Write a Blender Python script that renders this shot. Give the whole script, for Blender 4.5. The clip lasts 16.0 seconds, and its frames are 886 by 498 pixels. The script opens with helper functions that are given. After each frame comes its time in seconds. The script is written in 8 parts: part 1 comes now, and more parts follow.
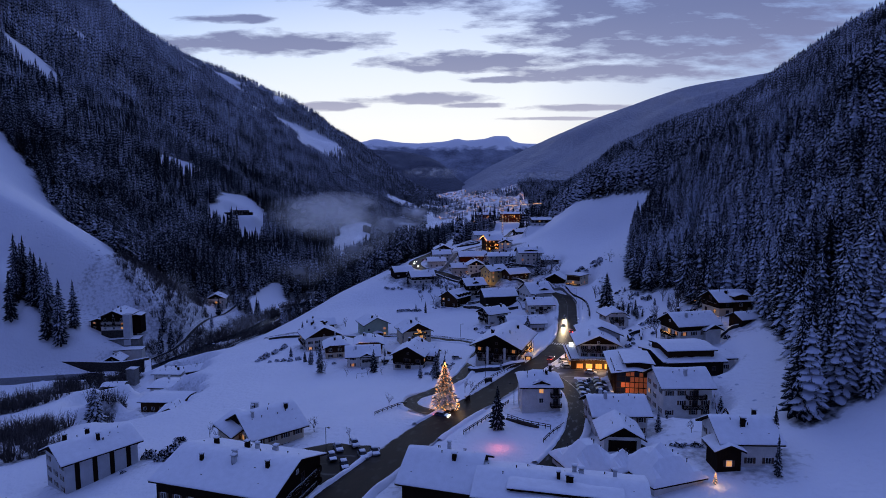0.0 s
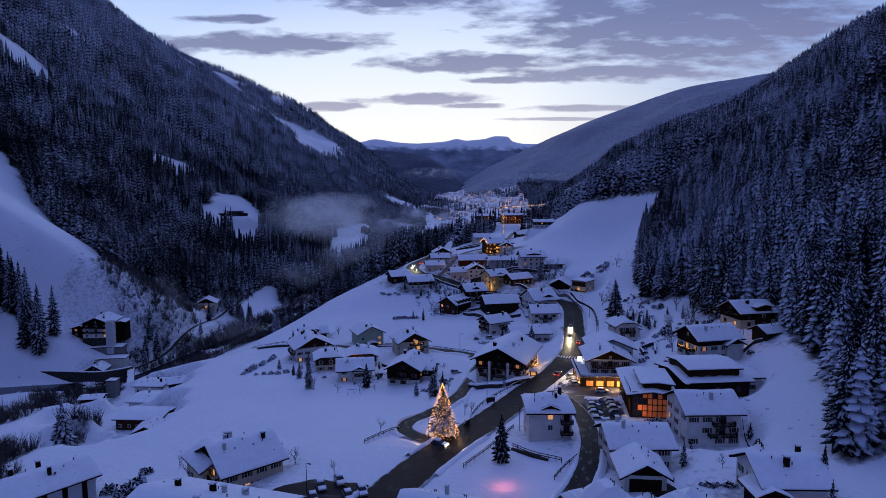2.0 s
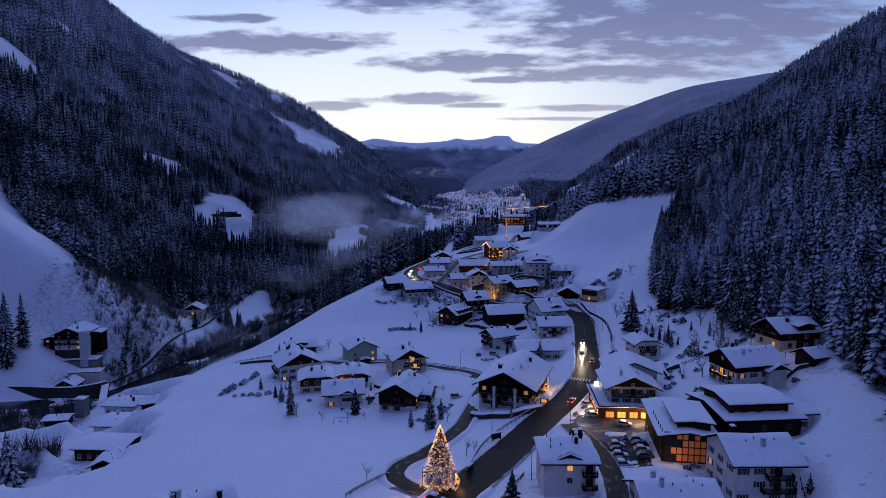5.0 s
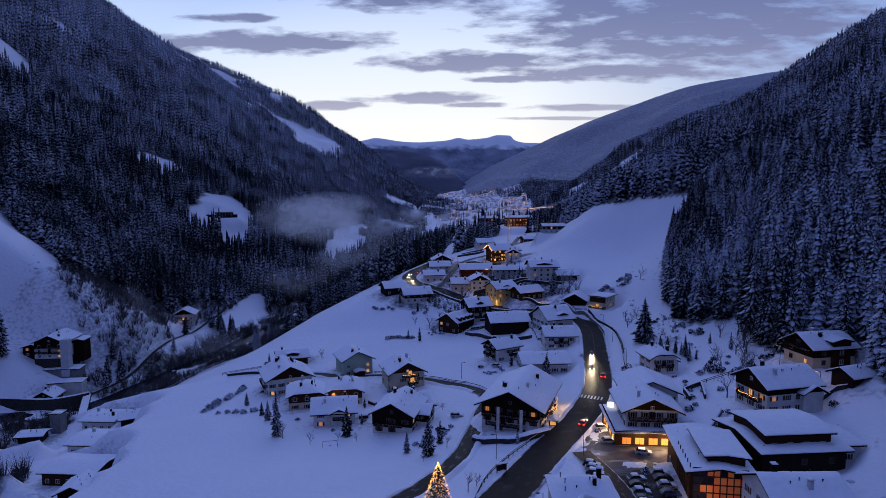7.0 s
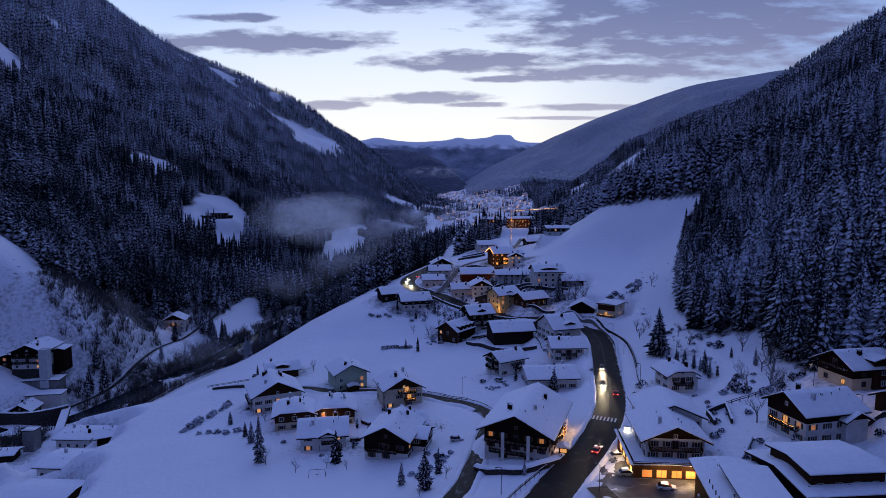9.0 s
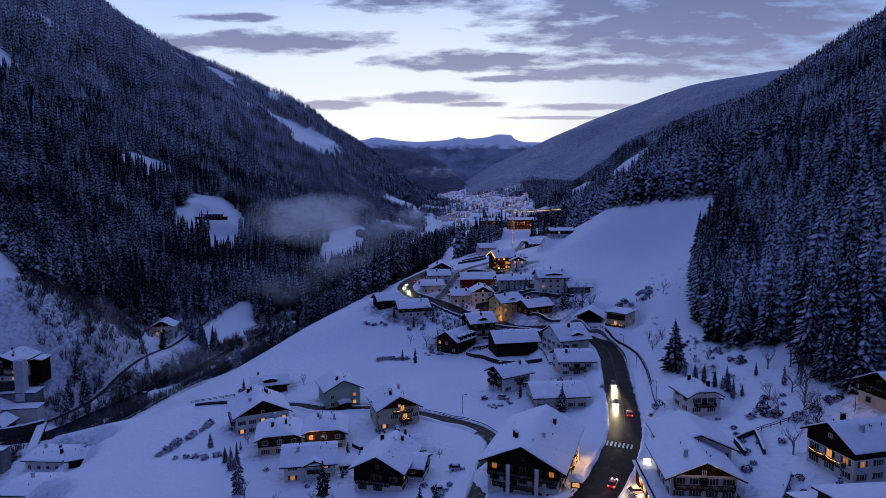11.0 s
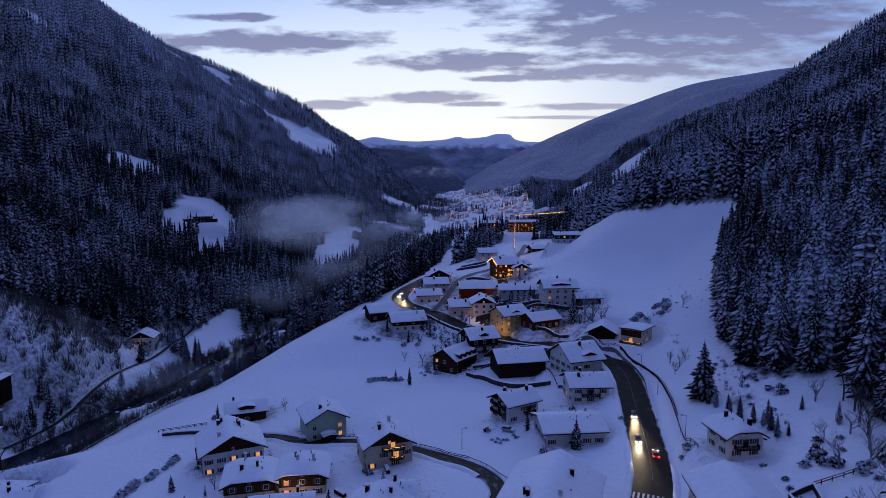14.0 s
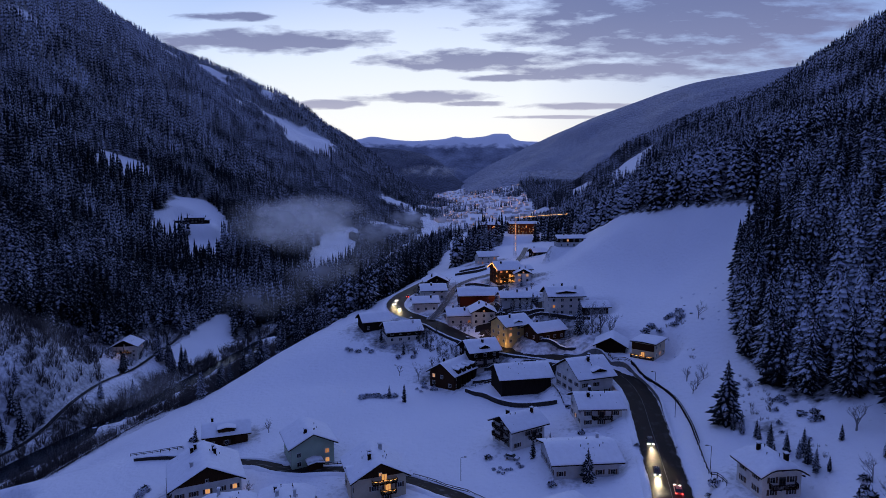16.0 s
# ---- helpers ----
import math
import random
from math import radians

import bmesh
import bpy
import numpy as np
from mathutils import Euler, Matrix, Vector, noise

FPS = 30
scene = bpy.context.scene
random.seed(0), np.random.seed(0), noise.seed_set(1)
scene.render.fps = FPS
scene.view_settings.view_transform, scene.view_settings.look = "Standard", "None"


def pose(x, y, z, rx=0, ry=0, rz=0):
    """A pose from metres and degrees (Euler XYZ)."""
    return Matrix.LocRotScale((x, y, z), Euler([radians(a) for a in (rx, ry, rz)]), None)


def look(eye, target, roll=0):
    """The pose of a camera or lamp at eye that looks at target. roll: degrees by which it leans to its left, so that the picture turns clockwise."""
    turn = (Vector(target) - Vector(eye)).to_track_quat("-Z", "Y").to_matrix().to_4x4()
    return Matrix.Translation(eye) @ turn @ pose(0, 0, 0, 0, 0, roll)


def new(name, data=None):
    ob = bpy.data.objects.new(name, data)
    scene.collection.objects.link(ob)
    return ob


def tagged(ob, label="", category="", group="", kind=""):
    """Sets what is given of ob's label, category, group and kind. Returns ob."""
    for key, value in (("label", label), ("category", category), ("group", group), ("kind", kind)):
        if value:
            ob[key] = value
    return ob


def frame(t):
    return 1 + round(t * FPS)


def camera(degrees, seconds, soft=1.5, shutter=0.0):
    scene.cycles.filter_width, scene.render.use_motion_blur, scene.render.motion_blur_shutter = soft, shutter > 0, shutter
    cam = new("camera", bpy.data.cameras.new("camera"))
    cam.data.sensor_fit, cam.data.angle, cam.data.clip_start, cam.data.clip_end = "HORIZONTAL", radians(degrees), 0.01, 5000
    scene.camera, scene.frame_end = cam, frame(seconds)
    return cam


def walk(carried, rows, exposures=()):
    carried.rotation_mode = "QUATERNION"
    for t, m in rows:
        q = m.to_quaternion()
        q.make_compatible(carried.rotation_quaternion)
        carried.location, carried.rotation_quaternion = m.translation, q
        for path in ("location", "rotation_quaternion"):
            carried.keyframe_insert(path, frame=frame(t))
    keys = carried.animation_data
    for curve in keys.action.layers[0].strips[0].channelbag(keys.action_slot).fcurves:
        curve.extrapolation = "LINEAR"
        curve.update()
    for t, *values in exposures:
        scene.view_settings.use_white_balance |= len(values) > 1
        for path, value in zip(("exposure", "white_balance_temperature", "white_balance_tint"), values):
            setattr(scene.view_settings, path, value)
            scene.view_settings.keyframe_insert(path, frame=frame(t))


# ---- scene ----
# ---- camera ----
cam = camera(72, 16.0, soft=0.35)
PATH = [
    (0, (-0.09, 2.67, 67.11), (-1.57, 102.10, 56.50), -0.16),
    (1, (0.01, 11.73, 67.23), (-1.40, 111.16, 56.66), -0.13),
    (2, (0.11, 20.66, 67.37), (-1.29, 120.09, 56.81), -0.09),
    (3, (0.21, 29.47, 67.53), (-1.21, 128.90, 56.96), -0.06),
    (4, (0.30, 38.18, 67.71), (-1.16, 137.61, 57.12), -0.03),
    (5, (0.39, 46.82, 67.91), (-1.13, 146.24, 57.29), -0.01),
    (6, (0.48, 55.39, 68.14), (-1.11, 154.81, 57.48), 0.00),
    (7, (0.57, 63.92, 68.38), (-1.08, 163.33, 57.69), 0.01),
    (8, (0.66, 72.42, 68.64), (-1.04, 171.83, 57.93), 0.01),
    (9, (0.75, 80.90, 68.93), (-0.98, 180.31, 58.19), 0.00),
    (10, (0.83, 89.40, 69.23), (-0.91, 188.80, 58.47), -0.01),
    (11, (0.92, 97.91, 69.55), (-0.81, 197.32, 58.78), -0.03),
    (12, (1.00, 106.47, 69.90), (-0.69, 205.87, 59.11), -0.05),
    (13, (1.08, 115.09, 70.26), (-0.55, 214.49, 59.46), -0.06),
    (14, (1.16, 123.78, 70.64), (-0.38, 223.18, 59.83), -0.08),
    (15, (1.24, 132.56, 71.05), (-0.18, 231.96, 60.21), -0.08),
    (16, (1.32, 141.45, 71.47), (0.03, 240.85, 60.60), -0.07),
]
walk(cam, [(t, look(eye, target, roll)) for t, eye, target, roll in PATH], exposures=[(0, 0.43), (16, 0.43)])

# ---- the lie of the land: curves along the valley, each row (y, x, z) ----
LEFT_CREST = [(-200, -1150, 640), (1500, -1190, 680), (1800, -1250, 650), (2200, -1240, 604), (2400, -1172, 592), (2600, -1080, 572),
              (2800, -760, 405), (3100, -545, 258), (3400, -400, 140), (3800, -130, -20), (4900, 0, -40)]
LEFT_MID = [(-200, -420, 110), (400, -420, 120), (850, -480, 150), (1500, -560, 260), (2200, -560, 260), (2800, -330, 130),
            (3400, -180, 40), (3800, -60, -25), (4900, 10, -40)]
LEFT_FOOT = [(-200, -400, -4), (250, -385, -6), (310, -350, -14), (338, -290, -26), (347, -250, -34), (354, -222, -34), (363, -213, -30), (386, -221, -24), (411, -207, -2.7), (499, -197.5, -31.8), (630, -186.1, -31.4), (730, -209.5, -24.2), (826, -243.6, 12), (882, -231.4, 14.5), (1009, -191.8, -15.8), (1500, -150, -22), (2400, -110, -14), (3400, -80, 0), (4900, 20, 20)]
RIVER_LEFT = [(-200, -340, -43), (300, -325, -43), (330, -284, -43), (341, -240, -43), (349, -205, -43), (358, -186, -43), (380, -176, -42), (489, -159.4, -46.3), (630, -135.4, -46.2), (873, -107.1, -42.2), (1500, -50, -41), (2400, -20, -24), (3400, -10, 8), (4900, 40, 30)]
RIVER_RIGHT = [(-200, -310, -42), (290, -300, -42), (315, -262, -42), (327, -222, -42), (335, -185, -42), (345, -166, -41), (360, -158, -40.5), (380, -152, -40), (489, -138.4, -44.2), (630, -114.2, -44.1), (873, -92.7, -40.1), (1500, -36, -40), (2400, -6, -24), (3400, 10, 8), (4900, 60, 30)]
TERRACE = [(-200, -95, -6), (150, -98, -7), (200, -92, -10), (260, -80, -13), (320, -86, -15), (373, -80, -12), (408, -56.5, -2.2), (434, -46.1, 2.4), (493, -30.9, 6), (597, -16.6, 1.2), (797, -5.2, -12.5), (1466, 9.8, -33.5), (2400, 20, -20), (3400, 30, 12), (4900, 80, 40)]
INNER = [(-200, -20, 3), (140, -20, 4), (200, -16, -2), (250, -14, -8), (310, -6, -9), (373, 0, -7.2), (408, 1.9, 1.4), (463, 8.8, 10.5), (517, 20.3, 15.9), (675, 35.9, 13.6), (797, 43.9, -0.2), (1013, 55, -16.2), (1466, 68.3, -29.6), (2400, 100, -12), (3400, 120, 22), (4900, 140, 60)]
MIDDLE = [(-200, 12, 4), (140, 8, 4), (200, 26, 1), (260, 45, -1), (320, 61, 1), (358, 61.7, 3.4), (385, 57.2, 8), (427, 51.8, 14.5), (493, 55.2, 20.7), (597, 67, 21.3), (695, 75.4, 16.7), (797, 84.1, 8.5), (1013, 100.8, -7), (1466, 126.9, -21.8), (2400, 200, -4), (3400, 220, 36), (4900, 240, 80)]
RIGHT_FOOT = [(-200, 72, 9), (140, 78, 9), (200, 92, 12), (240, 104, 17), (280, 92, 11), (330, 96, 14), (373, 101.6, 25.1), (402, 101, 24), (426, 99, 25.5), (450, 94, 30), (485, 84, 38.5), (524, 84, 40.5), (570, 99, 40), (640, 120, 36), (746, 155.9, 42.1), (1013, 201.5, 29.6), (1466, 253.7, 19.2), (1700, 250, 18), (2000, 330, 24), (2400, 360, 30), (3400, 420, 70), (4900, 500, 100)]
RIGHT_MID = [(-200, 166, 78), (140, 169, 78), (240, 183, 82), (330, 173, 79), (373, 168, 82), (402, 154, 69), (425, 148, 65), (447, 130, 61), (475, 113, 58), (505, 98, 53), (535, 100, 50), (600, 145, 66),
             (746, 215, 76), (1000, 280, 72), (1466, 370, 78), (1700, 380, 90), (2000, 470, 72), (2400, 500, 46), (3400, 560, 60), (4900, 650, 50)]
RIGHT_HIGH = [(-200, 260, 150), (240, 262, 152), (330, 250, 148), (430, 250, 128), (600, 270, 118), (850, 330, 120), (1500, 480, 140), (1700, 500, 165), (2000, 600, 120), (2400, 620, 60), (3400, 700, 50), (4900, 800, 0)]
RIGHT_CREST = [(-200, 900, 450), (800, 900, 432), (1300, 900, 392), (1600, 890, 306), (1720, 840, 262), (2000, 900, 200), (2400, 1000, 120), (3400, 1300, 90), (4900, 1500, 0)]
CURVES = [LEFT_CREST, LEFT_MID, LEFT_FOOT, RIVER_LEFT, RIVER_RIGHT, TERRACE, INNER, MIDDLE, RIGHT_FOOT, RIGHT_MID, RIGHT_HIGH, RIGHT_CREST]


def glide(xk, zk, x):
    """Monotone cubic through the knots, for arrays."""
    xk, zk = np.asarray(xk, float), np.asarray(zk, float)
    h = np.diff(xk)
    d = np.diff(zk) / h
    m = np.zeros_like(zk)
    same = d[:-1] * d[1:] > 0
    w1, w2 = 2 * h[1:] + h[:-1], h[1:] + 2 * h[:-1]
    with np.errstate(divide="ignore", invalid="ignore"):
        m[1:-1] = np.where(same, (w1 + w2) / (w1 / d[:-1] + w2 / d[1:]), 0)
    m[0], m[-1] = d[0], d[-1]
    i = np.clip(np.searchsorted(xk, x) - 1, 0, len(h) - 1)
    s = np.clip((x - xk[i]) / h[i], 0, 1)
    a = (1 + 2 * s) * (1 - s) ** 2 * zk[i] + s * (1 - s) ** 2 * h[i] * m[i]
    return a + s * s * (3 - 2 * s) * zk[i + 1] + s * s * (s - 1) * h[i] * m[i + 1]


def ripple(x, y, scale, seed):
    """Smooth lattice noise in -1..1 for arrays."""
    u, v = np.asarray(x) / scale, np.asarray(y) / scale
    i, j = np.floor(u).astype(np.int64), np.floor(v).astype(np.int64)
    fu, fv = u - i, v - j
    fu, fv = fu * fu * (3 - 2 * fu), fv * fv * (3 - 2 * fv)

    def val(a, b):
        n = (a * 374761393 + b * 668265263 + seed * 1442695041) & 0x7FFFFFFF
        n = ((n ^ (n >> 13)) * 1274126177) & 0x7FFFFFFF
        return ((n ^ (n >> 16)) & 0xFFFF) / 32767.5 - 1
    return (val(i, j) * (1 - fu) + val(i + 1, j) * fu) * (1 - fv) + (val(i, j + 1) * (1 - fu) + val(i + 1, j + 1) * fu) * fv


# main road, centre line (x, y), and the side road that loops behind the lit tree
ROAD = [(-34, 90), (-23, 120), (-12, 143), (0, 168), (12, 190), (26, 217), (37.5, 237), (47, 257.5), (51.8, 273.5), (55.5, 291.5), (59.3, 312.5), (63, 335), (62, 352.5),
        (54.5, 367), (42.6, 377.6), (28, 389), (14.5, 400.5), (4, 412), (-5, 425), (-15.5, 436), (-24.5, 447), (-28.3, 462), (-26.8, 478), (-21.5, 497), (-14.5, 518), (-10, 530)]
KNOLL_LANE = [(-9, 431), (-4.5, 444), (-1, 459), (2, 473), (5.5, 487), (13, 497.5), (23, 505), (34, 517), (48.2, 559.6), (62.6, 636)]
LOOP_ROAD = [(1, 170), (-7, 173), (-12.5, 180), (-12, 188), (-5, 200), (2, 216), (6.5, 236), (10, 256), (13, 270), (9, 282), (0, 291.5), (-9, 299), (-20, 306), (-31, 309), (-45, 311), (-58, 317), (-74, 320)]
RIVER_ROAD = [(-196, 352), (-187, 374), (-181.6, 399.1), (-181.2, 416.2), (-182.6, 443.4), (-184.6, 471.2), (-185.7, 511.6), (-185.7, 544.5), (-191.5, 575.4), (-201.3, 610.1), (-216.4, 650.2)]
LANE = [(18, 128), (27, 143), (33, 160), (36, 178), (36, 194), (33, 212)]


def smooth_line(points, step=3.0):
    """Catmull-Rom line through the points, as an array of x, y at even steps."""
    p = np.array([points[0]] + list(points) + [points[-1]], float)
    out = []
    for a, b, c, d in zip(p, p[1:], p[2:], p[3:]):
        n = max(2, int(np.hypot(*(c - b)) / step))
        t = np.linspace(0, 1, n, endpoint=False)[:, None]
        out.append(0.5 * (2 * b + (c - a) * t + (2 * a - 5 * b + 4 * c - d) * t * t + (3 * b - a - 3 * c + d) * t ** 3))
    return np.concatenate(out + [p[-1:]])


def raw_height(x, y):
    """Height of the land before the roads are cut into it; arrays of equal shape."""
    x, y = np.atleast_1d(np.asarray(x, float)), np.atleast_1d(np.asarray(y, float))
    xs = np.stack([glide([r[0] for r in c], [r[1] for r in c], y) for c in CURVES])
    zs = np.stack([glide([r[0] for r in c], [r[2] for r in c], y) for c in CURVES])
    for k in range(1, len(xs)):
        xs[k] = np.maximum(xs[k], xs[k - 1] + 4)
    xs = np.concatenate([xs[:1] - 1500, xs, xs[-1:] + 1500])
    zs = np.concatenate([zs[:1] - 500, zs, zs[-1:] - 300])
    h = np.diff(xs, axis=0)
    d = np.diff(zs, axis=0) / h
    m = np.zeros_like(zs)
    w1, w2 = 2 * h[1:] + h[:-1], h[1:] + 2 * h[:-1]
    with np.errstate(divide="ignore", invalid="ignore"):
        m[1:-1] = np.where(d[:-1] * d[1:] > 0, (w1 + w2) / (w1 / d[:-1] + w2 / d[1:]), 0)
    m[0], m[-1] = d[0], d[-1]
    i = np.clip((xs <= x).sum(axis=0) - 1, 0, len(h) - 1)
    n = np.arange(x.size)
    hh = h[i, n]
    s = np.clip((x - xs[i, n]) / hh, 0, 1)
    z = (1 + 2 * s) * (1 - s) ** 2 * zs[i, n] + s * (1 - s) ** 2 * hh * m[i, n]
    z = z + s * s * (3 - 2 * s) * zs[i + 1, n] + s * s * (s - 1) * hh * m[i + 1, n]
    # hollows and gullies, stronger up the mountainsides and far away
    wild = np.clip((z - 15) / 120, 0, 1) * np.clip((y - 150) / 400, 0.25, 1)
    z = z + wild * (26 * ripple(x, y * 0.6, 210, 1) + 12 * ripple(x, y, 90, 2) + 4 * ripple(x, y, 34, 3))
    soft = np.clip((y + 100) / 300, 0, 1) * (1 - wild)
    return z + soft * (0.5 * ripple(x, y, 28, 4) + 0.18 * ripple(x, y, 9, 5))


def road_track(points, lift=0.0):
    line = smooth_line(points)
    z = raw_height(line[:, 0], line[:, 1])
    k = np.hanning(13)
    z = np.convolve(np.pad(z, 6, mode="edge"), k / k.sum(), "valid") + lift
    return np.column_stack([line, z])


TRACKS = [(road_track(ROAD), 5.0), (road_track(LOOP_ROAD), 2.4), (road_track(LANE), 2.7), (road_track(RIVER_ROAD), 1.6), (road_track(KNOLL_LANE), 2.2)]


# levelled yards: x, y, radius, height
PADS = [(49, 217, 10, 0.6), (44, 194, 8, 1.6), (-24, 132, 11, 3.6), (56, 190, 9, 3.0), (65, 170, 9, 2.4), (60, 738, 34, 21.5), (-215, 296, 30, -40), (-172, 298, 26, -38), (-144, 306, 13, -33.5), (-134, 281, 13, -31), (-131, 304, 6, -29.5), (-148, 256, 13, -30), (-122, 250, 12, -27), (-112, 235, 8, -25.5), (-113, 217, 10, -23.5), (-133, 222, 11, -25.5), (43, 157, 8, 3.6), (21, 246, 10, -2.6), (-278, 803, 20, 27), (75, 527, 10, 31)]
PADS += [(cx, cy, r, float(raw_height(cx, cy)[0]) + dz) for cx, cy, r, dz in (
    (64.4, 411, 8, -1), (52.3, 416.4, 10, -0.5), (64.1, 375.8, 7, -1), (74.2, 363, 8, -1.5), (41, 396, 8, -0.5), (26.9, 358.4, 11, -0.5), (107, 239, 9, -1.5), (76, 200, 12, -1.8),
    (86, 220.5, 9, -0.5), (48, 350, 10, -0.5), (-202, 356, 7, -1), (-66, 300, 10, 0), (-40.5, 321, 8, 0), (21.5, 317, 8, 0), (35.5, 298, 9, 0), (71, 271, 8, 0))]


def height(x, y):
    """Height of the finished ground, roads cut in; arrays or numbers."""
    shape = np.shape(x)
    x, y = np.atleast_1d(np.asarray(x, float)).ravel(), np.atleast_1d(np.asarray(y, float)).ravel()
    z = raw_height(x, y)
    near = np.where((x > -320) & (x < 110) & (y > 70) & (y < 850))[0]
    for part_of in np.array_split(near, max(1, len(near) // 4000)):
        if not len(part_of):
            continue
        total, level_, most, under = 0, 0, 0, 0
        for track, half in TRACKS:
            q = (x[part_of, None] - track[None, :, 0]) ** 2 + (y[part_of, None] - track[None, :, 1]) ** 2
            k = q.argmin(axis=1)
            dist = np.sqrt(q[np.arange(len(k)), k])
            w = np.clip((half + 7 - dist) / 6, 0, 1)
            w = w * w * (3 - 2 * w)
            near_by = w * np.exp(-np.maximum(dist - half, 0) / 1.2) ** 2 + 1e-9
            total, level_, most = total + near_by, level_ + near_by * track[k, 2], np.maximum(most, w)
            under = np.maximum(under, np.clip((half + 1.8 - dist) / 1.2, 0, 1))
        z[part_of] = z[part_of] * (1 - most) + (level_ / total - 0.05 - 0.35 * under) * most
    for cx, cy, r, level in PADS:
        dist = np.hypot(x - cx, y - cy)
        w = np.clip((r + 6 - dist) / 6, 0, 1)
        w = w * w * (3 - 2 * w)
        z = z * (1 - w) + level * w
    return z.reshape(shape) if shape else float(z[0])

# ---- sky: a winter dusk, bright over the valley's end ----
world = bpy.data.worlds.new("dusk_sky")
scene.world = world
world.use_nodes = True
wn, wl = world.node_tree.nodes, world.node_tree.links
wn.clear()


def wmath(op, a, b=None, clamp=False):
    n = wn.new("ShaderNodeMath")
    n.operation, n.use_clamp = op, clamp
    for k, v in enumerate((a, b)):
        if v is None:
            continue
        if isinstance(v, (int, float)):
            n.inputs[k].default_value = v
        else:
            wl.new(v, n.inputs[k])
    return n.outputs[0]


def wramp(fac, stops):
    n = wn.new("ShaderNodeValToRGB")
    while len(n.color_ramp.elements) < len(stops):
        n.color_ramp.elements.new(0.5)
    for e, (p, c) in zip(n.color_ramp.elements, stops):
        e.position, e.color = p, (*c, 1)
    wl.new(fac, n.inputs[0])
    return n.outputs[0]


def wmix(fac, a, b):
    n = wn.new("ShaderNodeMix")
    n.data_type = "RGBA"
    for sock, v in ((n.inputs[0], fac), (n.inputs[6], a), (n.inputs[7], b)):
        if isinstance(v, tuple):
            sock.default_value = (*v, 1)
        elif isinstance(v, (int, float)):
            sock.default_value = v
        else:
            wl.new(v, sock)
    return n.outputs[2]


w_co = wn.new("ShaderNodeTexCoord")
w_sep = wn.new("ShaderNodeSeparateXYZ")
wl.new(w_co.outputs["Generated"], w_sep.inputs[0])
dx, dy, dz = w_sep.outputs
up = wmath("MAXIMUM", dz, 0.0)
west = wramp(up, [(0.0, (0.78, 0.67, 0.55)), (0.075, (0.74, 0.71, 0.66)), (0.13, (0.60, 0.66, 0.74)), (0.20, (0.46, 0.57, 0.79)), (0.29, (0.32, 0.43, 0.72)),
                  (0.45, (0.20, 0.27, 0.60)), (0.7, (0.14, 0.20, 0.52)), (1.0, (0.125, 0.18, 0.50))])
east = wramp(up, [(0.0, (0.012, 0.014, 0.04)), (0.35, (0.022, 0.03, 0.095)), (0.7, (0.085, 0.125, 0.36)), (1.0, (0.125, 0.18, 0.50))])
toward = wmath("MULTIPLY_ADD", dy, 0.9)
toward.node.inputs[2].default_value = 0.25
toward.node.use_clamp = True
clear = wmix(toward, east, west)
# the glow is strongest low over the valley's end
ahead = wmath("MAXIMUM", dy, 0.05)
su = wmath("DIVIDE", dx, ahead)
sv = wmath("DIVIDE", dz, ahead)
glow = wmath("SUBTRACT", 1.0, wmath("ADD", wmath("POWER", wmath("ABSOLUTE", wmath("DIVIDE", wmath("ADD", su, 0.06), 0.55)), 2.0), wmath("POWER", wmath("DIVIDE", wmath("SUBTRACT", sv, 0.07), 0.26), 2.0)), True)
clear = wmix(wmath("MULTIPLY", glow, 0.5), clear, (0.80, 0.80, 0.80))
# it fades to the right of the valley's end
dusk_side = wmath("MULTIPLY", wmath("MULTIPLY", wmath("MULTIPLY", wmath("SUBTRACT", su, 0.12), 2.2, True), 0.72), wmath("GREATER_THAN", dy, 0.3))
clear = wmix(dusk_side, clear, (0.135, 0.21, 0.46))
# cloud banks, each (across, up, half width, half height), with ragged edges
BANKS = [(-0.30, 0.224, 0.20, 0.020), (0.05, 0.193, 0.17, 0.018), (0.27, 0.176, 0.19, 0.016), (-0.05, 0.137, 0.12, 0.010), (-0.20, 0.125, 0.07, 0.0075),
         (0.20, 0.121, 0.11, 0.006), (0.36, 0.258, 0.30, 0.085), (-0.08, 0.292, 0.17, 0.02), (0.045, 0.1255, 0.06, 0.0045), (0.10, 0.166, 0.09, 0.006), (0.18, 0.104, 0.10, 0.003), (-0.36, 0.262, 0.07, 0.008)]
w_vec = wn.new("ShaderNodeCombineXYZ")
wl.new(wmath("MULTIPLY", su, 8.0), w_vec.inputs[0])
wl.new(wmath("MULTIPLY", sv, 34.0), w_vec.inputs[1])
w_noise = wn.new("ShaderNodeTexNoise")
w_noise.inputs["Scale"].default_value, w_noise.inputs["Detail"].default_value, w_noise.inputs["Roughness"].default_value = 1.5, 9, 0.58
wl.new(w_vec.outputs[0], w_noise.inputs["Vector"])
ragged = wmath("MULTIPLY", wmath("SUBTRACT", w_noise.outputs[0], 0.5), 4.2)
cover = None
for bu, bv, ba, bb in BANKS:
    q = wmath("ADD", wmath("POWER", wmath("ABSOLUTE", wmath("DIVIDE", wmath("SUBTRACT", su, bu), ba)), 2.0),
              wmath("POWER", wmath("ABSOLUTE", wmath("DIVIDE", wmath("SUBTRACT", sv, bv), bb)), 2.0))
    q = wmath("SUBTRACT", 1.0, q)
    cover = q if cover is None else wmath("MAXIMUM", cover, q)
cover = wmath("ADD", wmath("MAXIMUM", cover, -1.6), ragged)
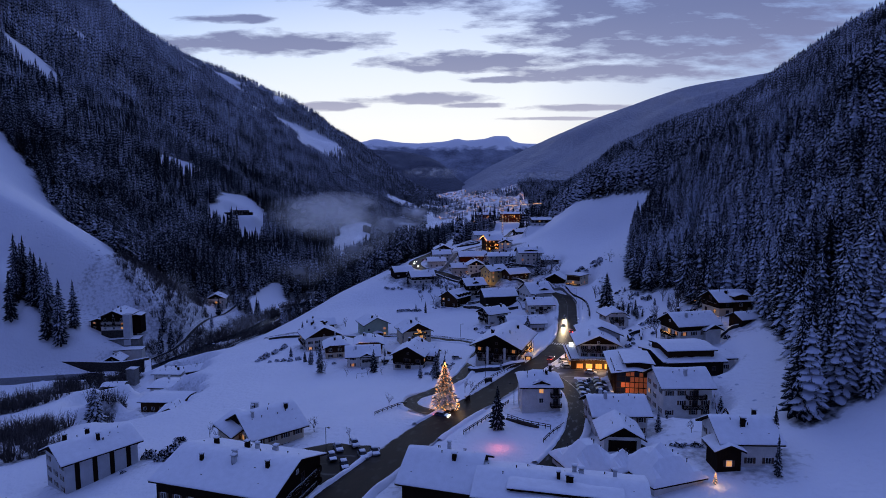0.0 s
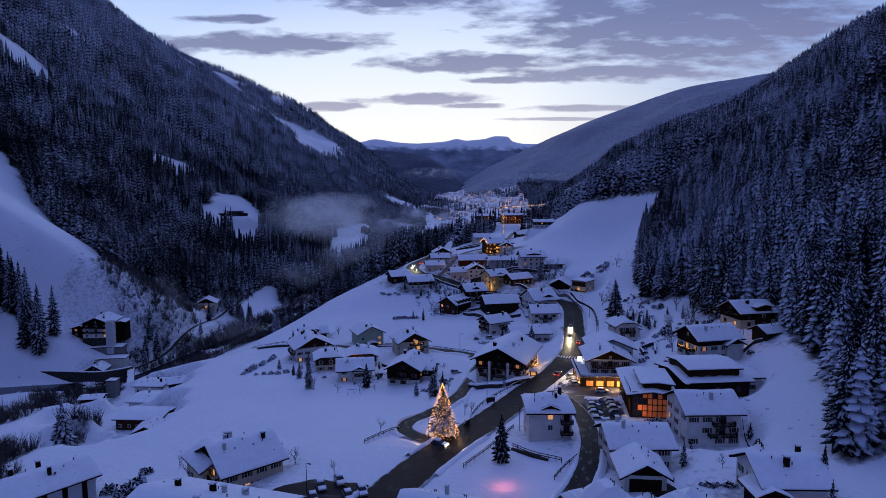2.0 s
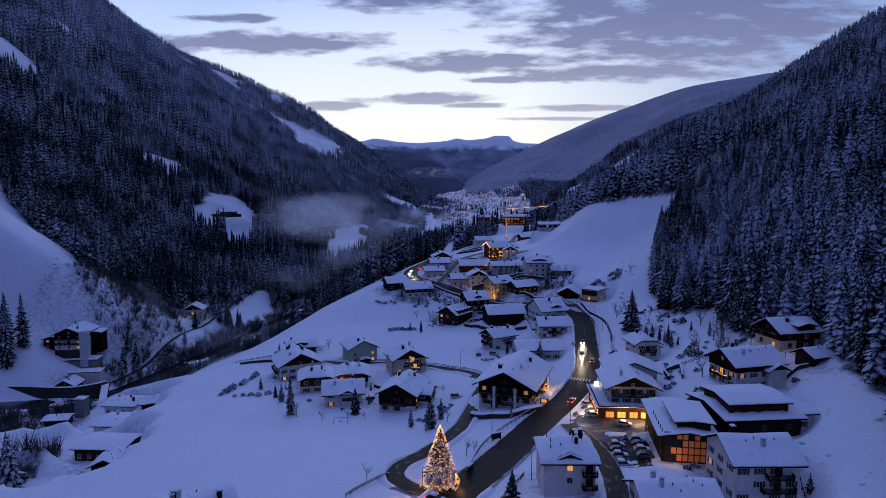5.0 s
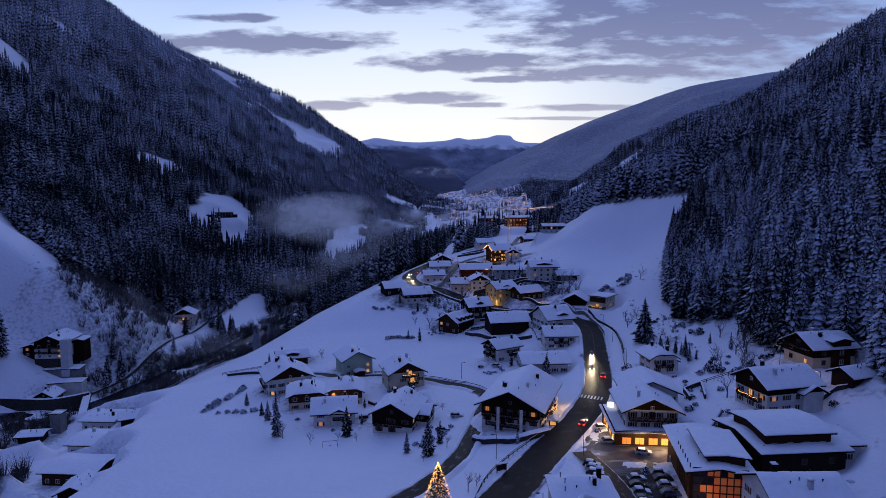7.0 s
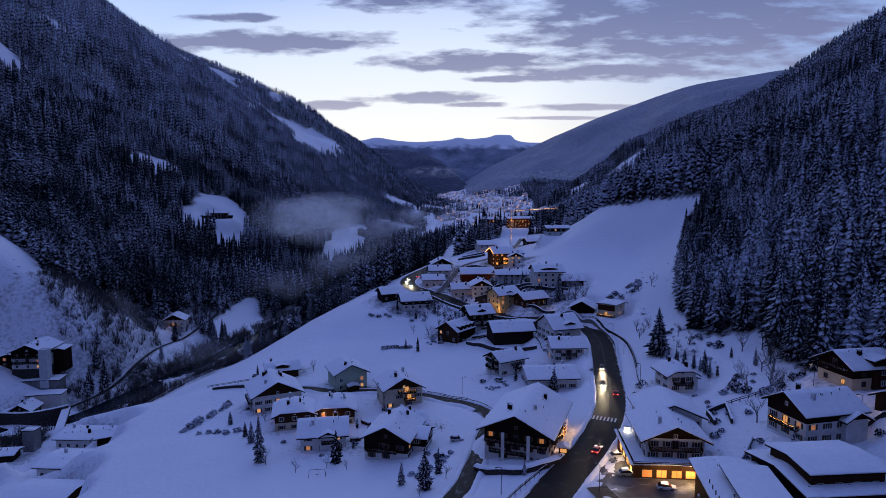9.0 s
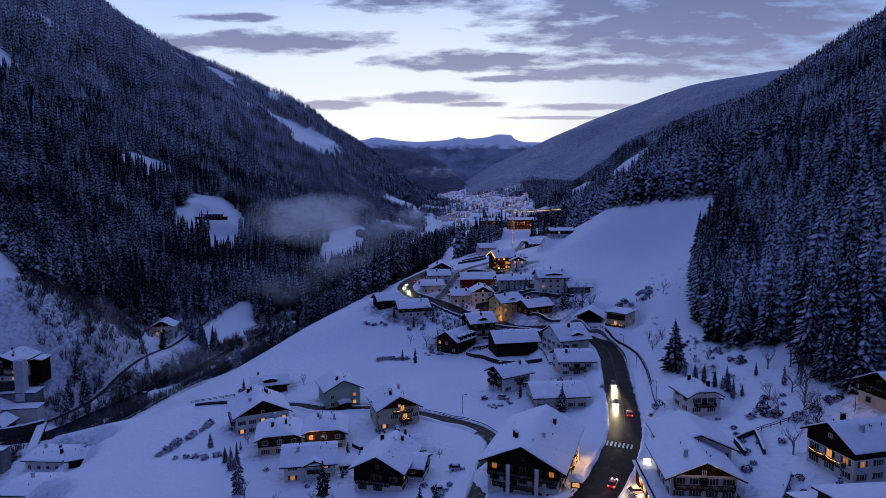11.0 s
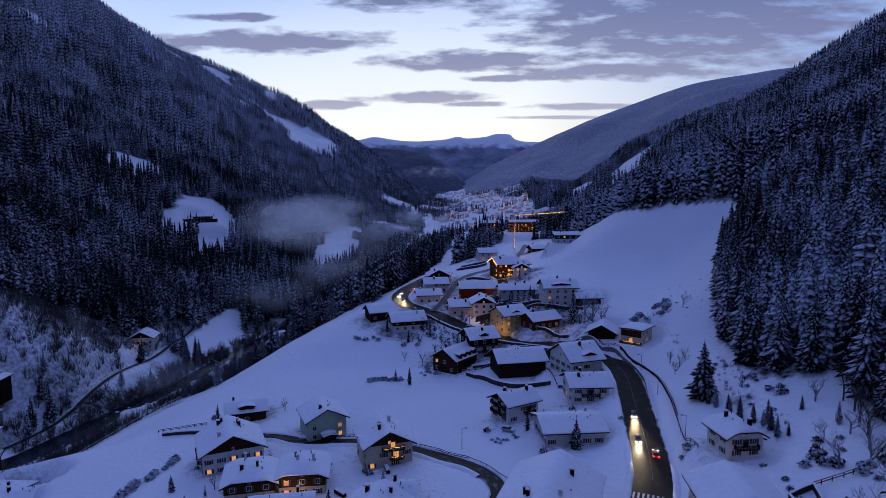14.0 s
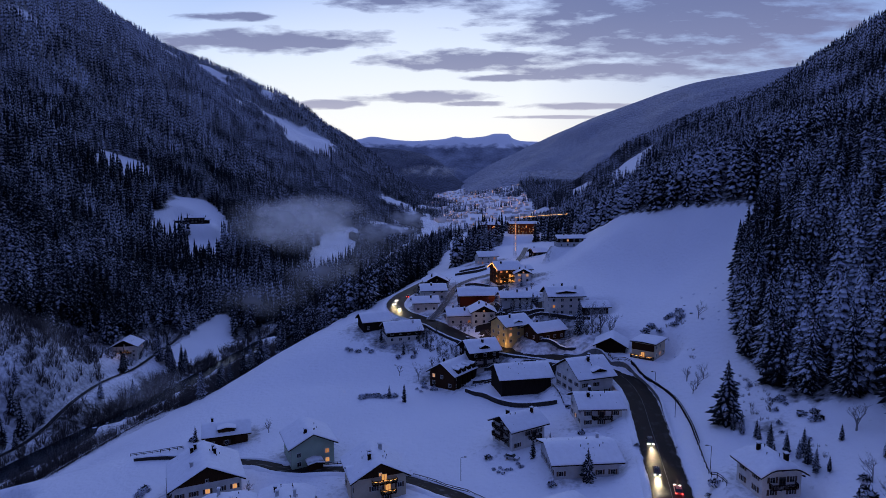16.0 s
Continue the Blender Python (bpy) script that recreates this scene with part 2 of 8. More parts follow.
cover = wmath("MULTIPLY", wmath("ADD", cover, 0.2), 1.15, True)
cloud_tone = wramp(up, [(0.08, (0.38, 0.37, 0.46)), (0.14, (0.215, 0.225, 0.35)), (0.20, (0.145, 0.16, 0.29)), (0.25, (0.112, 0.132, 0.265)), (0.32, (0.095, 0.12, 0.26))])
front = wmath("GREATER_THAN", dy, 0.3)
sky = wmix(wmath("MULTIPLY", wmath("MULTIPLY", cover, 0.88), front), clear, cloud_tone)
w_bg = wn.new("ShaderNodeBackground")
w_bg.inputs["Strength"].default_value = 1.0
wl.new(sky, w_bg.inputs["Color"])
w_out = wn.new("ShaderNodeOutputWorld")
wl.new(w_bg.outputs[0], w_out.inputs[0])

# the last of the sun, far below strength, diffused by the cloud over the valley's end
afterglow = new("afterglow_sun", bpy.data.lights.new("afterglow_sun", "SUN"))
afterglow.data.energy, afterglow.data.angle, afterglow.data.color = 0.12, radians(40), (0.75, 0.8, 1.0)
afterglow.matrix_world = look((0, 400, 160), (0, 0, 0))


# ---- materials ----
def material(name, color, rough=0.7, metal=0.0, vary=0.12, grain=1.0, bump=0.15, spec=0.4, second=None, amount=0.5, stretch=(1, 1, 1)):
    """Principled surface with two scales of variation and fine relief; grain is the size of the coarse pattern in metres."""
    m = bpy.data.materials.new(name)
    m.use_nodes = True
    n, l = m.node_tree.nodes, m.node_tree.links
    b = n["Principled BSDF"]
    co = n.new("ShaderNodeTexCoord")
    mp = n.new("ShaderNodeMapping")
    mp.inputs["Scale"].default_value = stretch
    l.new(co.outputs["Object"], mp.inputs[0])
    coarse, fine = n.new("ShaderNodeTexNoise"), n.new("ShaderNodeTexNoise")
    coarse.inputs["Scale"].default_value, coarse.inputs["Detail"].default_value = 1.0 / grain, 4
    fine.inputs["Scale"].default_value, fine.inputs["Detail"].default_value = 9.0 / grain, 3
    for t in (coarse, fine):
        l.new(mp.outputs[0], t.inputs["Vector"])
    r = n.new("ShaderNodeValToRGB")
    dark = [c * (1 - vary) for c in color]
    light = [min(1, c * (1 + vary)) for c in color] if second is None else second
    r.color_ramp.elements[0].position, r.color_ramp.elements[0].color = 0.35, (*dark, 1)
    r.color_ramp.elements[1].position, r.color_ramp.elements[1].color = 0.35 + amount * 0.6, (*light, 1)
    mixed = n.new("ShaderNodeMix")
    mixed.inputs[0].default_value = 0.35
    l.new(coarse.outputs[0], mixed.inputs[2])
    l.new(fine.outputs[0], mixed.inputs[3])
    l.new(mixed.outputs[0], r.inputs[0])
    l.new(r.outputs[0], b.inputs["Base Color"])
    b.inputs["Roughness"].default_value, b.inputs["Metallic"].default_value = rough, metal
    b.inputs["Specular IOR Level"].default_value = spec
    if bump:
        bm_ = n.new("ShaderNodeBump")
        bm_.inputs["Strength"].default_value, bm_.inputs["Distance"].default_value = bump, grain * 0.08
        l.new(mixed.outputs[0], bm_.inputs["Height"])
        l.new(bm_.outputs[0], b.inputs["Normal"])
    return m


def glowing(name, color, strength):
    m = bpy.data.materials.new(name)
    m.use_nodes = True
    b = m.node_tree.nodes["Principled BSDF"]
    b.inputs["Base Color"].default_value = (*color, 1)
    b.inputs["Emission Color"].default_value = (*color, 1)
    b.inputs["Emission Strength"].default_value = strength
    return m


SNOW = material("snow", (0.80, 0.82, 0.86), 0.75, 0, 0.06, 3.0, 0.25, 0.25)
ROOF_SNOW = material("roof_snow", (0.80, 0.82, 0.86), 0.75, 0, 0.05, 1.2, 0.3, 0.25)
PLASTER = material("white_plaster", (0.60, 0.58, 0.55), 0.85, 0, 0.16, 2.0, 0.1)
CREAM = material("cream_plaster", (0.50, 0.43, 0.32), 0.85, 0, 0.10, 2.0, 0.1)
YELLOW = material("yellow_plaster", (0.62, 0.47, 0.20), 0.85, 0, 0.10, 2.0, 0.1)
GREEN = material("pale_green_plaster", (0.36, 0.44, 0.34), 0.85, 0, 0.10, 2.0, 0.1)
GREY = material("grey_plaster", (0.46, 0.47, 0.49), 0.85, 0, 0.12, 2.0, 0.1)
CONCRETE = material("concrete", (0.17, 0.17, 0.17), 0.9, 0, 0.3, 1.5, 0.2, 0.15)
TIMBER = material("dark_timber", (0.017, 0.010, 0.007), 0.8, 0, 0.35, 0.8, 0.35, spec=0.03, stretch=(6, 6, 0.6))
BROWN = material("brown_timber", (0.045, 0.022, 0.012), 0.75, 0, 0.3, 0.8, 0.3, spec=0.04, stretch=(6, 6, 0.6))
OLDWOOD = material("weathered_timber", (0.024, 0.017, 0.014), 0.85, 0, 0.35, 0.8, 0.4, spec=0.03, stretch=(6, 6, 0.6))
RED_WALL = material("red_timber_and_red_lit_wall", (0.06, 0.013, 0.009), 0.75, 0, 0.3, 0.8, 0.3, spec=0.04, stretch=(6, 6, 0.6))
IRON = material("dark_metal", (0.03, 0.03, 0.035), 0.45, 0.7, 0.2, 0.5, 0.05)
STEEL = material("galvanised_steel", (0.30, 0.31, 0.33), 0.4, 0.8, 0.15, 0.5, 0.05)
STONE = material("wall_stone", (0.045, 0.040, 0.038), 0.9, 0, 0.5, 0.7, 0.6, 0.08)
FRAME_W = material("white_frame_paint", (0.6, 0.6, 0.58), 0.5, 0, 0.06, 0.5, 0.05)
FRAME_B = material("brown_frame_paint", (0.09, 0.05, 0.03), 0.5, 0, 0.15, 0.5, 0.05)
SHUTTER = material("brown_shutter_paint", (0.075, 0.042, 0.026), 0.6, 0, 0.2, 0.4, 0.1)
GLASS = material("dark_window_glass", (0.010, 0.011, 0.015), 0.08, 0, 0.1, 1.0, 0, 0.4)
LIT = glowing("lamplit_window", (1.0, 0.45, 0.13), 0.5)
LIT_DIM = glowing("dim_lamplit_window", (1.0, 0.36, 0.09), 0.26)
LIT_FAINT = glowing("faintly_lit_window", (1.0, 0.25, 0.07), 0.05)
LIT_WHITE = glowing("bright_lit_sign", (1.0, 0.93, 0.82), 2.5)
FAIRY = glowing("fairy_light_bulb", (1.0, 0.43, 0.10), 3.4)
TAIL = glowing("red_tail_lamp", (1.0, 0.03, 0.02), 16.0)
HEAD = glowing("white_head_lamp", (1.0, 0.86, 0.62), 40.0)
BARK = material("bark", (0.05, 0.038, 0.03), 0.9, 0, 0.3, 0.4, 0.5, stretch=(3, 3, 0.7))
TWIG = material("frosted_twigs", (0.12, 0.11, 0.11), 0.9, 0, 0.3, 1.5, 0.1, second=(0.42, 0.43, 0.46), amount=0.5)
TYRE = material("tyre_rubber", (0.02, 0.02, 0.02), 0.85, 0, 0.2, 0.3, 0.1)


def needles(name, frost, size, soft=0.22):
    """Spruce needles, with snow lying on what faces up; frost shifts how much, size is the patches' size in metres."""
    m = bpy.data.materials.new(name)
    m.use_nodes = True
    n, l = m.node_tree.nodes, m.node_tree.links
    b = n["Principled BSDF"]
    geo, co = n.new("ShaderNodeNewGeometry"), n.new("ShaderNodeTexCoord")
    fine, wide = n.new("ShaderNodeTexNoise"), n.new("ShaderNodeTexNoise")
    fine.inputs["Scale"].default_value, fine.inputs["Detail"].default_value = 1 / size, 3
    wide.inputs["Scale"].default_value, wide.inputs["Detail"].default_value = 0.02, 3
    for t in (fine, wide):
        l.new(co.outputs["Object"], t.inputs["Vector"])
    sep = n.new("ShaderNodeSeparateXYZ")
    l.new(geo.outputs["Normal"], sep.inputs[0])
    tint = n.new("ShaderNodeAttribute")
    tint.attribute_name = "tint"

    def add(a, k, c):
        q = n.new("ShaderNodeMath")
        q.operation = "MULTIPLY_ADD"
        l.new(a, q.inputs[0])
        q.inputs[1].default_value = k
        if isinstance(c, float):
            q.inputs[2].default_value = c
        else:
            l.new(c, q.inputs[2])
        return q.outputs[0]
    lying = add(sep.outputs[2], 0.7, add(fine.outputs[0], 0.9, add(wide.outputs[0], 1.1, add(tint.outputs["Fac"], 0.22, frost))))
    ramp = n.new("ShaderNodeMapRange")
    ramp.inputs["From Min"].default_value, ramp.inputs["From Max"].default_value = 1.0, 1.0 + soft
    l.new(lying, ramp.inputs["Value"])
    green = n.new("ShaderNodeValToRGB")
    green.color_ramp.elements[0].color, green.color_ramp.elements[1].color = (0.004, 0.005, 0.006, 1), (0.015, 0.018, 0.020, 1)
    l.new(fine.outputs[0], green.inputs[0])
    mx = n.new("ShaderNodeMix")
    mx.data_type = "RGBA"
    l.new(ramp.outputs[0], mx.inputs[0])
    l.new(green.outputs[0], mx.inputs[6])
    mx.inputs[7].default_value = (0.56, 0.60, 0.70, 1)
    l.new(mx.outputs[2], b.inputs["Base Color"])
    b.inputs["Roughness"].default_value = 0.9
    b.inputs["Specular IOR Level"].default_value = 0.1
    return m


NEEDLES = needles("snowy_spruce_needles", -0.54, 0.27, 0.12)
FAR_NEEDLES = needles("frosted_spruce_needles", -0.52, 1.3, 0.35)


def ground_material():
    """Snow; under the woods litter and stones show through, by the sheet's own attributes."""
    m = bpy.data.materials.new("snowy_ground")
    m.use_nodes = True
    n, l = m.node_tree.nodes, m.node_tree.links
    b = n["Principled BSDF"]
    co = n.new("ShaderNodeTexCoord")
    big, small = n.new("ShaderNodeTexNoise"), n.new("ShaderNodeTexNoise")
    big.inputs["Scale"].default_value, big.inputs["Detail"].default_value = 0.05, 5
    small.inputs["Scale"].default_value, small.inputs["Detail"].default_value = 0.6, 5
    for t in (big, small):
        l.new(co.outputs["Object"], t.inputs["Vector"])
    snow = n.new("ShaderNodeValToRGB")
    snow.color_ramp.elements[0].color, snow.color_ramp.elements[1].color = (0.76, 0.78, 0.83, 1), (0.86, 0.87, 0.90, 1)
    l.new(big.outputs[0], snow.inputs[0])
    woods = n.new("ShaderNodeAttribute")
    woods.attribute_name = "woods"
    fac = n.new("ShaderNodeMath")
    fac.operation = "MULTIPLY_ADD"
    l.new(small.outputs[0], fac.inputs[0])
    fac.inputs[1].default_value = 1.6
    l.new(woods.outputs["Fac"], fac.inputs[2])
    cut = n.new("ShaderNodeValToRGB")
    cut.color_ramp.elements[0].position, cut.color_ramp.elements[1].position = 0.0, 1.0
    sub = n.new("ShaderNodeMath")
    sub.operation, sub.use_clamp = "SUBTRACT", True
    l.new(fac.outputs[0], sub.inputs[0])
    sub.inputs[1].default_value = 1.12
    l.new(sub.outputs[0], cut.inputs[0])
    mx = n.new("ShaderNodeMix")
    mx.data_type = "RGBA"
    l.new(cut.outputs[0], mx.inputs[0])
    l.new(snow.outputs[0], mx.inputs[6])
    mx.inputs[7].default_value = (0.022, 0.021, 0.018, 1)
    l.new(mx.outputs[2], b.inputs["Base Color"])
    b.inputs["Roughness"].default_value, b.inputs["Specular IOR Level"].default_value = 0.75, 0.2
    bp = n.new("ShaderNodeBump")
    bp.inputs["Strength"].default_value, bp.inputs["Distance"].default_value = 0.6, 0.8
    l.new(small.outputs[0], bp.inputs["Height"])
    l.new(bp.outputs[0], b.inputs["Normal"])
    return m


def road_material(name, dark, light, slush):
    """Wet asphalt with slush between the wheel tracks and snow along the edges."""
    m = bpy.data.materials.new(name)
    m.use_nodes = True
    n, l = m.node_tree.nodes, m.node_tree.links
    b = n["Principled BSDF"]
    uv = n.new("ShaderNodeUVMap")
    uv.uv_map = "lane"
    sep = n.new("ShaderNodeSeparateXYZ")
    l.new(uv.outputs[0], sep.inputs[0])
    mp = n.new("ShaderNodeMapping")
    mp.inputs["Scale"].default_value = (1.2, 0.07, 1)
    l.new(uv.outputs[0], mp.inputs[0])
    streak, spots = n.new("ShaderNodeTexNoise"), n.new("ShaderNodeTexNoise")
    streak.inputs["Scale"].default_value, streak.inputs["Detail"].default_value = 1.3, 5
    spots.inputs["Scale"].default_value, spots.inputs["Detail"].default_value = 0.55, 5
    l.new(mp.outputs[0], streak.inputs["Vector"])
    mp2 = n.new("ShaderNodeMapping")
    mp2.inputs["Scale"].default_value = (4.0, 0.5, 1)
    l.new(uv.outputs[0], mp2.inputs[0])
    l.new(mp2.outputs[0], spots.inputs["Vector"])
    edge = n.new("ShaderNodeMath")
    edge.operation = "ABSOLUTE"
    l.new(sep.outputs[0], edge.inputs[0])
    wob = n.new("ShaderNodeMath")
    wob.operation = "MULTIPLY_ADD"
    l.new(spots.outputs[0], wob.inputs[0])
    wob.inputs[1].default_value = 0.35
    l.new(edge.outputs[0], wob.inputs[2])
    white = n.new("ShaderNodeValToRGB")
    white.color_ramp.elements[0].position, white.color_ramp.elements[1].position = 0.93, 1.0
    shift = n.new("ShaderNodeMath")
    shift.operation = "MULTIPLY"
    l.new(wob.outputs[0], shift.inputs[0])
    shift.inputs[1].default_value = 0.86
    l.new(shift.outputs[0], white.inputs[0])
    tar = n.new("ShaderNodeValToRGB")
    tar.color_ramp.elements[0].position, tar.color_ramp.elements[1].position = 0.38, 0.72
    tar.color_ramp.elements[0].color, tar.color_ramp.elements[1].color = (*dark, 1), (*light, 1)
    l.new(streak.outputs[0], tar.inputs[0])
    sl = n.new("ShaderNodeValToRGB")
    sl.color_ramp.elements[0].position, sl.color_ramp.elements[1].position = 0.55, 0.75
    sl.color_ramp.elements[1].color = (slush, slush, slush, 1)
    l.new(spots.outputs[0], sl.inputs[0])
    a = n.new("ShaderNodeMath")
    a.operation = "MAXIMUM"
    l.new(white.outputs[0], a.inputs[0])
    l.new(sl.outputs[0], a.inputs[1])
    mx = n.new("ShaderNodeMix")
    mx.data_type = "RGBA"
    l.new(a.outputs[0], mx.inputs[0])
    l.new(tar.outputs[0], mx.inputs[6])
    mx.inputs[7].default_value = (0.62, 0.62, 0.64, 1)
    l.new(mx.outputs[2], b.inputs["Base Color"])
    rr = n.new("ShaderNodeMapRange")
    rr.inputs["To Min"].default_value, rr.inputs["To Max"].default_value = 0.4, 0.8
    b.inputs["Specular IOR Level"].default_value = 0.09
    l.new(streak.outputs[0], rr.inputs["Value"])
    l.new(rr.outputs[0], b.inputs["Roughness"])
    bp = n.new("ShaderNodeBump")
    bp.inputs["Strength"].default_value, bp.inputs["Distance"].default_value = 0.4, 0.05
    l.new(streak.outputs[0], bp.inputs["Height"])
    l.new(bp.outputs[0], b.inputs["Normal"])
    return m


GROUND = ground_material()
WET_ROAD = road_material("wet_asphalt", (0.008, 0.006, 0.005), (0.030, 0.022, 0.017), 0.05)
SNOWY_ROAD = road_material("snowy_side_road", (0.010, 0.009, 0.008), (0.036, 0.031, 0.028), 0.3)
LANE_SNOW = road_material("trodden_snow_lane", (0.05, 0.045, 0.042), (0.20, 0.19, 0.19), 0.75)
WATER = material("dark_river_water", (0.012, 0.016, 0.022), 0.12, 0, 0.3, 3.0, 0.4, 0.5)


# ---- building blocks ----
class Shape:
    """Collects corners and faces for one mesh."""

    def __init__(self):
        self.v, self.f = [], []

    def face(self, *pts):
        i = len(self.v)
        self.v += [tuple(p) for p in pts]
        self.f.append(tuple(range(i, i + len(pts))))
        return self

    def box(self, x0, x1, y0, y1, z0, z1, m=None):
        c = [Vector((x, y, z)) for z in (z0, z1) for y in (y0, y1) for x in (x0, x1)]
        if m is not None:
            c = [m @ p for p in c]
        i = len(self.v)
        self.v += [tuple(p) for p in c]
        self.f += [tuple(i + k for k in q) for q in ((0, 2, 3, 1), (4, 5, 7, 6), (0, 1, 5, 4), (2, 6, 7, 3), (0, 4, 6, 2), (1, 3, 7, 5))]
        return self

    def prism(self, outline, y0, y1):
        """An outline of (x, z), counter-clockwise seen from -y, carried from y0 to y1."""
        i, n = len(self.v), len(outline)
        self.v += [(x, y0, z) for x, z in outline] + [(x, y1, z) for x, z in outline]
        self.f.append(tuple(range(i, i + n)))
        self.f.append(tuple(range(i + 2 * n - 1, i + n - 1, -1)))
        for k in range(n):
            j = (k + 1) % n
            self.f.append((i + k, i + n + k, i + n + j, i + j))
        return self

    def rod(self, a, b, r0, r1, n=5):
        a, b = Vector(a), Vector(b)
        d = (b - a).normalized()
        s = d.orthogonal().normalized()
        t = d.cross(s)
        i = len(self.v)
        for p, r in ((a, r0), (b, r1)):
            self.v += [tuple(p + (s * math.cos(k * math.tau / n) + t * math.sin(k * math.tau / n)) * r) for k in range(n)]
        for k in range(n):
            j = (k + 1) % n
            self.f.append((i + k, i + j, i + n + j, i + n + k))
        self.f.append(tuple(range(i + n, i + 2 * n)))
        self.f.append(tuple(range(i + n - 1, i - 1, -1)))
        return self

    def mesh(self, name, mat, smooth=False):
        me = bpy.data.meshes.new(name)
        me.from_pydata(self.v, [], self.f)
        me.materials.append(mat)
        if smooth:
            me.polygons.foreach_set("use_smooth", [True] * len(me.polygons))
        me.update()
        return me


def part(name, shape, mat, parent, label="", at=None, smooth=False):
    """One mesh object under a thing or a part; shape is a Shape or a ready mesh."""
    me = shape.mesh(name, mat, smooth) if isinstance(shape, Shape) else shape
    ob = new(name, me)
    ob.parent = parent
    if at is not None:
        ob.matrix_basis = at
    if label:
        ob["label"] = label
    return ob


def thing(name, m, label, category, group="", kind=""):
    ob = new(name)
    ob.empty_display_size = 0.3
    ob.matrix_basis = m
    return tagged(ob, label, category, group, kind)


def triangles(name, verts, tris, mat, tint=None, smooth=False):
    """A mesh from arrays of corners and triangles."""
    me = bpy.data.meshes.new(name)
    me.vertices.add(len(verts))
    me.vertices.foreach_set("co", np.ascontiguousarray(verts, np.float32).ravel())
    me.loops.add(tris.size)
    me.loops.foreach_set("vertex_index", np.ascontiguousarray(tris, np.int32).ravel())
    me.polygons.add(len(tris))
    me.polygons.foreach_set("loop_start", np.arange(0, tris.size, 3, dtype=np.int32))
    me.polygons.foreach_set("loop_total", np.full(len(tris), 3, np.int32))
    if smooth:
        me.polygons.foreach_set("use_smooth", np.ones(len(tris), bool))
    if tint is not None:
        at = me.attributes.new("tint", "FLOAT", "POINT")
        at.data.foreach_set("value", np.ascontiguousarray(tint, np.float32))
    me.materials.append(mat)
    me.update(calc_edges=True)
    return me


# ---- where woods stand, by plan ----
def in_ellipse(x, y, cx, cy, rx, ry, turn=0):
    c, s = math.cos(radians(turn)), math.sin(radians(turn))
    u, v = (x - cx) * c + (y - cy) * s, -(x - cx) * s + (y - cy) * c
    return (u / rx) ** 2 + (v / ry) ** 2 < 1


def curve_x(c, y):
    return glide([r[0] for r in c], [r[1] for r in c], y)


def in_farm_meadow(x, y):
    return in_ellipse(x, y, -282, 826, 30, 46, 14) | in_ellipse(x, y, -256, 788, 17, 44, 6) | in_ellipse(x, y, -296, 774, 13, 32, 8)


def wood_cover(x, y):
    """1 where the woods stand, 0 on open snow; arrays."""
    jag = 10 * ripple(x, y, 40, 11) + 5 * ripple(x, y, 13, 12)
    left = (x < curve_x(LEFT_FOOT, y) + jag * 0.5 - 4) & (y > 408 + (-208 - x) * 0.74 + jag * 0.6)
    left &= ~((y < 500) & (x > -232 + jag) & (y > 380))
    left &= ~in_farm_meadow(x + jag * 0.5, y + jag)
    left |= (y > 560) & (y < 1500) & (x < curve_x(RIVER_LEFT, y) - 12 + jag * 0.4) & (x > -330) & ~in_ellipse(x + jag * 0.6, y, -167, 1060, 27, 235, 4) & ~in_farm_meadow(x + jag * 0.5, y + jag)
    left &= ~in_ellipse(x + jag * 0.6, y, -167, 1060, 27, 235, 4)
    left &= ~in_ellipse(x + jag * 0.3, y, -166, 540, 14, 84, 9)
    for cx, cy, rx, ry in LEFT_CLEARINGS:
        left &= ~in_ellipse(x + jag * 1.5, y + jag * 2, cx, cy, rx, ry)
    # wooded bank between the river and the village, and the flats beyond
    bank = (x > curve_x(RIVER_RIGHT, y) + 3) & (x < curve_x(TERRACE, y) - np.where(y > 452, 5, 8) - jag * 0.4) & (y > 545 - (x + 110) * 1.2) & (y < 1250)
    bank |= (x > curve_x(LEFT_FOOT, y) + 40) & (x < curve_x(RIVER_LEFT, y) - 4) & (y > 640) & (y < 1100) & (ripple(x, y, 60, 14) > -0.1) & ~in_ellipse(x, y, -167, 1060, 27, 235, 4)
    flats = (y > 1150) & (y < 3600) & (x > -160) & (x < 330) & (ripple(x, y, 130, 15) + 0.5 * ripple(x, y, 45, 16) > 0.4)
    flats |= (y > 590) & (y < 1300) & (x > curve_x(INNER, y) - 30) & (x < curve_x(RIGHT_FOOT, y)) & (ripple(x, y, 70, 17) + 0.5 * ripple(x, y, 30, 18) > np.where(y < 800, -0.35, 0.0)) & ~in_ellipse(x, y, 66, 600, 34, 40) & ~in_ellipse(x, y, 68, 735, 34, 30) & ~in_ellipse(x, y, 62, 665, 24, 45)
    foot = np.interp(y, [-200, 100, 139, 150, 160, 180, 200, 210, 220, 232, 242, 250, 262, 270, 280, 288, 294, 298, 312, 325, 346, 376, 395, 410, 422, 430, 447, 472, 502, 535, 600, 700, 900, 1300, 1700, 5000],
                     [90, 86, 81, 85, 90, 100, 109, 110, 112, 121, 113, 102, 98, 99, 103, 106, 101, 94, 94, 96, 99, 109, 124, 139, 149, 145, 130, 114, 102, 99, 116, 132, 165, 215, 235, 480])
    right = (x > foot + jag * 0.45) & (y < 3700) & (y > 140.5 + (x - 78) * 0.16 + jag * 0.15)
    right &= ~in_ellipse(x, y, 106, 238, 14, 11)
    for cx, cy, rx, ry in RIGHT_CLEARINGS:
        right &= ~in_ellipse(x + jag, y + jag, cx, cy, rx, ry)
    return left | bank | flats | right


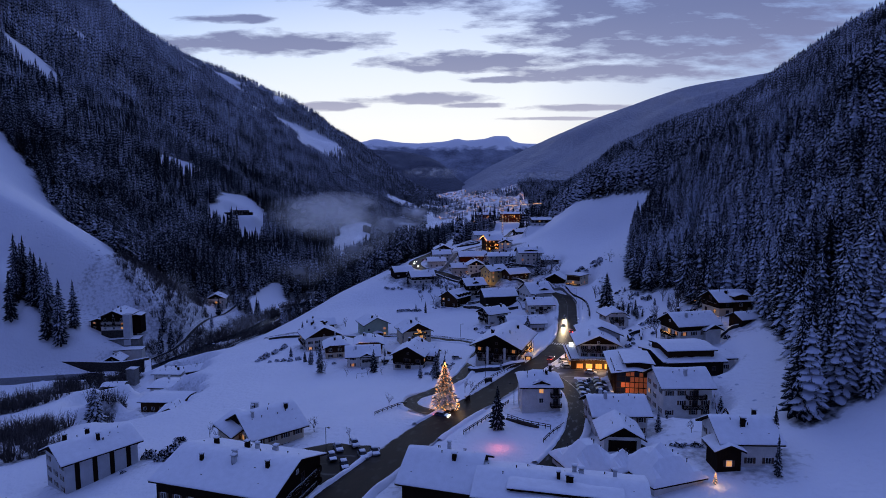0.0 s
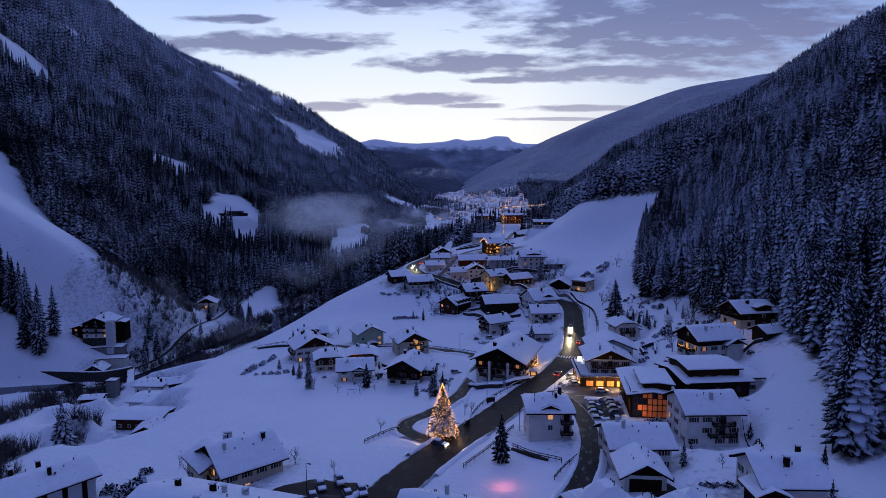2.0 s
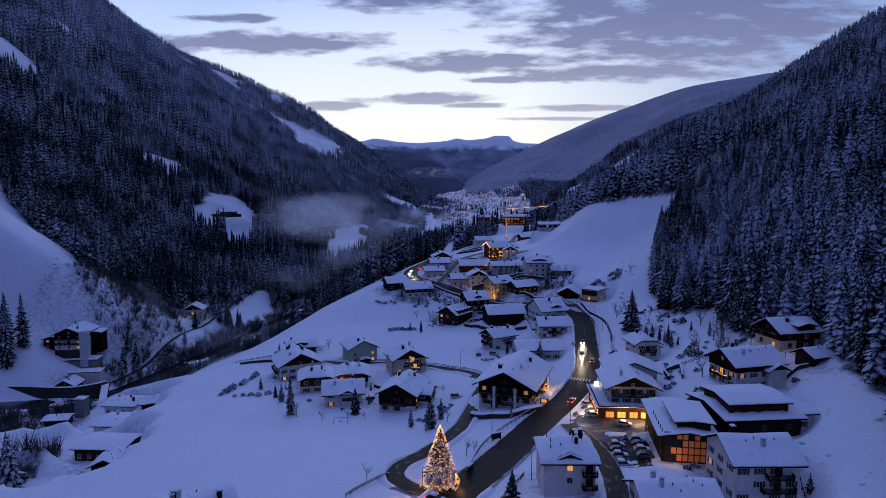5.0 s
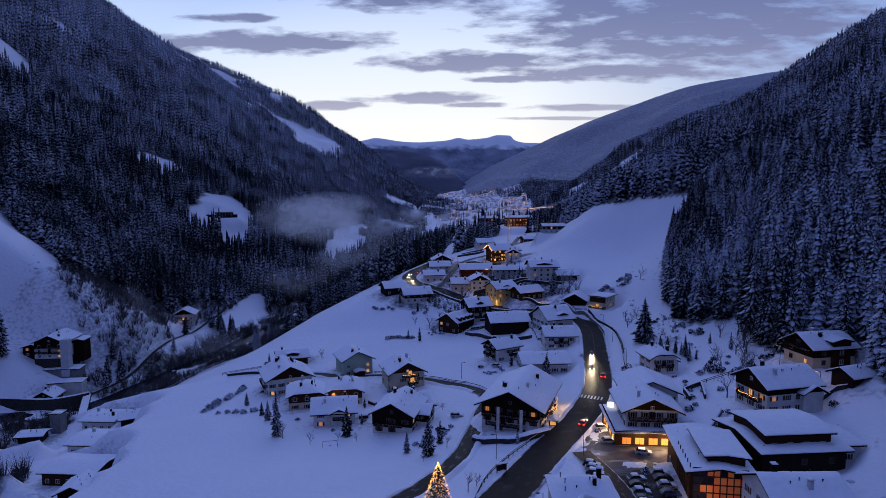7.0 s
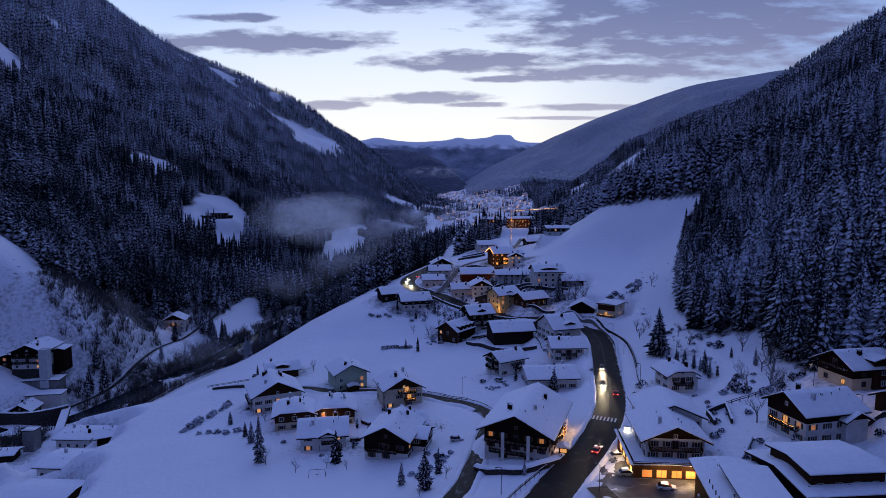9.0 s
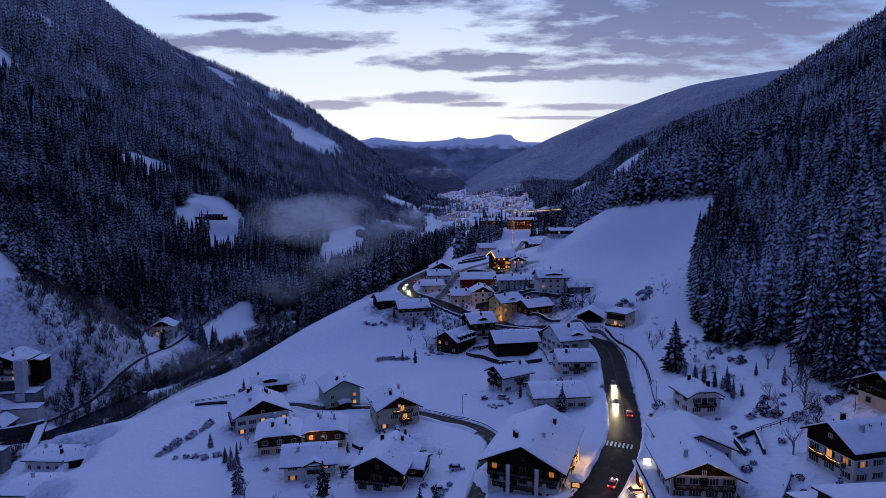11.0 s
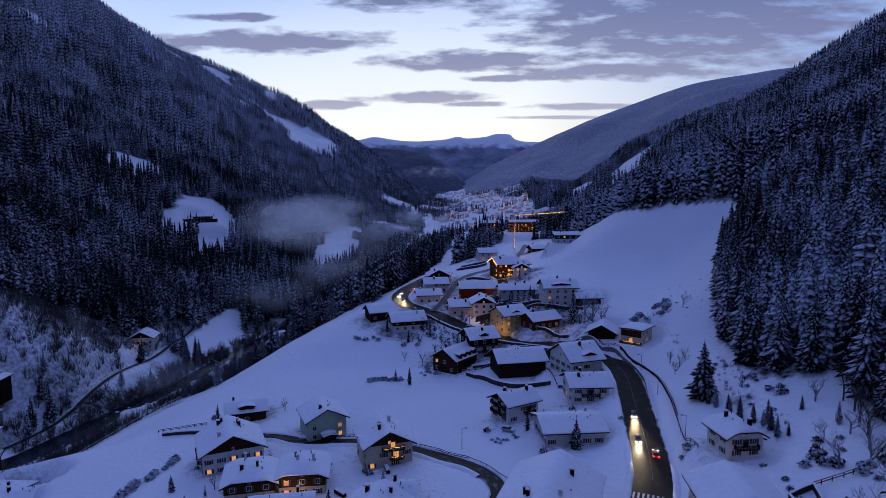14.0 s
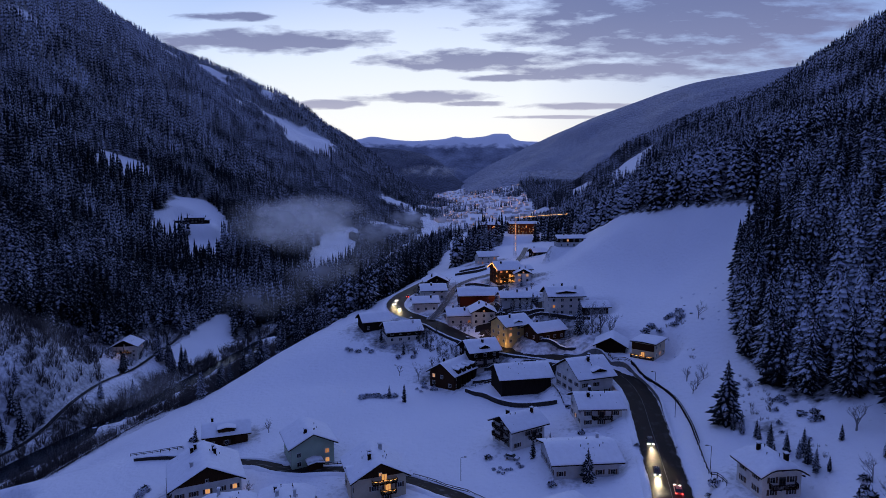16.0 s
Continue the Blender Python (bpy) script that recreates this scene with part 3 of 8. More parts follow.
def thicket(x, y):
    """How dense the leafless scrub along the river stands, 0 to 1; arrays."""
    edge = 5 * ripple(x, y, 26, 71)
    rl_, rr_, lf = curve_x(RIVER_LEFT, y), curve_x(RIVER_RIGHT, y), curve_x(LEFT_FOOT, y)
    far_bank = (x < rl_ + 3) & (x > rl_ - np.where(y > 470, 11, 9) + edge * 0.7) & (y > 385) & (y < 1000)
    above_road = (x < -182 + edge * 0.6) & (x > lf - 30 + edge) & (y > 391 + (-188 - x) * 0.4) & (y < 560) & ~in_ellipse(x, y, -187, 478, 12, 12)
    near_bank = (x > rr_ - 6) & (x < rr_ + np.where(y > 430, 30, 4) + edge) & (y > 345) & (y < 700)
    low_left = in_ellipse(x, y, -196, 316, 20, 9, -10) | in_ellipse(x, y, -178, 322, 9, 12) | in_ellipse(x, y, -190, 262, 22, 22, 20) | in_ellipse(x, y, -190, 300, 14, 14) | in_ellipse(x, y, -147, 200, 17, 15) | in_ellipse(x, y, -128, 176, 10, 9) | in_ellipse(x, y, -142, 243, 6, 20, 20) | ((x > rr_ - 4) & (x < rr_ + 12 + edge) & (y < 232))
    under_lodge = in_ellipse(x, y, -186, 385, 12, 20) 
    return np.where(far_bank | near_bank | low_left, 1.0, np.where(above_road | under_lodge, 0.7, 0.0)) * (0.75 + 0.4 * ripple(x, y, 17, 76))


LEFT_CLEARINGS = [(-850, 2350, 70, 130), (-722, 2215, 30, 60), (-690, 2350, 34, 70), (-550, 2340, 128, 235), (-480, 2080, 45, 150), (-376, 828, 20, 42), (-526, 854, 9, 18), (-684, 1141, 12, 16), (-875, 2030, 22, 50), (-760, 1700, 8, 30), (-620, 1500, 6, 26),
                  (-900, 2480, 60, 80), (-740, 2620, 30, 60), (-615, 905, 40, 50), (-655, 2075, 16, 70), (-585, 890, 14, 26), (-555, 840, 10, 18), (-130, 1420, 55, 130), (-175, 2100, 62, 190), (-820, 1650, 20, 30)]
RIGHT_CLEARINGS = [(300, 1640, 45, 100), (300, 1350, 70, 60), (430, 1520, 70, 75), (380, 1440, 50, 50)]

# ---- the ground: one sheet from behind the start to the horizon ----


def spaced(lo, hi, start, stop, step, grow):
    """Even steps between start and stop, growing outwards to lo and hi."""
    mid = list(np.arange(start, stop + 0.01, step))
    s, out = step, []
    v = start
    while v > lo:
        s *= grow
        v -= s
        out.append(v)
    s, v = step, mid[-1]
    while v < hi:
        s *= grow
        v += s
        mid.append(v)
    return np.array(out[::-1] + mid)


gx = spaced(-2600, 2600, -235, 135, 2.5, 1.035)
gy = spaced(-400, 4990, 80, 480, 2.5, 1.022)
GX, GY = np.meshgrid(gx, gy)
GZ = height(GX.ravel(), GY.ravel())
nx, ny = len(gx), len(gy)
q = (np.arange(ny - 1)[:, None] * nx + np.arange(nx - 1)[None, :]).ravel()
tris = np.concatenate([np.column_stack([q, q + 1, q + nx + 1]), np.column_stack([q, q + nx + 1, q + nx])])
ground_mesh = triangles("ground", np.column_stack([GX.ravel(), GY.ravel(), GZ]), tris, GROUND, smooth=True)
cover_of = wood_cover(GX.ravel(), GY.ravel()).astype(np.float32) * 1.1
rough_ground = np.clip(ripple(GX.ravel(), GY.ravel(), 16, 21) * 0.6 + ripple(GX.ravel(), GY.ravel(), 6, 22) * 0.5, 0, 1)
scrub = (GX.ravel() < curve_x(RIVER_RIGHT, GY.ravel()) + 12) & (GX.ravel() > curve_x(LEFT_FOOT, GY.ravel()) - 30) & (GY.ravel() < 520) & (GY.ravel() > 375)
slope_r = (GX.ravel() > 80) & (GX.ravel() < 130) & (GY.ravel() > 150) & (GY.ravel() < 372)
meadow_l = (GX.ravel() < -212) & (GY.ravel() > 150) & (GY.ravel() < 430)
spots_ = np.clip(ripple(GX.ravel(), GY.ravel(), 5.5, 23) * 1.2 - 0.55 + 0.5 * ripple(GX.ravel(), GY.ravel(), 30, 24), 0, 1)
cover_of = np.maximum(cover_of, np.where(slope_r, spots_ * 1.8, np.where(meadow_l, spots_ * 0.5, 0)))
cover_of = np.maximum(cover_of, np.where(scrub, 0.35 + rough_ground * 0.8, 0))
cover_of = np.maximum(cover_of, thicket(GX.ravel(), GY.ravel()) * 1.25)
at_ = ground_mesh.attributes.new("woods", "FLOAT", "POINT")
at_.data.foreach_set("value", np.ascontiguousarray(cover_of, np.float32))
tagged(new("ground", ground_mesh), "snow-covered valley floor, meadows and wooded mountainsides", "ground", kind="structure")


def ribbon(name, track, half, mat, label, lift=0.0, category="road"):
    """A strip of road along a line of x, y, z."""
    p = track
    d = np.gradient(p[:, :2], axis=0)
    d /= np.linalg.norm(d, axis=1)[:, None]
    nrm = np.column_stack([d[:, 1], -d[:, 0]])
    along = np.concatenate([[0], np.cumsum(np.hypot(*np.diff(p[:, :2], axis=0).T))])
    cols = np.linspace(-1, 1, 5)
    v = np.concatenate([np.column_stack([p[:, :2] + nrm * half * c, p[:, 2] + lift + 0.05 * (1 - c * c)]) for c in cols])
    n = len(p)
    tri = []
    for k in range(4):
        a = k * n + np.arange(n - 1)
        tri += [np.column_stack([a, a + n, a + n + 1]), np.column_stack([a, a + n + 1, a + 1])]
    tri = np.concatenate(tri)
    me = triangles(name, v, tri, mat, smooth=True)
    lane = me.uv_layers.new(name="lane")
    uv = np.column_stack([np.repeat(cols, n), np.tile(along, 5)])
    lane.data.foreach_set("uv", uv[tri.ravel()].astype(np.float32).ravel())
    return tagged(new(name, me), label, category, kind="structure")


ribbon("road", TRACKS[0][0], 5.0, WET_ROAD, "wet dark asphalt road with slush along its edges", 0.05)
ribbon("side_road", TRACKS[1][0], 2.5, SNOWY_ROAD, "snowy side road looping behind the lit tree", 0.02)
ribbon("river_road", TRACKS[3][0], 1.25, SNOWY_ROAD, "narrow dark road above the river", 0.04)
ribbon("knoll_lane", TRACKS[4][0], 1.9, LANE_SNOW, "slushy lane climbing between the upper houses", 0.03)
ribbon("lane", TRACKS[2][0], 2.6, SNOWY_ROAD, "narrow snowy lane between the houses", 0.03)


def yard(name, x, y, rx, ry, turn, mat, label):
    """A cleared, level yard with an uneven rim."""
    a = np.linspace(0, math.tau, 40, endpoint=False)
    rim = 1 + 0.10 * np.sin(3 * a + x) + 0.06 * np.sin(7 * a + y)
    c, s = math.cos(radians(turn)), math.sin(radians(turn))
    v, ring = [], (1.0, 0.8, 0.55, 0.3)
    for r in ring:
        u, w = np.cos(a) * rx * rim * r, np.sin(a) * ry * rim * r
        v.append(np.column_stack([x + u * c - w * s, y + u * s + w * c]))
    v = np.concatenate(v + [np.array([[x, y]])])
    z = height(v[:, 0], v[:, 1]) + 0.09
    z[:40] -= 0.16
    tri = []
    k = np.arange(40)
    for i in range(3):
        p_, q2 = i * 40 + k, i * 40 + (k + 1) % 40
        tri += [np.column_stack([p_, q2, q2 + 40]), np.column_stack([p_, q2 + 40, p_ + 40])]
    tri.append(np.column_stack([120 + k, 120 + (k + 1) % 40, np.full(40, 160)]))
    tri = np.concatenate(tri)
    me = triangles(name, np.column_stack([v, z]), tri, mat, smooth=True)
    lane = me.uv_layers.new(name="lane")
    uv = np.column_stack([np.concatenate([np.repeat(ring, 40), [0]]), v[:, 1]])
    lane.data.foreach_set("uv", uv[tri.ravel()].astype(np.float32).ravel())
    return tagged(new(name, me), label, "yard", kind="structure")


yard("yard_shop", 45, 216, 12, 19, -14, LANE_SNOW, "slushy forecourt of the lit shop")
yard("yard_parking", 43.5, 192, 6.5, 11, 0, SNOWY_ROAD, "slushy parking yard behind the white house")
yard("yard_corner", -26, 137, 13, 11, -25, SNOWY_ROAD, "cleared car park beside the main road")
for yn_, yx_, yy_, ya_, yb_ in (("yard_upper", 17.8, 437.3, 16, 9), ("yard_upper", 23.6, 412.2, 12, 10), ("yard_upper", 32.4, 420.5, 10, 9), ("yard_upper", 35.2, 371.5, 9, 8), ("yard_upper", 24, 471, 9, 5), ("yard_upper", 3, 436, 6, 5), ("yard_upper", 49.2, 427.3, 9, 7), ("yard_upper", 39.5, 246, 3.2, 11), ("yard_upper", 54, 340, 4, 12)):
    yard(yn_, yx_, yy_, ya_, yb_, -30, WET_ROAD, "trodden slushy yard between the upper houses")
yard("yard_garage", 43, 138.5, 3, 4, 0, SNOWY_ROAD, "cleared patch before the garage")


def snowbank(track, side, start, stop, off, tall, seed):
    """Lumpy ridge of ploughed snow along a road's edge, between two shares of its length."""
    p = track[int(start * len(track)):int(stop * len(track))]
    fine = np.linspace(0, len(p) - 1, len(p) * 4)
    p = np.column_stack([np.interp(fine, np.arange(len(p)), p[:, k]) for k in range(3)])
    d = np.gradient(p[:, :2], axis=0)
    d /= np.linalg.norm(d, axis=1)[:, None]
    nr = np.column_stack([d[:, 1], -d[:, 0]]) * side
    prof = ((-0.7, -0.25), (-0.45, 0.5), (-0.1, 0.95), (0.3, 0.8), (0.8, 0.35), (1.3, -0.3))
    rows = []
    for k, (u, h_) in enumerate(prof):
        wob = 0.35 * ripple(p[:, 0] + 31 * k, p[:, 1], 1.6, seed) + 0.3 * ripple(p[:, 0], p[:, 1], 5.0, seed + 1)
        x = p[:, :2] + nr * (off + u + 0.5 * wob)[:, None]
        hh = tall * np.clip(0.75 + 0.8 * ripple(p[:, 0], p[:, 1], 7.0, seed + 2), 0.15, 1.4)
        rows.append(np.column_stack([x, p[:, 2] + (h_ * hh * (1 + 0.5 * wob) if h_ > 0 else h_)]))
    v = np.concatenate(rows)
    n = len(p)
    q = (np.arange(len(prof) - 1)[:, None] * n + np.arange(n - 1)[None, :]).ravel()
    tri = np.concatenate([np.column_stack([q, q + n, q + n + 1]), np.column_stack([q, q + n + 1, q + 1])])
    if side < 0:
        tri = tri[:, ::-1]
    me = triangles("snowbank", v, tri, SNOW, smooth=False)
    return tagged(new("snowbank", me), "lumpy bank of ploughed snow along the road", "snowbank", kind="stuff")


for tk_, sd_, a_, b_, of_, th_ in ((0, 1, 0.0, 0.125, 5.1, 0.7), (0, -1, 0.0, 0.115, 5.1, 0.7), (0, 1, 0.14, 0.2, 5.1, 0.5), (0, -1, 0.15, 0.28, 5.1, 0.6), (0, 1, 0.26, 0.36, 5.1, 0.8), (0, -1, 0.30, 0.46, 5.1, 0.7), (0, 1, 0.36, 0.42, 5.1, 0.7), (0, -1, 0.47, 0.75, 5.1, 0.6), (0, 1, 0.75, 0.98, 5.1, 0.5),
                                 (1, 1, 0.03, 0.42, 2.6, 0.6), (1, -1, 0.05, 0.5, 2.6, 0.6), (1, 1, 0.5, 0.97, 2.6, 0.5), (1, -1, 0.55, 0.97, 2.6, 0.5), (2, 1, 0.02, 0.5, 2.8, 0.6), (2, -1, 0.1, 0.8, 2.8, 0.6)):
    snowbank(TRACKS[tk_][0], sd_, a_, b_, of_, th_, 200 + int(a_ * 100) + tk_)

# river bed with dark water
rl = np.linspace(120, 1250, 240)
wx0, wx1 = curve_x(RIVER_LEFT, rl), curve_x(RIVER_RIGHT, rl)
wz = np.minimum(glide([r[0] for r in RIVER_LEFT], [r[2] for r in RIVER_LEFT], rl), glide([r[0] for r in RIVER_RIGHT], [r[2] for r in RIVER_RIGHT], rl)) + 0.55
wv = np.concatenate([np.column_stack([wx0 + 0 * rl, rl, wz]), np.column_stack([wx1, rl, wz])])
wa = np.arange(len(rl) - 1)
wt = np.concatenate([np.column_stack([wa, wa + len(rl), wa + len(rl) + 1]), np.column_stack([wa, wa + len(rl) + 1, wa + 1])])
tagged(new("river", triangles("river", wv, wt, WATER)), "dark shallow river in its snowy bed", "river", kind="structure")


# ---- far mountains ----
def mountain(name, crest, near, mat, label, seed):
    """A ridge: crest of (x, y, z), falling to the valley floor towards the viewer by the given way (dx, dy, z)."""
    c = np.array(crest, float)
    t = np.linspace(0, len(c) - 1, 140)
    cr = np.column_stack([glide(np.arange(len(c)), c[:, k], t) for k in range(3)])
    rows = []
    for s in np.linspace(-0.35, 1, 46):
        f = cr.copy()
        f[:, 0] += near[0] * s
        f[:, 1] += near[1] * s
        drop = abs(s) ** 1.5
        f[:, 2] = cr[:, 2] + (near[2] - cr[:, 2]) * drop
        k = np.clip(abs(s) * 3, 0.12, 1)
        f[:, 2] += k * (40 * ripple(f[:, 0], f[:, 1], 260, seed) + 16 * ripple(f[:, 0], f[:, 1], 90, seed + 1))
        rows.append(f)
    v = np.concatenate(rows)
    n = len(t)
    qq = (np.arange(45)[:, None] * n + np.arange(n - 1)[None, :]).ravel()
    tri = np.concatenate([np.column_stack([qq, qq + 1, qq + n + 1]), np.column_stack([qq, qq + n + 1, qq + n])])
    me = triangles(name, v, tri, mat, smooth=True)
    return tagged(new(name, me), label, "mountain", kind="structure")


def snow_line(mat, low, high):
    """Bare snow above the tree line, between the heights low and high."""
    n, l = mat.node_tree.nodes, mat.node_tree.links
    b = n["Principled BSDF"]
    was = b.inputs["Base Color"].links[0].from_socket
    co, sep, no = n.new("ShaderNodeTexCoord"), n.new("ShaderNodeSeparateXYZ"), n.new("ShaderNodeTexNoise")
    l.new(co.outputs["Object"], sep.inputs[0])
    no.inputs["Scale"].default_value, no.inputs["Detail"].default_value = 0.012, 6
    l.new(co.outputs["Object"], no.inputs["Vector"])
    add = n.new("ShaderNodeMath")
    add.operation = "MULTIPLY_ADD"
    l.new(no.outputs[0], add.inputs[0])
    add.inputs[1].default_value = 120
    l.new(sep.outputs[2], add.inputs[2])
    mr = n.new("ShaderNodeMapRange")
    mr.inputs["From Min"].default_value, mr.inputs["From Max"].default_value = low + 60, high + 60
    l.new(add.outputs[0], mr.inputs["Value"])
    mx = n.new("ShaderNodeMix")
    mx.data_type = "RGBA"
    l.new(mr.outputs[0], mx.inputs[0])
    l.new(was, mx.inputs[6])
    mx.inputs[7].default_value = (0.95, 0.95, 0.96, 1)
    l.new(mx.outputs[2], b.inputs["Base Color"])


# snow-dusted woods, with the paling of distance haze put into their colour
HAZED_WOODS = material("hazed_snowy_woods", (0.20, 0.21, 0.26), 0.9, 0, 0.4, 9, 0.5, 0.1, second=(0.74, 0.76, 0.82), amount=0.75)
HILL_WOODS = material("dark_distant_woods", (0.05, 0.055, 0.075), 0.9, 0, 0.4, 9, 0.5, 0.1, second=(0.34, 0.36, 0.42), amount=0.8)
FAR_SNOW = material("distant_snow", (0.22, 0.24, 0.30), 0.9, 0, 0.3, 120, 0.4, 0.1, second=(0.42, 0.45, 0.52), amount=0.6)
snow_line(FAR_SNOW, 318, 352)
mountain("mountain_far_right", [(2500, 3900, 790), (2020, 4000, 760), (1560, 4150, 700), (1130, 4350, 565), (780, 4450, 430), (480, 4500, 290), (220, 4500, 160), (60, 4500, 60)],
         (20, -1500, 0), HAZED_WOODS, "broad snow-dusted wooded ridge closing the valley", 31)
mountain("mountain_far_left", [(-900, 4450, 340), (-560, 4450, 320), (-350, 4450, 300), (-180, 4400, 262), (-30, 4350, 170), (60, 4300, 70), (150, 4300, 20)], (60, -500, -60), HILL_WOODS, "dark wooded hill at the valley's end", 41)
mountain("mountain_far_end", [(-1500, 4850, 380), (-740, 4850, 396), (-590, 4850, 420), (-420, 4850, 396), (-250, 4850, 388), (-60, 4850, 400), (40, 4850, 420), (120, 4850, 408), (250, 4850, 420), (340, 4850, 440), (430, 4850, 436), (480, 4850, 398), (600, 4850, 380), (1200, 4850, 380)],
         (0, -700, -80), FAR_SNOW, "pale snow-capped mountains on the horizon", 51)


# ---- trees ----
def spruce_arrays(tiers, per, seed, wide=0.2, droop=0.28, fold=0.35, trunk=True):
    """A spruce of height 1: tiers of folded, drooping boughs round a tapered trunk; arrays of corners and triangles."""
    rng = np.random.RandomState(seed)
    v, f = [], []
    if trunk:
        n = 5
        for k in range(n):
            a = k * math.tau / n
            v.append((0.012 * math.cos(a), 0.012 * math.sin(a), -0.06))
        v.append((0, 0, 0.95))
        f += [(k, (k + 1) % n, n) for k in range(n)]
    # dark heart of the crown
    b = len(v)
    for k in range(6):
        a = k * math.tau / 6
        v.append((wide * 0.42 * math.cos(a), wide * 0.42 * math.sin(a), 0.10))
    v.append((0, 0, 0.93))
    f += [(b + k, b + (k + 1) % 6, b + 6) for k in range(6)]
    for i in range(tiers):
        u = i / (tiers - 1)
        z_tier = 0.09 + 0.87 * u ** 0.92
        r = wide * (1 - u) ** 0.85 * (0.85 + 0.3 * rng.rand()) + 0.012
        if u < 0.12:
            r *= 0.8
        count = max(4, int(per * (1 - 0.45 * u)))
        off = rng.rand() * math.tau
        for k in range(count):
            a = off + (k + 0.5 * (rng.rand() - 0.5)) * math.tau / count
            rr = r * (0.72 + 0.5 * rng.rand())
            dz = -droop * rr * (1.25 - 0.8 * u) * (0.7 + 0.6 * rng.rand())
            c, s = math.cos(a), math.sin(a)
            wdt = rr * math.tau / count * (0.36 + 0.2 * rng.rand())
            b = len(v)
            z = z_tier + (rng.rand() - 0.5) * 0.8 / tiers
            top = z + 0.035 + 0.03 * (1 - u)
            m = 0.58 * rr
            v += [(0, 0, top), (m * c - wdt * s, m * s + wdt * c, z + dz * 0.55 - wdt * fold), (m * c + wdt * s, m * s - wdt * c, z + dz * 0.55 - wdt * fold),
                  (m * c, m * s, z + dz * 0.4 + 0.012), (rr * c, rr * s, z + dz)]
            f += [(b, b + 1, b + 3), (b, b + 3, b + 2), (b + 1, b + 4, b + 3), (b + 3, b + 4, b + 2)]
    b = len(v)
    v += [(0.008, 0, 0.95), (-0.004, 0.007, 0.95), (-0.004, -0.007, 0.95), (0, 0, 1.02)]
    f += [(b, b + 1, b + 3), (b + 1, b + 2, b + 3), (b + 2, b, b + 3)]
    return np.array(v), np.array(f)


def far_spruce_arrays(tiers, sides, seed, wide=0.19):
    """A light spruce of height 1: ragged skirts, one above another."""
    rng = np.random.RandomState(seed)
    v, f = [], []
    for i in range(tiers):
        u = i / tiers
        z0, z1 = 0.02 + 0.9 * u, min(1.0, 0.9 * u + 0.22 + 0.35 / tiers + 0.1 * (i == tiers - 1))
        b = len(v)
        v.append((0, 0, z1 if i < tiers - 1 else 1.0))
        off = rng.rand() * math.tau
        for k in range(sides):
            a = off + k * math.tau / sides
            r = wide * (1 - u) ** 0.9 * (0.65 + 0.6 * rng.rand()) + 0.01
            v.append((r * math.cos(a), r * math.sin(a), z0 + 0.05 * rng.rand()))
        f += [(b, b + 1 + k, b + 1 + (k + 1) % sides) for k in range(sides)]
    return np.array(v), np.array(f)


def plant(x, y, tall, protos, rng, z=None):
    """Many trees joined: arrays of corners, triangles and tint."""
    z = height(x, y) if z is None else z
    kind = rng.randint(0, len(protos), len(x))
    av, af, at = [], [], []
    off = 0
    for k, (pv, pf, *ridge) in enumerate(protos):
        i = np.where(kind == k)[0]
        if not len(i):
            continue
        a = rng.rand(len(i)) * math.tau
        girth = 0.85 + 0.4 * rng.rand(len(i))
        c, s = np.cos(a) * girth, np.sin(a) * girth
        lean = rng.randn(len(i), 2) * 0.012
        px = pv[None, :, 0] * c[:, None] - pv[None, :, 1] * s[:, None] + pv[None, :, 2] * lean[:, :1]
        py = pv[None, :, 0] * s[:, None] + pv[None, :, 1] * c[:, None] + pv[None, :, 2] * lean[:, 1:]
        t = tall[i][:, None]
        w = np.stack([x[i][:, None] + px * t, y[i][:, None] + py * t, z[i][:, None] + pv[None, :, 2] * t - 0.3], axis=-1)
        av.append(w.reshape(-1, 3))
        af.append((pf[None] + (np.arange(len(i)) * len(pv))[:, None, None]).reshape(-1, 3) + off)
        at.append(np.repeat(rng.rand(len(i)), len(pv)) + (np.tile(ridge[0], len(i)) if ridge else 0))
        off += len(i) * len(pv)
    return np.concatenate(av), np.concatenate(af), np.concatenate(at)


def scatter(x0, x1, y0, y1, gap, rng):
    """Jittered grid of places."""
    xs, ys = np.arange(x0, x1, gap), np.arange(y0, y1, gap)
    X, Y = np.meshgrid(xs, ys)
    X = X.ravel() + (rng.rand(X.size) - 0.5) * gap * 1.1
    Y = Y.ravel() + (rng.rand(Y.size) - 0.5) * gap * 1.1
    return X, Y


def bough_ridge(count, trunk=True):
    """Where snow clings on a spruce's corners: most along the backs of the boughs, least at their fringes and in the heart."""
    start = (6 if trunk else 0) + 7
    return np.concatenate([np.full(start, -1.5), np.tile([0.5, -1.5, -1.5, 1.3, -0.2], (count - 4 - start) // 5), np.full(4, 0.5)])


NEAR_PROTO = [spruce_arrays(19, 8, s, 0.145 + 0.02 * (s % 3), 0.42) for s in range(6)]
MID_PROTO = [spruce_arrays(10, 6, 20 + s, 0.14 + 0.02 * (s % 3), 0.4, 0.3, False) for s in range(6)]
NEAR_PROTO = [(v, f, bough_ridge(len(v))) for v, f in NEAR_PROTO]
MID_PROTO = [(v, f, bough_ridge(len(v), False)) for v, f in MID_PROTO]
FAR_PROTO = [far_spruce_arrays(7, 4, 40 + s, 0.118) for s in range(6)]
TINY_PROTO = [far_spruce_arrays(4, 3, 60 + s, 0.135) for s in range(6)]
rng = np.random.RandomState(7)


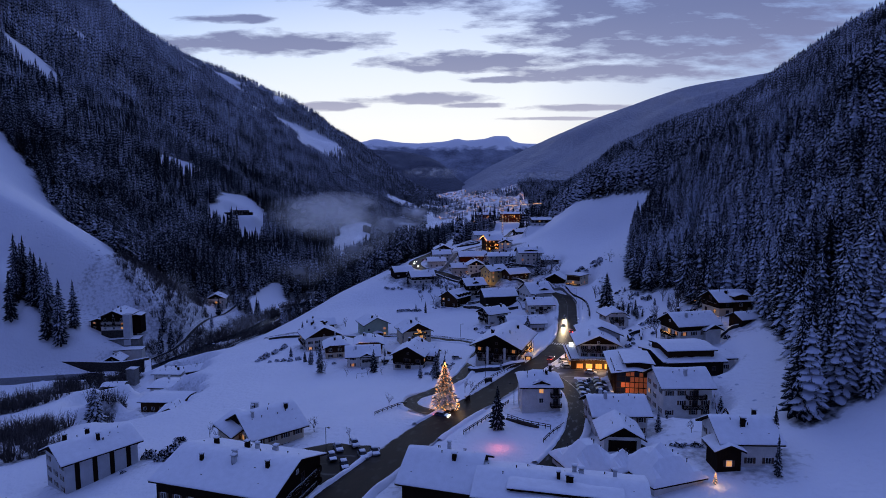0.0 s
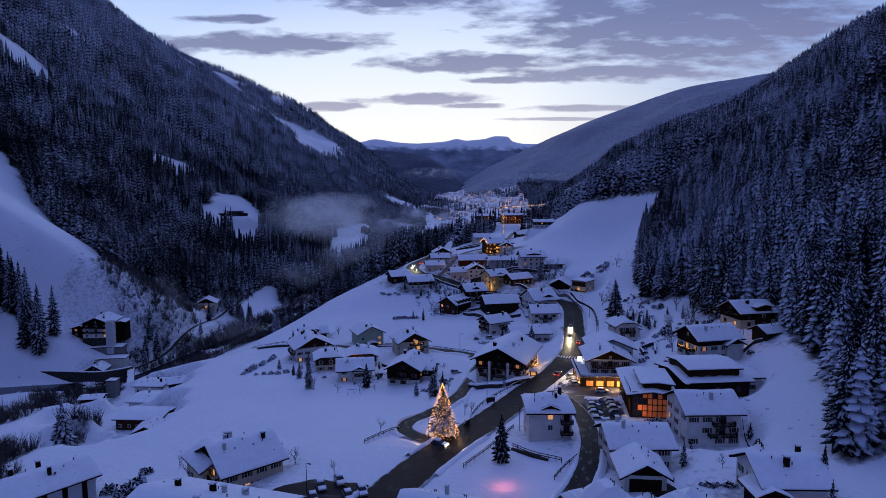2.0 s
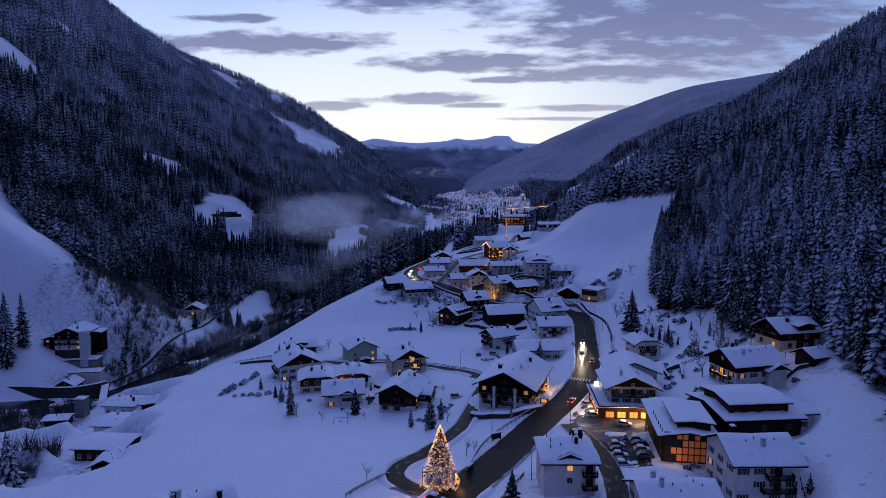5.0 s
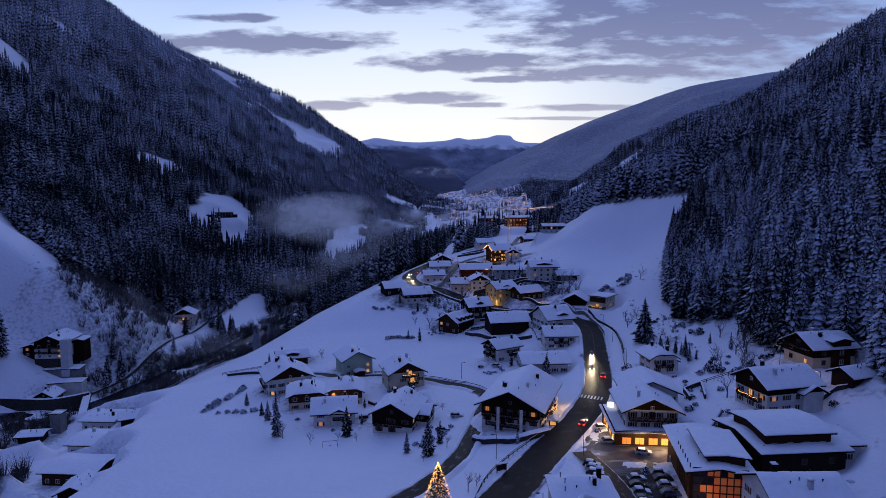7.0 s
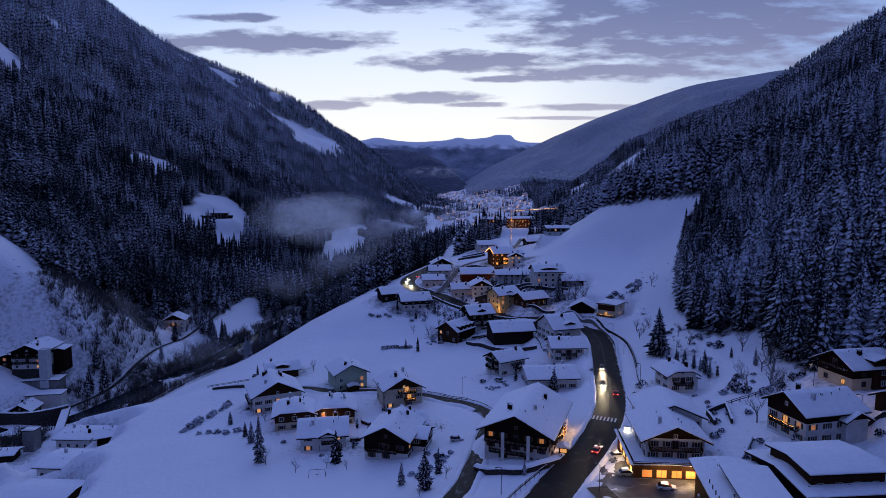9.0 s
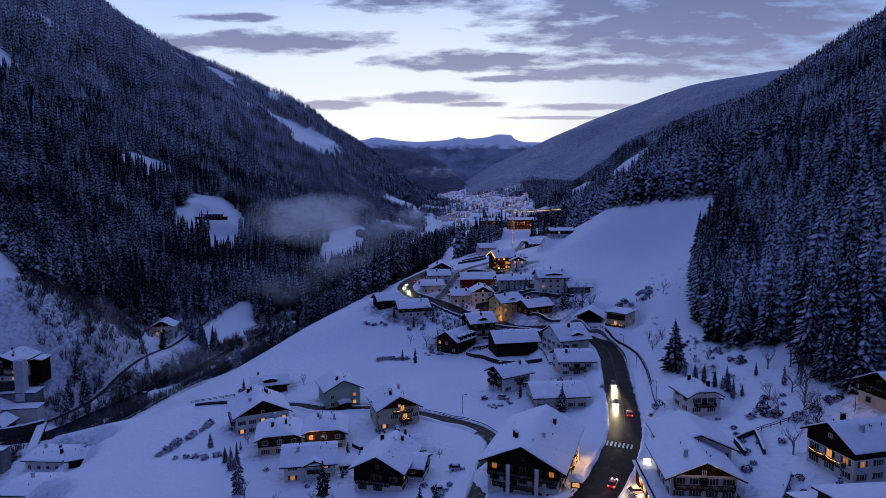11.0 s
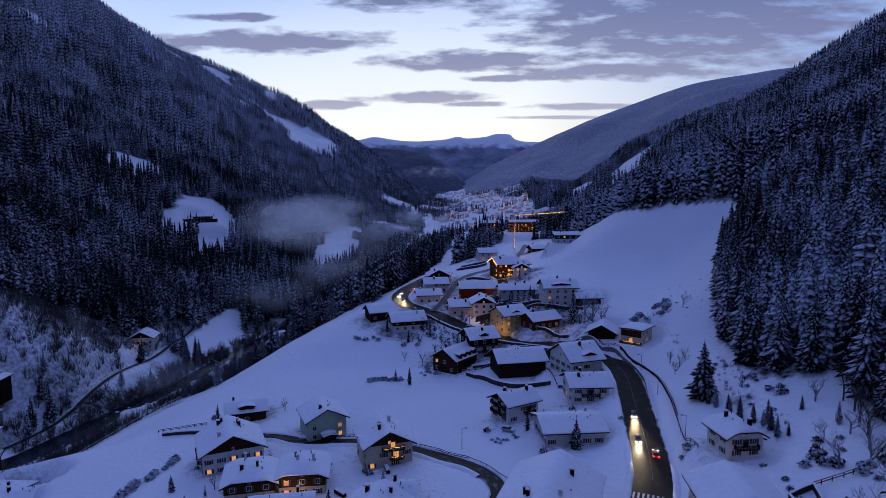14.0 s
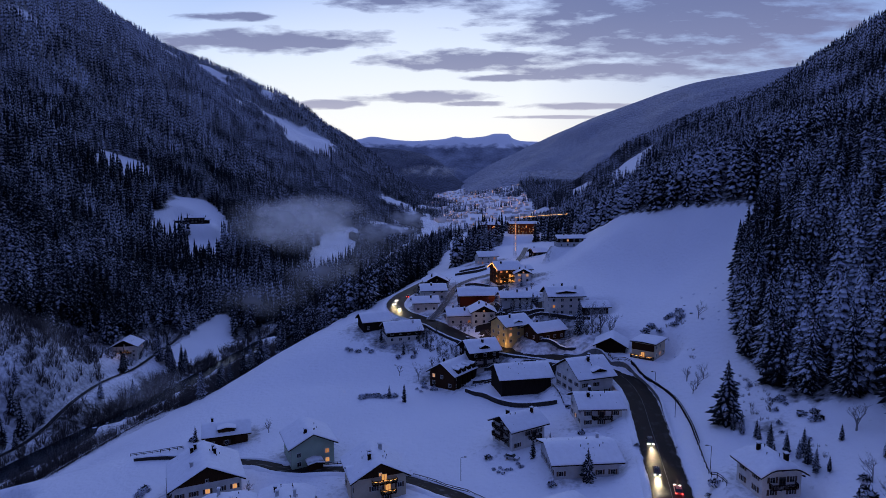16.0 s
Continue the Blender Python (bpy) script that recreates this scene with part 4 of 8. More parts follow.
def forest(name, boxes, label, mat, rise=0.3):
    """Woods of one name: boxes of (x0, x1, y0, y1, gap, prototypes, low, high)."""
    vs, fs, ts, off = [], [], [], 0
    for x0, x1, y0, y1, gap, protos, low, high, keep, *shift in boxes:
        x, y = scatter(x0, x1, y0, y1, gap, rng)
        k = wood_cover(x, y) & keep(x, y) & (rng.rand(x.size) < 0.93)
        x, y = x[k], y[k]
        if not len(x):
            continue
        tall = low + (high - low) * rng.rand(len(x)) ** 0.8
        v, f, t = plant(x, y, tall, protos, rng)
        # more snow clings higher up the mountain
        vs.append(v), fs.append(f + off), ts.append(t + (shift[0] if shift else 0) + rise * np.clip((v[:, 2] - 140) / 300, -0.5, 1.3))
        off += len(v)
    me = triangles(name, np.concatenate(vs), np.concatenate(fs), mat, np.concatenate(ts))
    print(name, len(me.polygons))
    return tagged(new(name, me), label, "forest", kind="stuff")


def seen_right(x, y):
    """Right of the line of sight's edge the slope is never in view."""
    return (x < 0.80 * (y + 10) + 25) & (x < 1000)


def seen_left(x, y):
    return (x > -0.86 * (y + 10) - 30)


forest("forest_right", [(70, 330, 95, 420, 4.5, NEAR_PROTO, 14, 26, lambda x, y: seen_right(x, y) & (np.hypot(x, y * 0.0) < 60 + 0.45 * y), -0.12),
                        (70, 700, 95, 900, 5.0, MID_PROTO, 15, 27, lambda x, y: seen_right(x, y) & ~((y < 420) & (x < 330) & (np.hypot(x, 0 * y) < 60 + 0.45 * y)) & (np.hypot(x, y) < 640), 0.22),
                        (70, 1000, 300, 1500, 6.2, FAR_PROTO, 15, 27, lambda x, y: seen_right(x, y) & (np.hypot(x, y) >= 640) & (np.hypot(x, y) < 1200), -0.4),
                        (150, 1000, 700, 2100, 8.0, TINY_PROTO, 16, 28, lambda x, y: seen_right(x, y) & (np.hypot(x, y) >= 1200), -0.7),
                        (230, 900, 2100, 3700, 13.0, TINY_PROTO, 16, 27, lambda x, y: seen_right(x, y), -0.6)],
       "dense snow-dusted spruce forest on the steep mountainside", NEEDLES)
forest("forest_left", [(-420, -150, 380, 620, 5.2, MID_PROTO, 14, 26, lambda x, y: seen_left(x, y) & (x < curve_x(RIVER_LEFT, y)), -0.02),
                       (-950, -60, 480, 1200, 6.0, FAR_PROTO, 15, 27, lambda x, y: seen_left(x, y) & (x < curve_x(RIVER_LEFT, y)) & ((y >= 620) | (x < -420)) & (np.hypot(x, y) < 1150), -0.12),
                       (-1500, 0, 700, 2000, 7.6, TINY_PROTO, 16, 27, lambda x, y: seen_left(x, y) & (x < curve_x(RIVER_LEFT, y)) & (np.hypot(x, y) >= 1150), -0.1),
                       (-1500, 0, 2000, 3700, 9.5, TINY_PROTO, 16, 27, lambda x, y: seen_left(x, y) & (x < curve_x(RIVER_LEFT, y)), -0.2)],
       "dark snow-dusted spruce forest climbing to the ridge", FAR_NEEDLES, 0.6)
forest("forest_bank", [(-160, 10, 425, 760, 6.0, MID_PROTO, 17, 30, lambda x, y: (x > curve_x(RIVER_RIGHT, y)), -0.6),
                       (-140, 60, 760, 1300, 6.5, FAR_PROTO, 13, 24, lambda x, y: (x > curve_x(RIVER_RIGHT, y)), -0.3),
                       (-10, 260, 585, 1300, 6.5, FAR_PROTO, 10, 20, lambda x, y: (x < curve_x(RIGHT_FOOT, y)) & (x > np.where(y < 760, 10, 60)), -0.3),
                       (-160, 330, 1300, 3600, 13.0, TINY_PROTO, 12, 22, lambda x, y: y > 0, -0.2)],
       "band of spruces on the bank between river and village", FAR_NEEDLES)


# ---- houses ----
def roof_height(x, y, w, l, rise, hip):
    """Height of the roof surface over the eaves; w, l are half sizes; hip: how far the gable ends lean in, 0 for none."""
    z = rise * (1 - np.abs(x) / w)
    if hip:
        z = np.minimum(z, rise * (1 - hip) + rise * (l - np.abs(y)) / w * 1.1)
    return z


def roof_sheet(w, l, rise, hip, low, high, seed=0, snow=False, lumps=0.10):
    """A closed sheet over the roof: grid of corners from low to high over the roof surface."""
    xs = np.concatenate([[-w, -w + 0.12, -w + 0.45], np.linspace(-w * 0.8, w * 0.8, 9), [w - 0.45, w - 0.12, w]])
    n = max(3, int(l / 1.3))
    ys = np.concatenate([[-l, -l + 0.12, -l + 0.45], np.linspace(-l * 0.84, l * 0.84, n), [l - 0.45, l - 0.12, l]])
    X, Y = np.meshgrid(xs, ys)
    Z = roof_height(X, Y, w, l, rise, hip)
    top = Z + high
    if snow:
        edge = np.minimum(np.minimum(w - np.abs(X), l - np.abs(Y)) / 0.5, 1)
        top = Z + low + (high - low) * (0.55 + 0.45 * np.sqrt(np.clip(edge, 0, 1)))
        top += lumps * (ripple(X + seed * 17.3, Y, 2.2, 61) + 0.6 * ripple(X + seed * 9.1, Y, 1.1, 62)) * edge - lumps * np.exp(-(X / 0.9) ** 2) * (rise > 0.6)
    nx_, ny_ = len(xs), len(ys)
    v = np.concatenate([np.stack([X, Y, top], -1).reshape(-1, 3), np.stack([X, Y, Z + low], -1).reshape(-1, 3)])
    k = nx_ * ny_
    f = []
    for j in range(ny_ - 1):
        for i in range(nx_ - 1):
            a = j * nx_ + i
            f.append((a, a + 1, a + nx_ + 1, a + nx_))
            f.append((k + a, k + a + nx_, k + a + nx_ + 1, k + a + 1))
    for i in range(nx_ - 1):
        a, b = i, (ny_ - 1) * nx_ + i
        f += [(a, k + a, k + a + 1, a + 1), (b + 1, k + b + 1, k + b, b)]
    for j in range(ny_ - 1):
        a, b = j * nx_, j * nx_ + nx_ - 1
        f += [(a + nx_, k + a + nx_, k + a, a), (b, k + b, k + b + nx_, b + nx_)]
    s = Shape()
    s.v, s.f = [tuple(p) for p in v], f
    return s


def window_meshes(w, h):
    """Frame, pane and shutter of a window in the local plane y = 0, facing -y, its sill at z = 0."""
    fr = Shape()
    t = 0.09
    xs, zs = (-w / 2 - t, -w / 2, -0.03, 0.03, w / 2, w / 2 + t), (-t, 0, h, h + t)
    fr.v = [(x, y, z) for y in (-0.10, 0.02) for z in zs for x in xs]
    solid = lambda i, j: 0 <= i < 5 and 0 <= j < 3 and not (j == 1 and i in (1, 3))
    for j in range(3):
        for i in range(5):
            if not solid(i, j):
                continue
            a, b, c, d = j * 6 + i, j * 6 + i + 1, j * 6 + i + 7, j * 6 + i + 6
            fr.f += [(a, b, c, d), (a + 24, d + 24, c + 24, b + 24)]
            for p, q, near in ((a, b, (i, j - 1)), (b, c, (i + 1, j)), (c, d, (i, j + 1)), (d, a, (i - 1, j))):
                if not solid(*near):
                    fr.f.append((q, p, p + 24, q + 24))
    pane = Shape().box(-w / 2, w / 2, -0.04, 0.0, 0, h)
    sh = Shape().box(-w / 4, w / 4, -0.06, 0, -0.02, h + 0.02)
    for k in range(2):
        z = 0.12 + k * (h - 0.2) / 2
        sh.box(-w / 4 + 0.06, w / 4 - 0.06, -0.085, -0.06, z, z + 0.4)
    return fr, pane, sh


W_SIZES = {"std": (1.1, 1.25), "door": (1.3, 2.05), "small": (0.7, 0.8), "wide": (2.2, 1.7)}
WINDOW = {}
for key_, (ww_, wh_) in W_SIZES.items():
    fr_, pn_, sh_ = window_meshes(ww_, wh_)
    WINDOW[key_] = {"w": fr_.mesh("window_frame_white", FRAME_W), "b": fr_.mesh("window_frame_brown", FRAME_B), "shutter": sh_.mesh("shutter", SHUTTER),
                    "dark": pn_.mesh("pane", GLASS), "lit": pn_.mesh("pane_lit", LIT), "dim": pn_.mesh("pane_dim", LIT_DIM)}


def window(parent, m, size="std", tone="dark", frame_of="w", shutters=False):
    kit = WINDOW[size]
    win = part("window", kit[frame_of], None, parent, at=m)
    part("pane", kit[tone], None, win, {"lit": "warmly lit pane", "dim": "dimly lit pane"}.get(tone, ""))
    if shutters:
        off = W_SIZES[size][0] * 0.78 + 0.05
        for s in (-off, off):
            part("shutter", kit["shutter"], None, win, at=pose(s, 0, 0))
    return win


def chimney(parent, x, y, z, tall=1.3, size=0.55):
    s = Shape().box(-size / 2, size / 2, -size / 2, size / 2, -1.0, tall - 0.35)
    for sx in (-1, 1):
        for sy in (-1, 1):
            s.box(sx * size * 0.36 - 0.06, sx * size * 0.36 + 0.06, sy * size * 0.36 - 0.06, sy * size * 0.36 + 0.06, tall - 0.35, tall)
    s.box(-size * 0.65, size * 0.65, -size * 0.65, size * 0.65, tall, tall + 0.08)
    c = part("chimney", s, hrng.choice((TIMBER, TIMBER, GREY)), parent, at=pose(x, y, z))
    cap = Shape()
    cap.v = [(sx * size * k, sy * size * k, tall + 0.08 + hz) for k, hz in ((0.62, 0), (0.66, 0.14), (0.36, 0.30)) for sx, sy in ((-1, -1), (1, -1), (1, 1), (-1, 1))]
    cap.f = [(a * 4 + k, a * 4 + (k + 1) % 4, a * 4 + 4 + (k + 1) % 4, a * 4 + 4 + k) for a in (0, 1) for k in range(4)] + [(8, 9, 10, 11)]
    part("snow_cap", cap, ROOF_SNOW, c, smooth=True)


def balcony(parent, m, length, depth=1.3, mat=None, lights=False):
    """A balcony in the local plane y = 0 facing -y, its floor at z = 0."""
    mat = mat or TIMBER
    s = Shape().box(-length / 2, length / 2, -depth, 0, -0.18, 0)
    k = -length / 2 + 0.4
    while k < length / 2:
        s.box(k - 0.07, k + 0.07, -depth, 0, -0.36, -0.18)
        k += 1.6
    b = part("balcony", s, mat, parent, at=m)
    r = Shape()
    for z0, z1 in ((0.95, 1.05), (0.12, 0.19)):
        r.box(-length / 2, length / 2, -depth, -depth + 0.07, z0, z1)
        r.box(-length / 2, -length / 2 + 0.07, -depth, 0, z0, z1).box(length / 2 - 0.07, length / 2, -depth, 0, z0, z1)
    k = -length / 2
    while k < length / 2 - 0.15:
        r.box(k, k + 0.17, -depth - 0.025, -depth, 0.05, 0.93)
        k += 0.22
    k = -depth
    while k < -0.2:
        for e in (-length / 2 - 0.025, length / 2):
            r.box(e, e + 0.025, k, k + 0.17, 0.05, 0.93)
        k += 0.22
    part("railing", r, mat, b)
    sn = Shape().box(-length / 2, length / 2, -depth + 0.1, -0.05, 0.0, 0.14)
    part("snow_layer", sn, ROOF_SNOW, b)
    if lights:
        string_lights(b, [(-length / 2, -depth - 0.12, 0.98), (-length / 4, -depth - 0.12, 0.72), (0, -depth - 0.12, 0.98), (length / 4, -depth - 0.12, 0.72), (length / 2, -depth - 0.12, 0.98)], 0.28)
    return b


def bulbs(points, r):
    """Small eight-sided lamps at the points."""
    s = Shape()
    for x, y, z in points:
        i = len(s.v)
        s.v += [(x + r, y, z), (x - r, y, z), (x, y + r, z), (x, y - r, z), (x, y, z + r), (x, y, z - r)]
        s.f += [(i, i + 2, i + 4), (i + 2, i + 1, i + 4), (i + 1, i + 3, i + 4), (i + 3, i, i + 4), (i + 2, i, i + 5), (i + 1, i + 2, i + 5), (i + 3, i + 1, i + 5), (i, i + 3, i + 5)]
    return s


def string_lights(parent, line, gap=0.3, r=0.07):
    pts = []
    for a, b in zip(line, line[1:]):
        a, b = Vector(a), Vector(b)
        n = max(1, int((b - a).length / gap))
        pts += [tuple(a.lerp(b, k / n)) for k in range(n)]
    tagged(part("string_lights", bulbs(pts, r), FAIRY, parent, "string of small warm lights"), kind="stuff")


hrng = random.Random(3)
VENT = Shape().rod((0, 0, -0.2), (0, 0, 0.62), 0.09, 0.09, 7).rod((0, 0, 0.62), (0, 0, 0.72), 0.16, 0.13, 7).mesh("vent_pipe", IRON)


def block(parent, m, w, l, he, pitch, wall, over=1.1, over_y=None, hip=0.0, clad=None, clad_from=99, gable=None, foot=4.0, snow=0.30, roof_mat=None, windows=(1, 1, 1, 1),
          lit=0.08, detail=True, frame_of="w", first=0.9, storey=2.75, shutters=True, spacing=3.0):
    """Walls, roof, snow and windows of one rectangular body, ridge along local y, gables at -y and +y. windows: whether front, right, back, left have them."""
    over_y = over if over_y is None else over_y
    hw, hl = w / 2, l / 2
    t = math.tan(radians(pitch))
    rise = hw * t
    body = Shape()
    if hip >= 0.99 or pitch < 5:
        body.box(-hw, hw, -hl, hl, -foot, he)
    elif hip > 0:
        k = hip
        body.prism([(-hw, -foot), (hw, -foot), (hw, he), (hw * k, he + rise * (1 - k)), (-hw * k, he + rise * (1 - k)), (-hw, he)], -hl, hl)
    else:
        body.prism([(-hw, -foot), (hw, -foot), (hw, he), (0, he + rise), (-hw, he)], -hl, hl)
    wl_ = part("wall", body, wall, parent, at=m)
    if clad is not None and clad_from < he:
        c = Shape()
        e = 0.07
        c.box(-hw - e, hw + e, -hl - e, -hl, clad_from, he).box(-hw - e, hw + e, hl, hl + e, clad_from, he)
        c.box(-hw - e, -hw, -hl, hl, clad_from, he).box(hw, hw + e, -hl, hl, clad_from, he)
        part("timber_cladding", c, clad, parent, at=m)
    if gable is not None and hip < 0.99 and pitch >= 5:
        g = rise * (1 - hip)
        k = hw * hip
        for y0, y1 in ((-hl - 0.08, -hl), (hl, hl + 0.08)):
            c = Shape()
            if hip:
                c.prism([(-hw, he), (hw, he), (k, he + g), (-k, he + g)], y0, y1)
            else:
                c.prism([(-hw, he), (hw, he), (0, he + g)], y0, y1)
            part("gable_boarding", c, gable, parent, at=m)
    rw, rl_ = hw + over, hl + over_y
    rr = rw * t
    low = he - over * t
    rf = part("roof", roof_sheet(rw, rl_, rr, hip, -0.10, 0.24), roof_mat or TIMBER, parent, at=m @ pose(0, 0, low))
    part("snow_cover", roof_sheet(rw + 0.08, rl_ + 0.08, rr, hip, 0.245, 0.245 + snow, hrng.random() * 9, True, 0.02 if hip >= 0.99 else 0.13), ROOF_SNOW, rf, smooth=hip < 0.99)
    # windows
    floors = max(1, int((he - first - 1.3) // storey) + 1)
    for side, on in enumerate(windows):
        if not on:
            continue
        span = w if side in (0, 2) else l
        depth_ = (hl if side in (0, 2) else hw)
        n = max(1, int((span - 1.2) // spacing))
        rot = pose(0, 0, 0, 0, 0, (0, 90, 180, 270)[side])
        for fl in range(floors):
            z = first + fl * storey
            e = 0.09 if clad is not None and z > clad_from - 1 else 0.02
            for k in range(n):
                if hrng.random() < 0.12:
                    continue
                x = (k + 0.5) * span / n - span / 2
                q = hrng.random()
                tone = "lit" if q < lit * 0.6 else "dim" if q < lit else "dark"
                window(parent, m @ rot @ pose(x, -depth_ - e, z), "std", tone, frame_of, shutters and detail)
        if side in (0, 2) and gable is not None and rise > 1.9:
            window(parent, m @ rot @ pose(0, -depth_ - 0.1, he + 0.2), "small", "lit" if hrng.random() < lit else "dark", frame_of, False)
    return wl_


def house(x, y, rot, w, l, he, pitch=22, wall=PLASTER, label="white plastered house under thick snow", name="house", category="house", z=None, chimneys=2, balconies=(), wings=(), group="houses of the village", **kw):
    """A house at x, y; rot turns its front gable from facing -y. balconies: (side, along, height, length, lights). wings: extra blocks."""
    if z is None:
        c_, s_ = math.cos(radians(rot)), math.sin(radians(rot))
        corners = [height(x + a * w * 0.5 * c_ - b * l * 0.5 * s_, y + a * w * 0.5 * s_ + b * l * 0.5 * c_) for a in (-1, 1) for b in (-1, 1)]
        z = 0.45 * height(x, y) + 0.55 * min(corners)
    zz = z
    h = thing(name, pose(x, y, zz, 0, 0, rot), label, category, group)
    if 20 <= pitch <= 26 and "hip" not in kw:
        pitch += 4
    block(h, Matrix(), w, l, he, pitch, wall, **kw)
    t = math.tan(radians(pitch))
    for k in range(chimneys):
        cx = (0.22 if k % 2 else -0.18) * w * (0.6 + 0.6 * hrng.random())
        cy = (hrng.random() - 0.5) * l * 0.7
        chimney(h, cx, cy, he + (w / 2 - abs(cx)) * t + 0.6, 1.0 + 0.6 * hrng.random(), 0.6 + 0.3 * hrng.random())
    if pitch > 8 and group != "houses of the upper village":
        for k in range(5):
            vx, vy = (hrng.random() * 0.5 + 0.1) * w / 2 * (1 if k else -1), (hrng.random() - 0.5) * l * 0.75
            part("vent_pipe", VENT, None, h, at=pose(vx, vy, he + (w / 2 - abs(vx)) * t + 0.3))
        # studs that hold the snow on the roof
        if kw.get("hip", 0) == 0:
            studs = Shape()
            for sd in (-1, 1):
                for row_ in (0.28, 0.62):
                    n_ = max(3, int(l / 2.4))
                    for k in range(n_):
                        if hrng.random() < 0.6:
                            continue
                        gx_, gy_ = sd * w / 2 * (1 - row_) * 1.1, (k + 0.5) * l / n_ - l / 2 + 0.5 * (row_ > 0.5)
                        gz_ = he + (w / 2 - abs(gx_)) * t + 0.48
                        studs.box(gx_ - 0.07, gx_ + 0.07, gy_ - 0.14, gy_ + 0.14, gz_ - 0.2, gz_ + 0.1)
            tagged(part("snow_guard", studs, IRON, h), kind="stuff")
    for side, along, bz, length, lights in balconies:
        depth_ = l / 2 if side in (0, 2) else w / 2
        m = pose(0, 0, 0, 0, 0, (0, 90, 180, 270)[side]) @ pose(along, -depth_, bz)
        balcony(h, m, length, lights=lights)
        window(h, m @ pose(0, -0.02 - 0.09, 0.02), "door", "lit" if lights else "dark", "b")
    for wx, wy, wr, wkw in wings:
        block(h, pose(wx, wy, 0, 0, 0, wr), **wkw)
    return h


def wing(w, l, he, pitch=22, wall=PLASTER, **kw):
    return dict(w=w, l=l, he=he, pitch=pitch, wall=wall, **kw)


# along the road and the loop
house(-16.5, 251, -12, 12.5, 15, 6.6, 24, PLASTER, "chalet with white plinth and dark boarded upper storey", clad=TIMBER, clad_from=2.7, gable=TIMBER, lit=0.12, balconies=[(0, -1, 3.0, 9, False)],
      wings=[(7.5, 2, 90, wing(8, 5, 5.2, 22, PLASTER, clad=TIMBER, clad_from=2.7, gable=TIMBER, over=0.7))], frame_of="b")
house(-14, 267, -75, 9, 10, 3.6, 20, PLASTER, "small white annex under a thick snowy roof", chimneys=1, windows=(0, 1, 0, 0))
house(-38.6, 258.5, -80, 11, 13, 5.3, 24, PLASTER, "white house with a small front gable and brown shutters", lit=0.1, balconies=[(1, 1.5, 2.9, 4, False)],
      wings=[(3.5, 1.5, 90, wing(5, 5.5, 5.0, 26, PLASTER, gable=TIMBER, over=0.7, windows=(0, 0, 0, 0)))])
house(-66, 300, 26, 17, 16, 6.6, 24, PLASTER, "broad white house with a boarded gable", gable=BROWN, chimneys=5, balconies=[(3, 0, 3.0, 10, False)])
house(-52.5, 278, 14, 12.5, 12, 5.4, 24, CREAM, "cream house with a rounded snowy hip roof", clad=BROWN, clad_from=3.0, hip=0.6, gable=BROWN, chimneys=3, lit=0.16)
house(-39, 281, 8, 12, 12, 5.6, 24, CREAM, "cream house with a rounded snowy hip roof", clad=BROWN, clad_from=3.0, hip=0.6, gable=BROWN, chimneys=3, lit=0.3)
house(-42, 319, 25, 12.5, 13, 6.9, 23, GREEN, "pale green three-storey house with lit windows", chimneys=1, lit=0.35, spacing=3.6, shutters=False, wings=[(0, -8.4, 0, wing(4, 3.4, 2.4, 12, BROWN, over=0.4, windows=(0, 0, 0, 0)))])
house(-19, 296, 20, 13.5, 13.5, 7.2, 25, CREAM, "cream chalet with lit balconies and festive lights", chimneys=3, lit=0.16, gable=BROWN, balconies=[(0, 1, 5.7, 6.5, True), (0, 2, 2.9, 4, True)],
      wings=[(-4.5, -1, 90, wing(6, 5, 6.6, 26, CREAM, gable=TIMBER, over=0.8, windows=(0, 0, 0, 0)))])
chalet = house(21.4, 246, -20, 17, 25, 9.0, 22, PLASTER, "large chalet hotel with dark timber balconies over white walls", chimneys=4, clad=TIMBER, clad_from=5.6, gable=TIMBER, lit=0.1, over=1.9,
      balconies=[(0, 0, 5.4, 16.5, False), (0, -2, 2.7, 10, False), (1, -5, 5.4, 9, False), (1, 4, 2.7, 6, True)], frame_of="b")
for px_ in (-3.2, 3.6):
    part("plaster_pier", Shape().box(px_ - 0.45, px_ + 0.45, -13.95, -13.87, 0, 8.4), PLASTER, chalet, "white plaster pier between the balconies")
house(21.5, 317, -58, 9.5, 12, 6.4, 24, PLASTER, "white chalet with dark timber balconies", gable=TIMBER, balconies=[(0, 0, 5.2, 7, False), (0, 0, 2.6, 7, False), (1, 2, 2.6, 4, False)])
house(35.5, 298, -84, 14, 17, 4.4, 18, GREY, "low house under a broad snowy roof", chimneys=1)
house(48, 350, -70, 15.5, 13, 7.0, 30, PLASTER, "white three-storey guesthouse with dormers", chimneys=2, gable=PLASTER, lit=0.05, wings=[(4, 1.5, 90, wing(4.5, 6, 8.4, 20, TIMBER, over=0.5, windows=(0, 0, 0, 0)))])
house(46.5, 326, -86, 12, 12.5, 6.0, 20, PLASTER, "white house with a porch beside the road", chimneys=2, balconies=[(1, 0, 2.8, 6, False)])
house(27, 360, -78, 13.5, 18.5, 6.4, 22, OLDWOOD, "large dark weathered barn", "barn", "barn", chimneys=0, windows=(0, 0, 0, 0), gable=TIMBER)
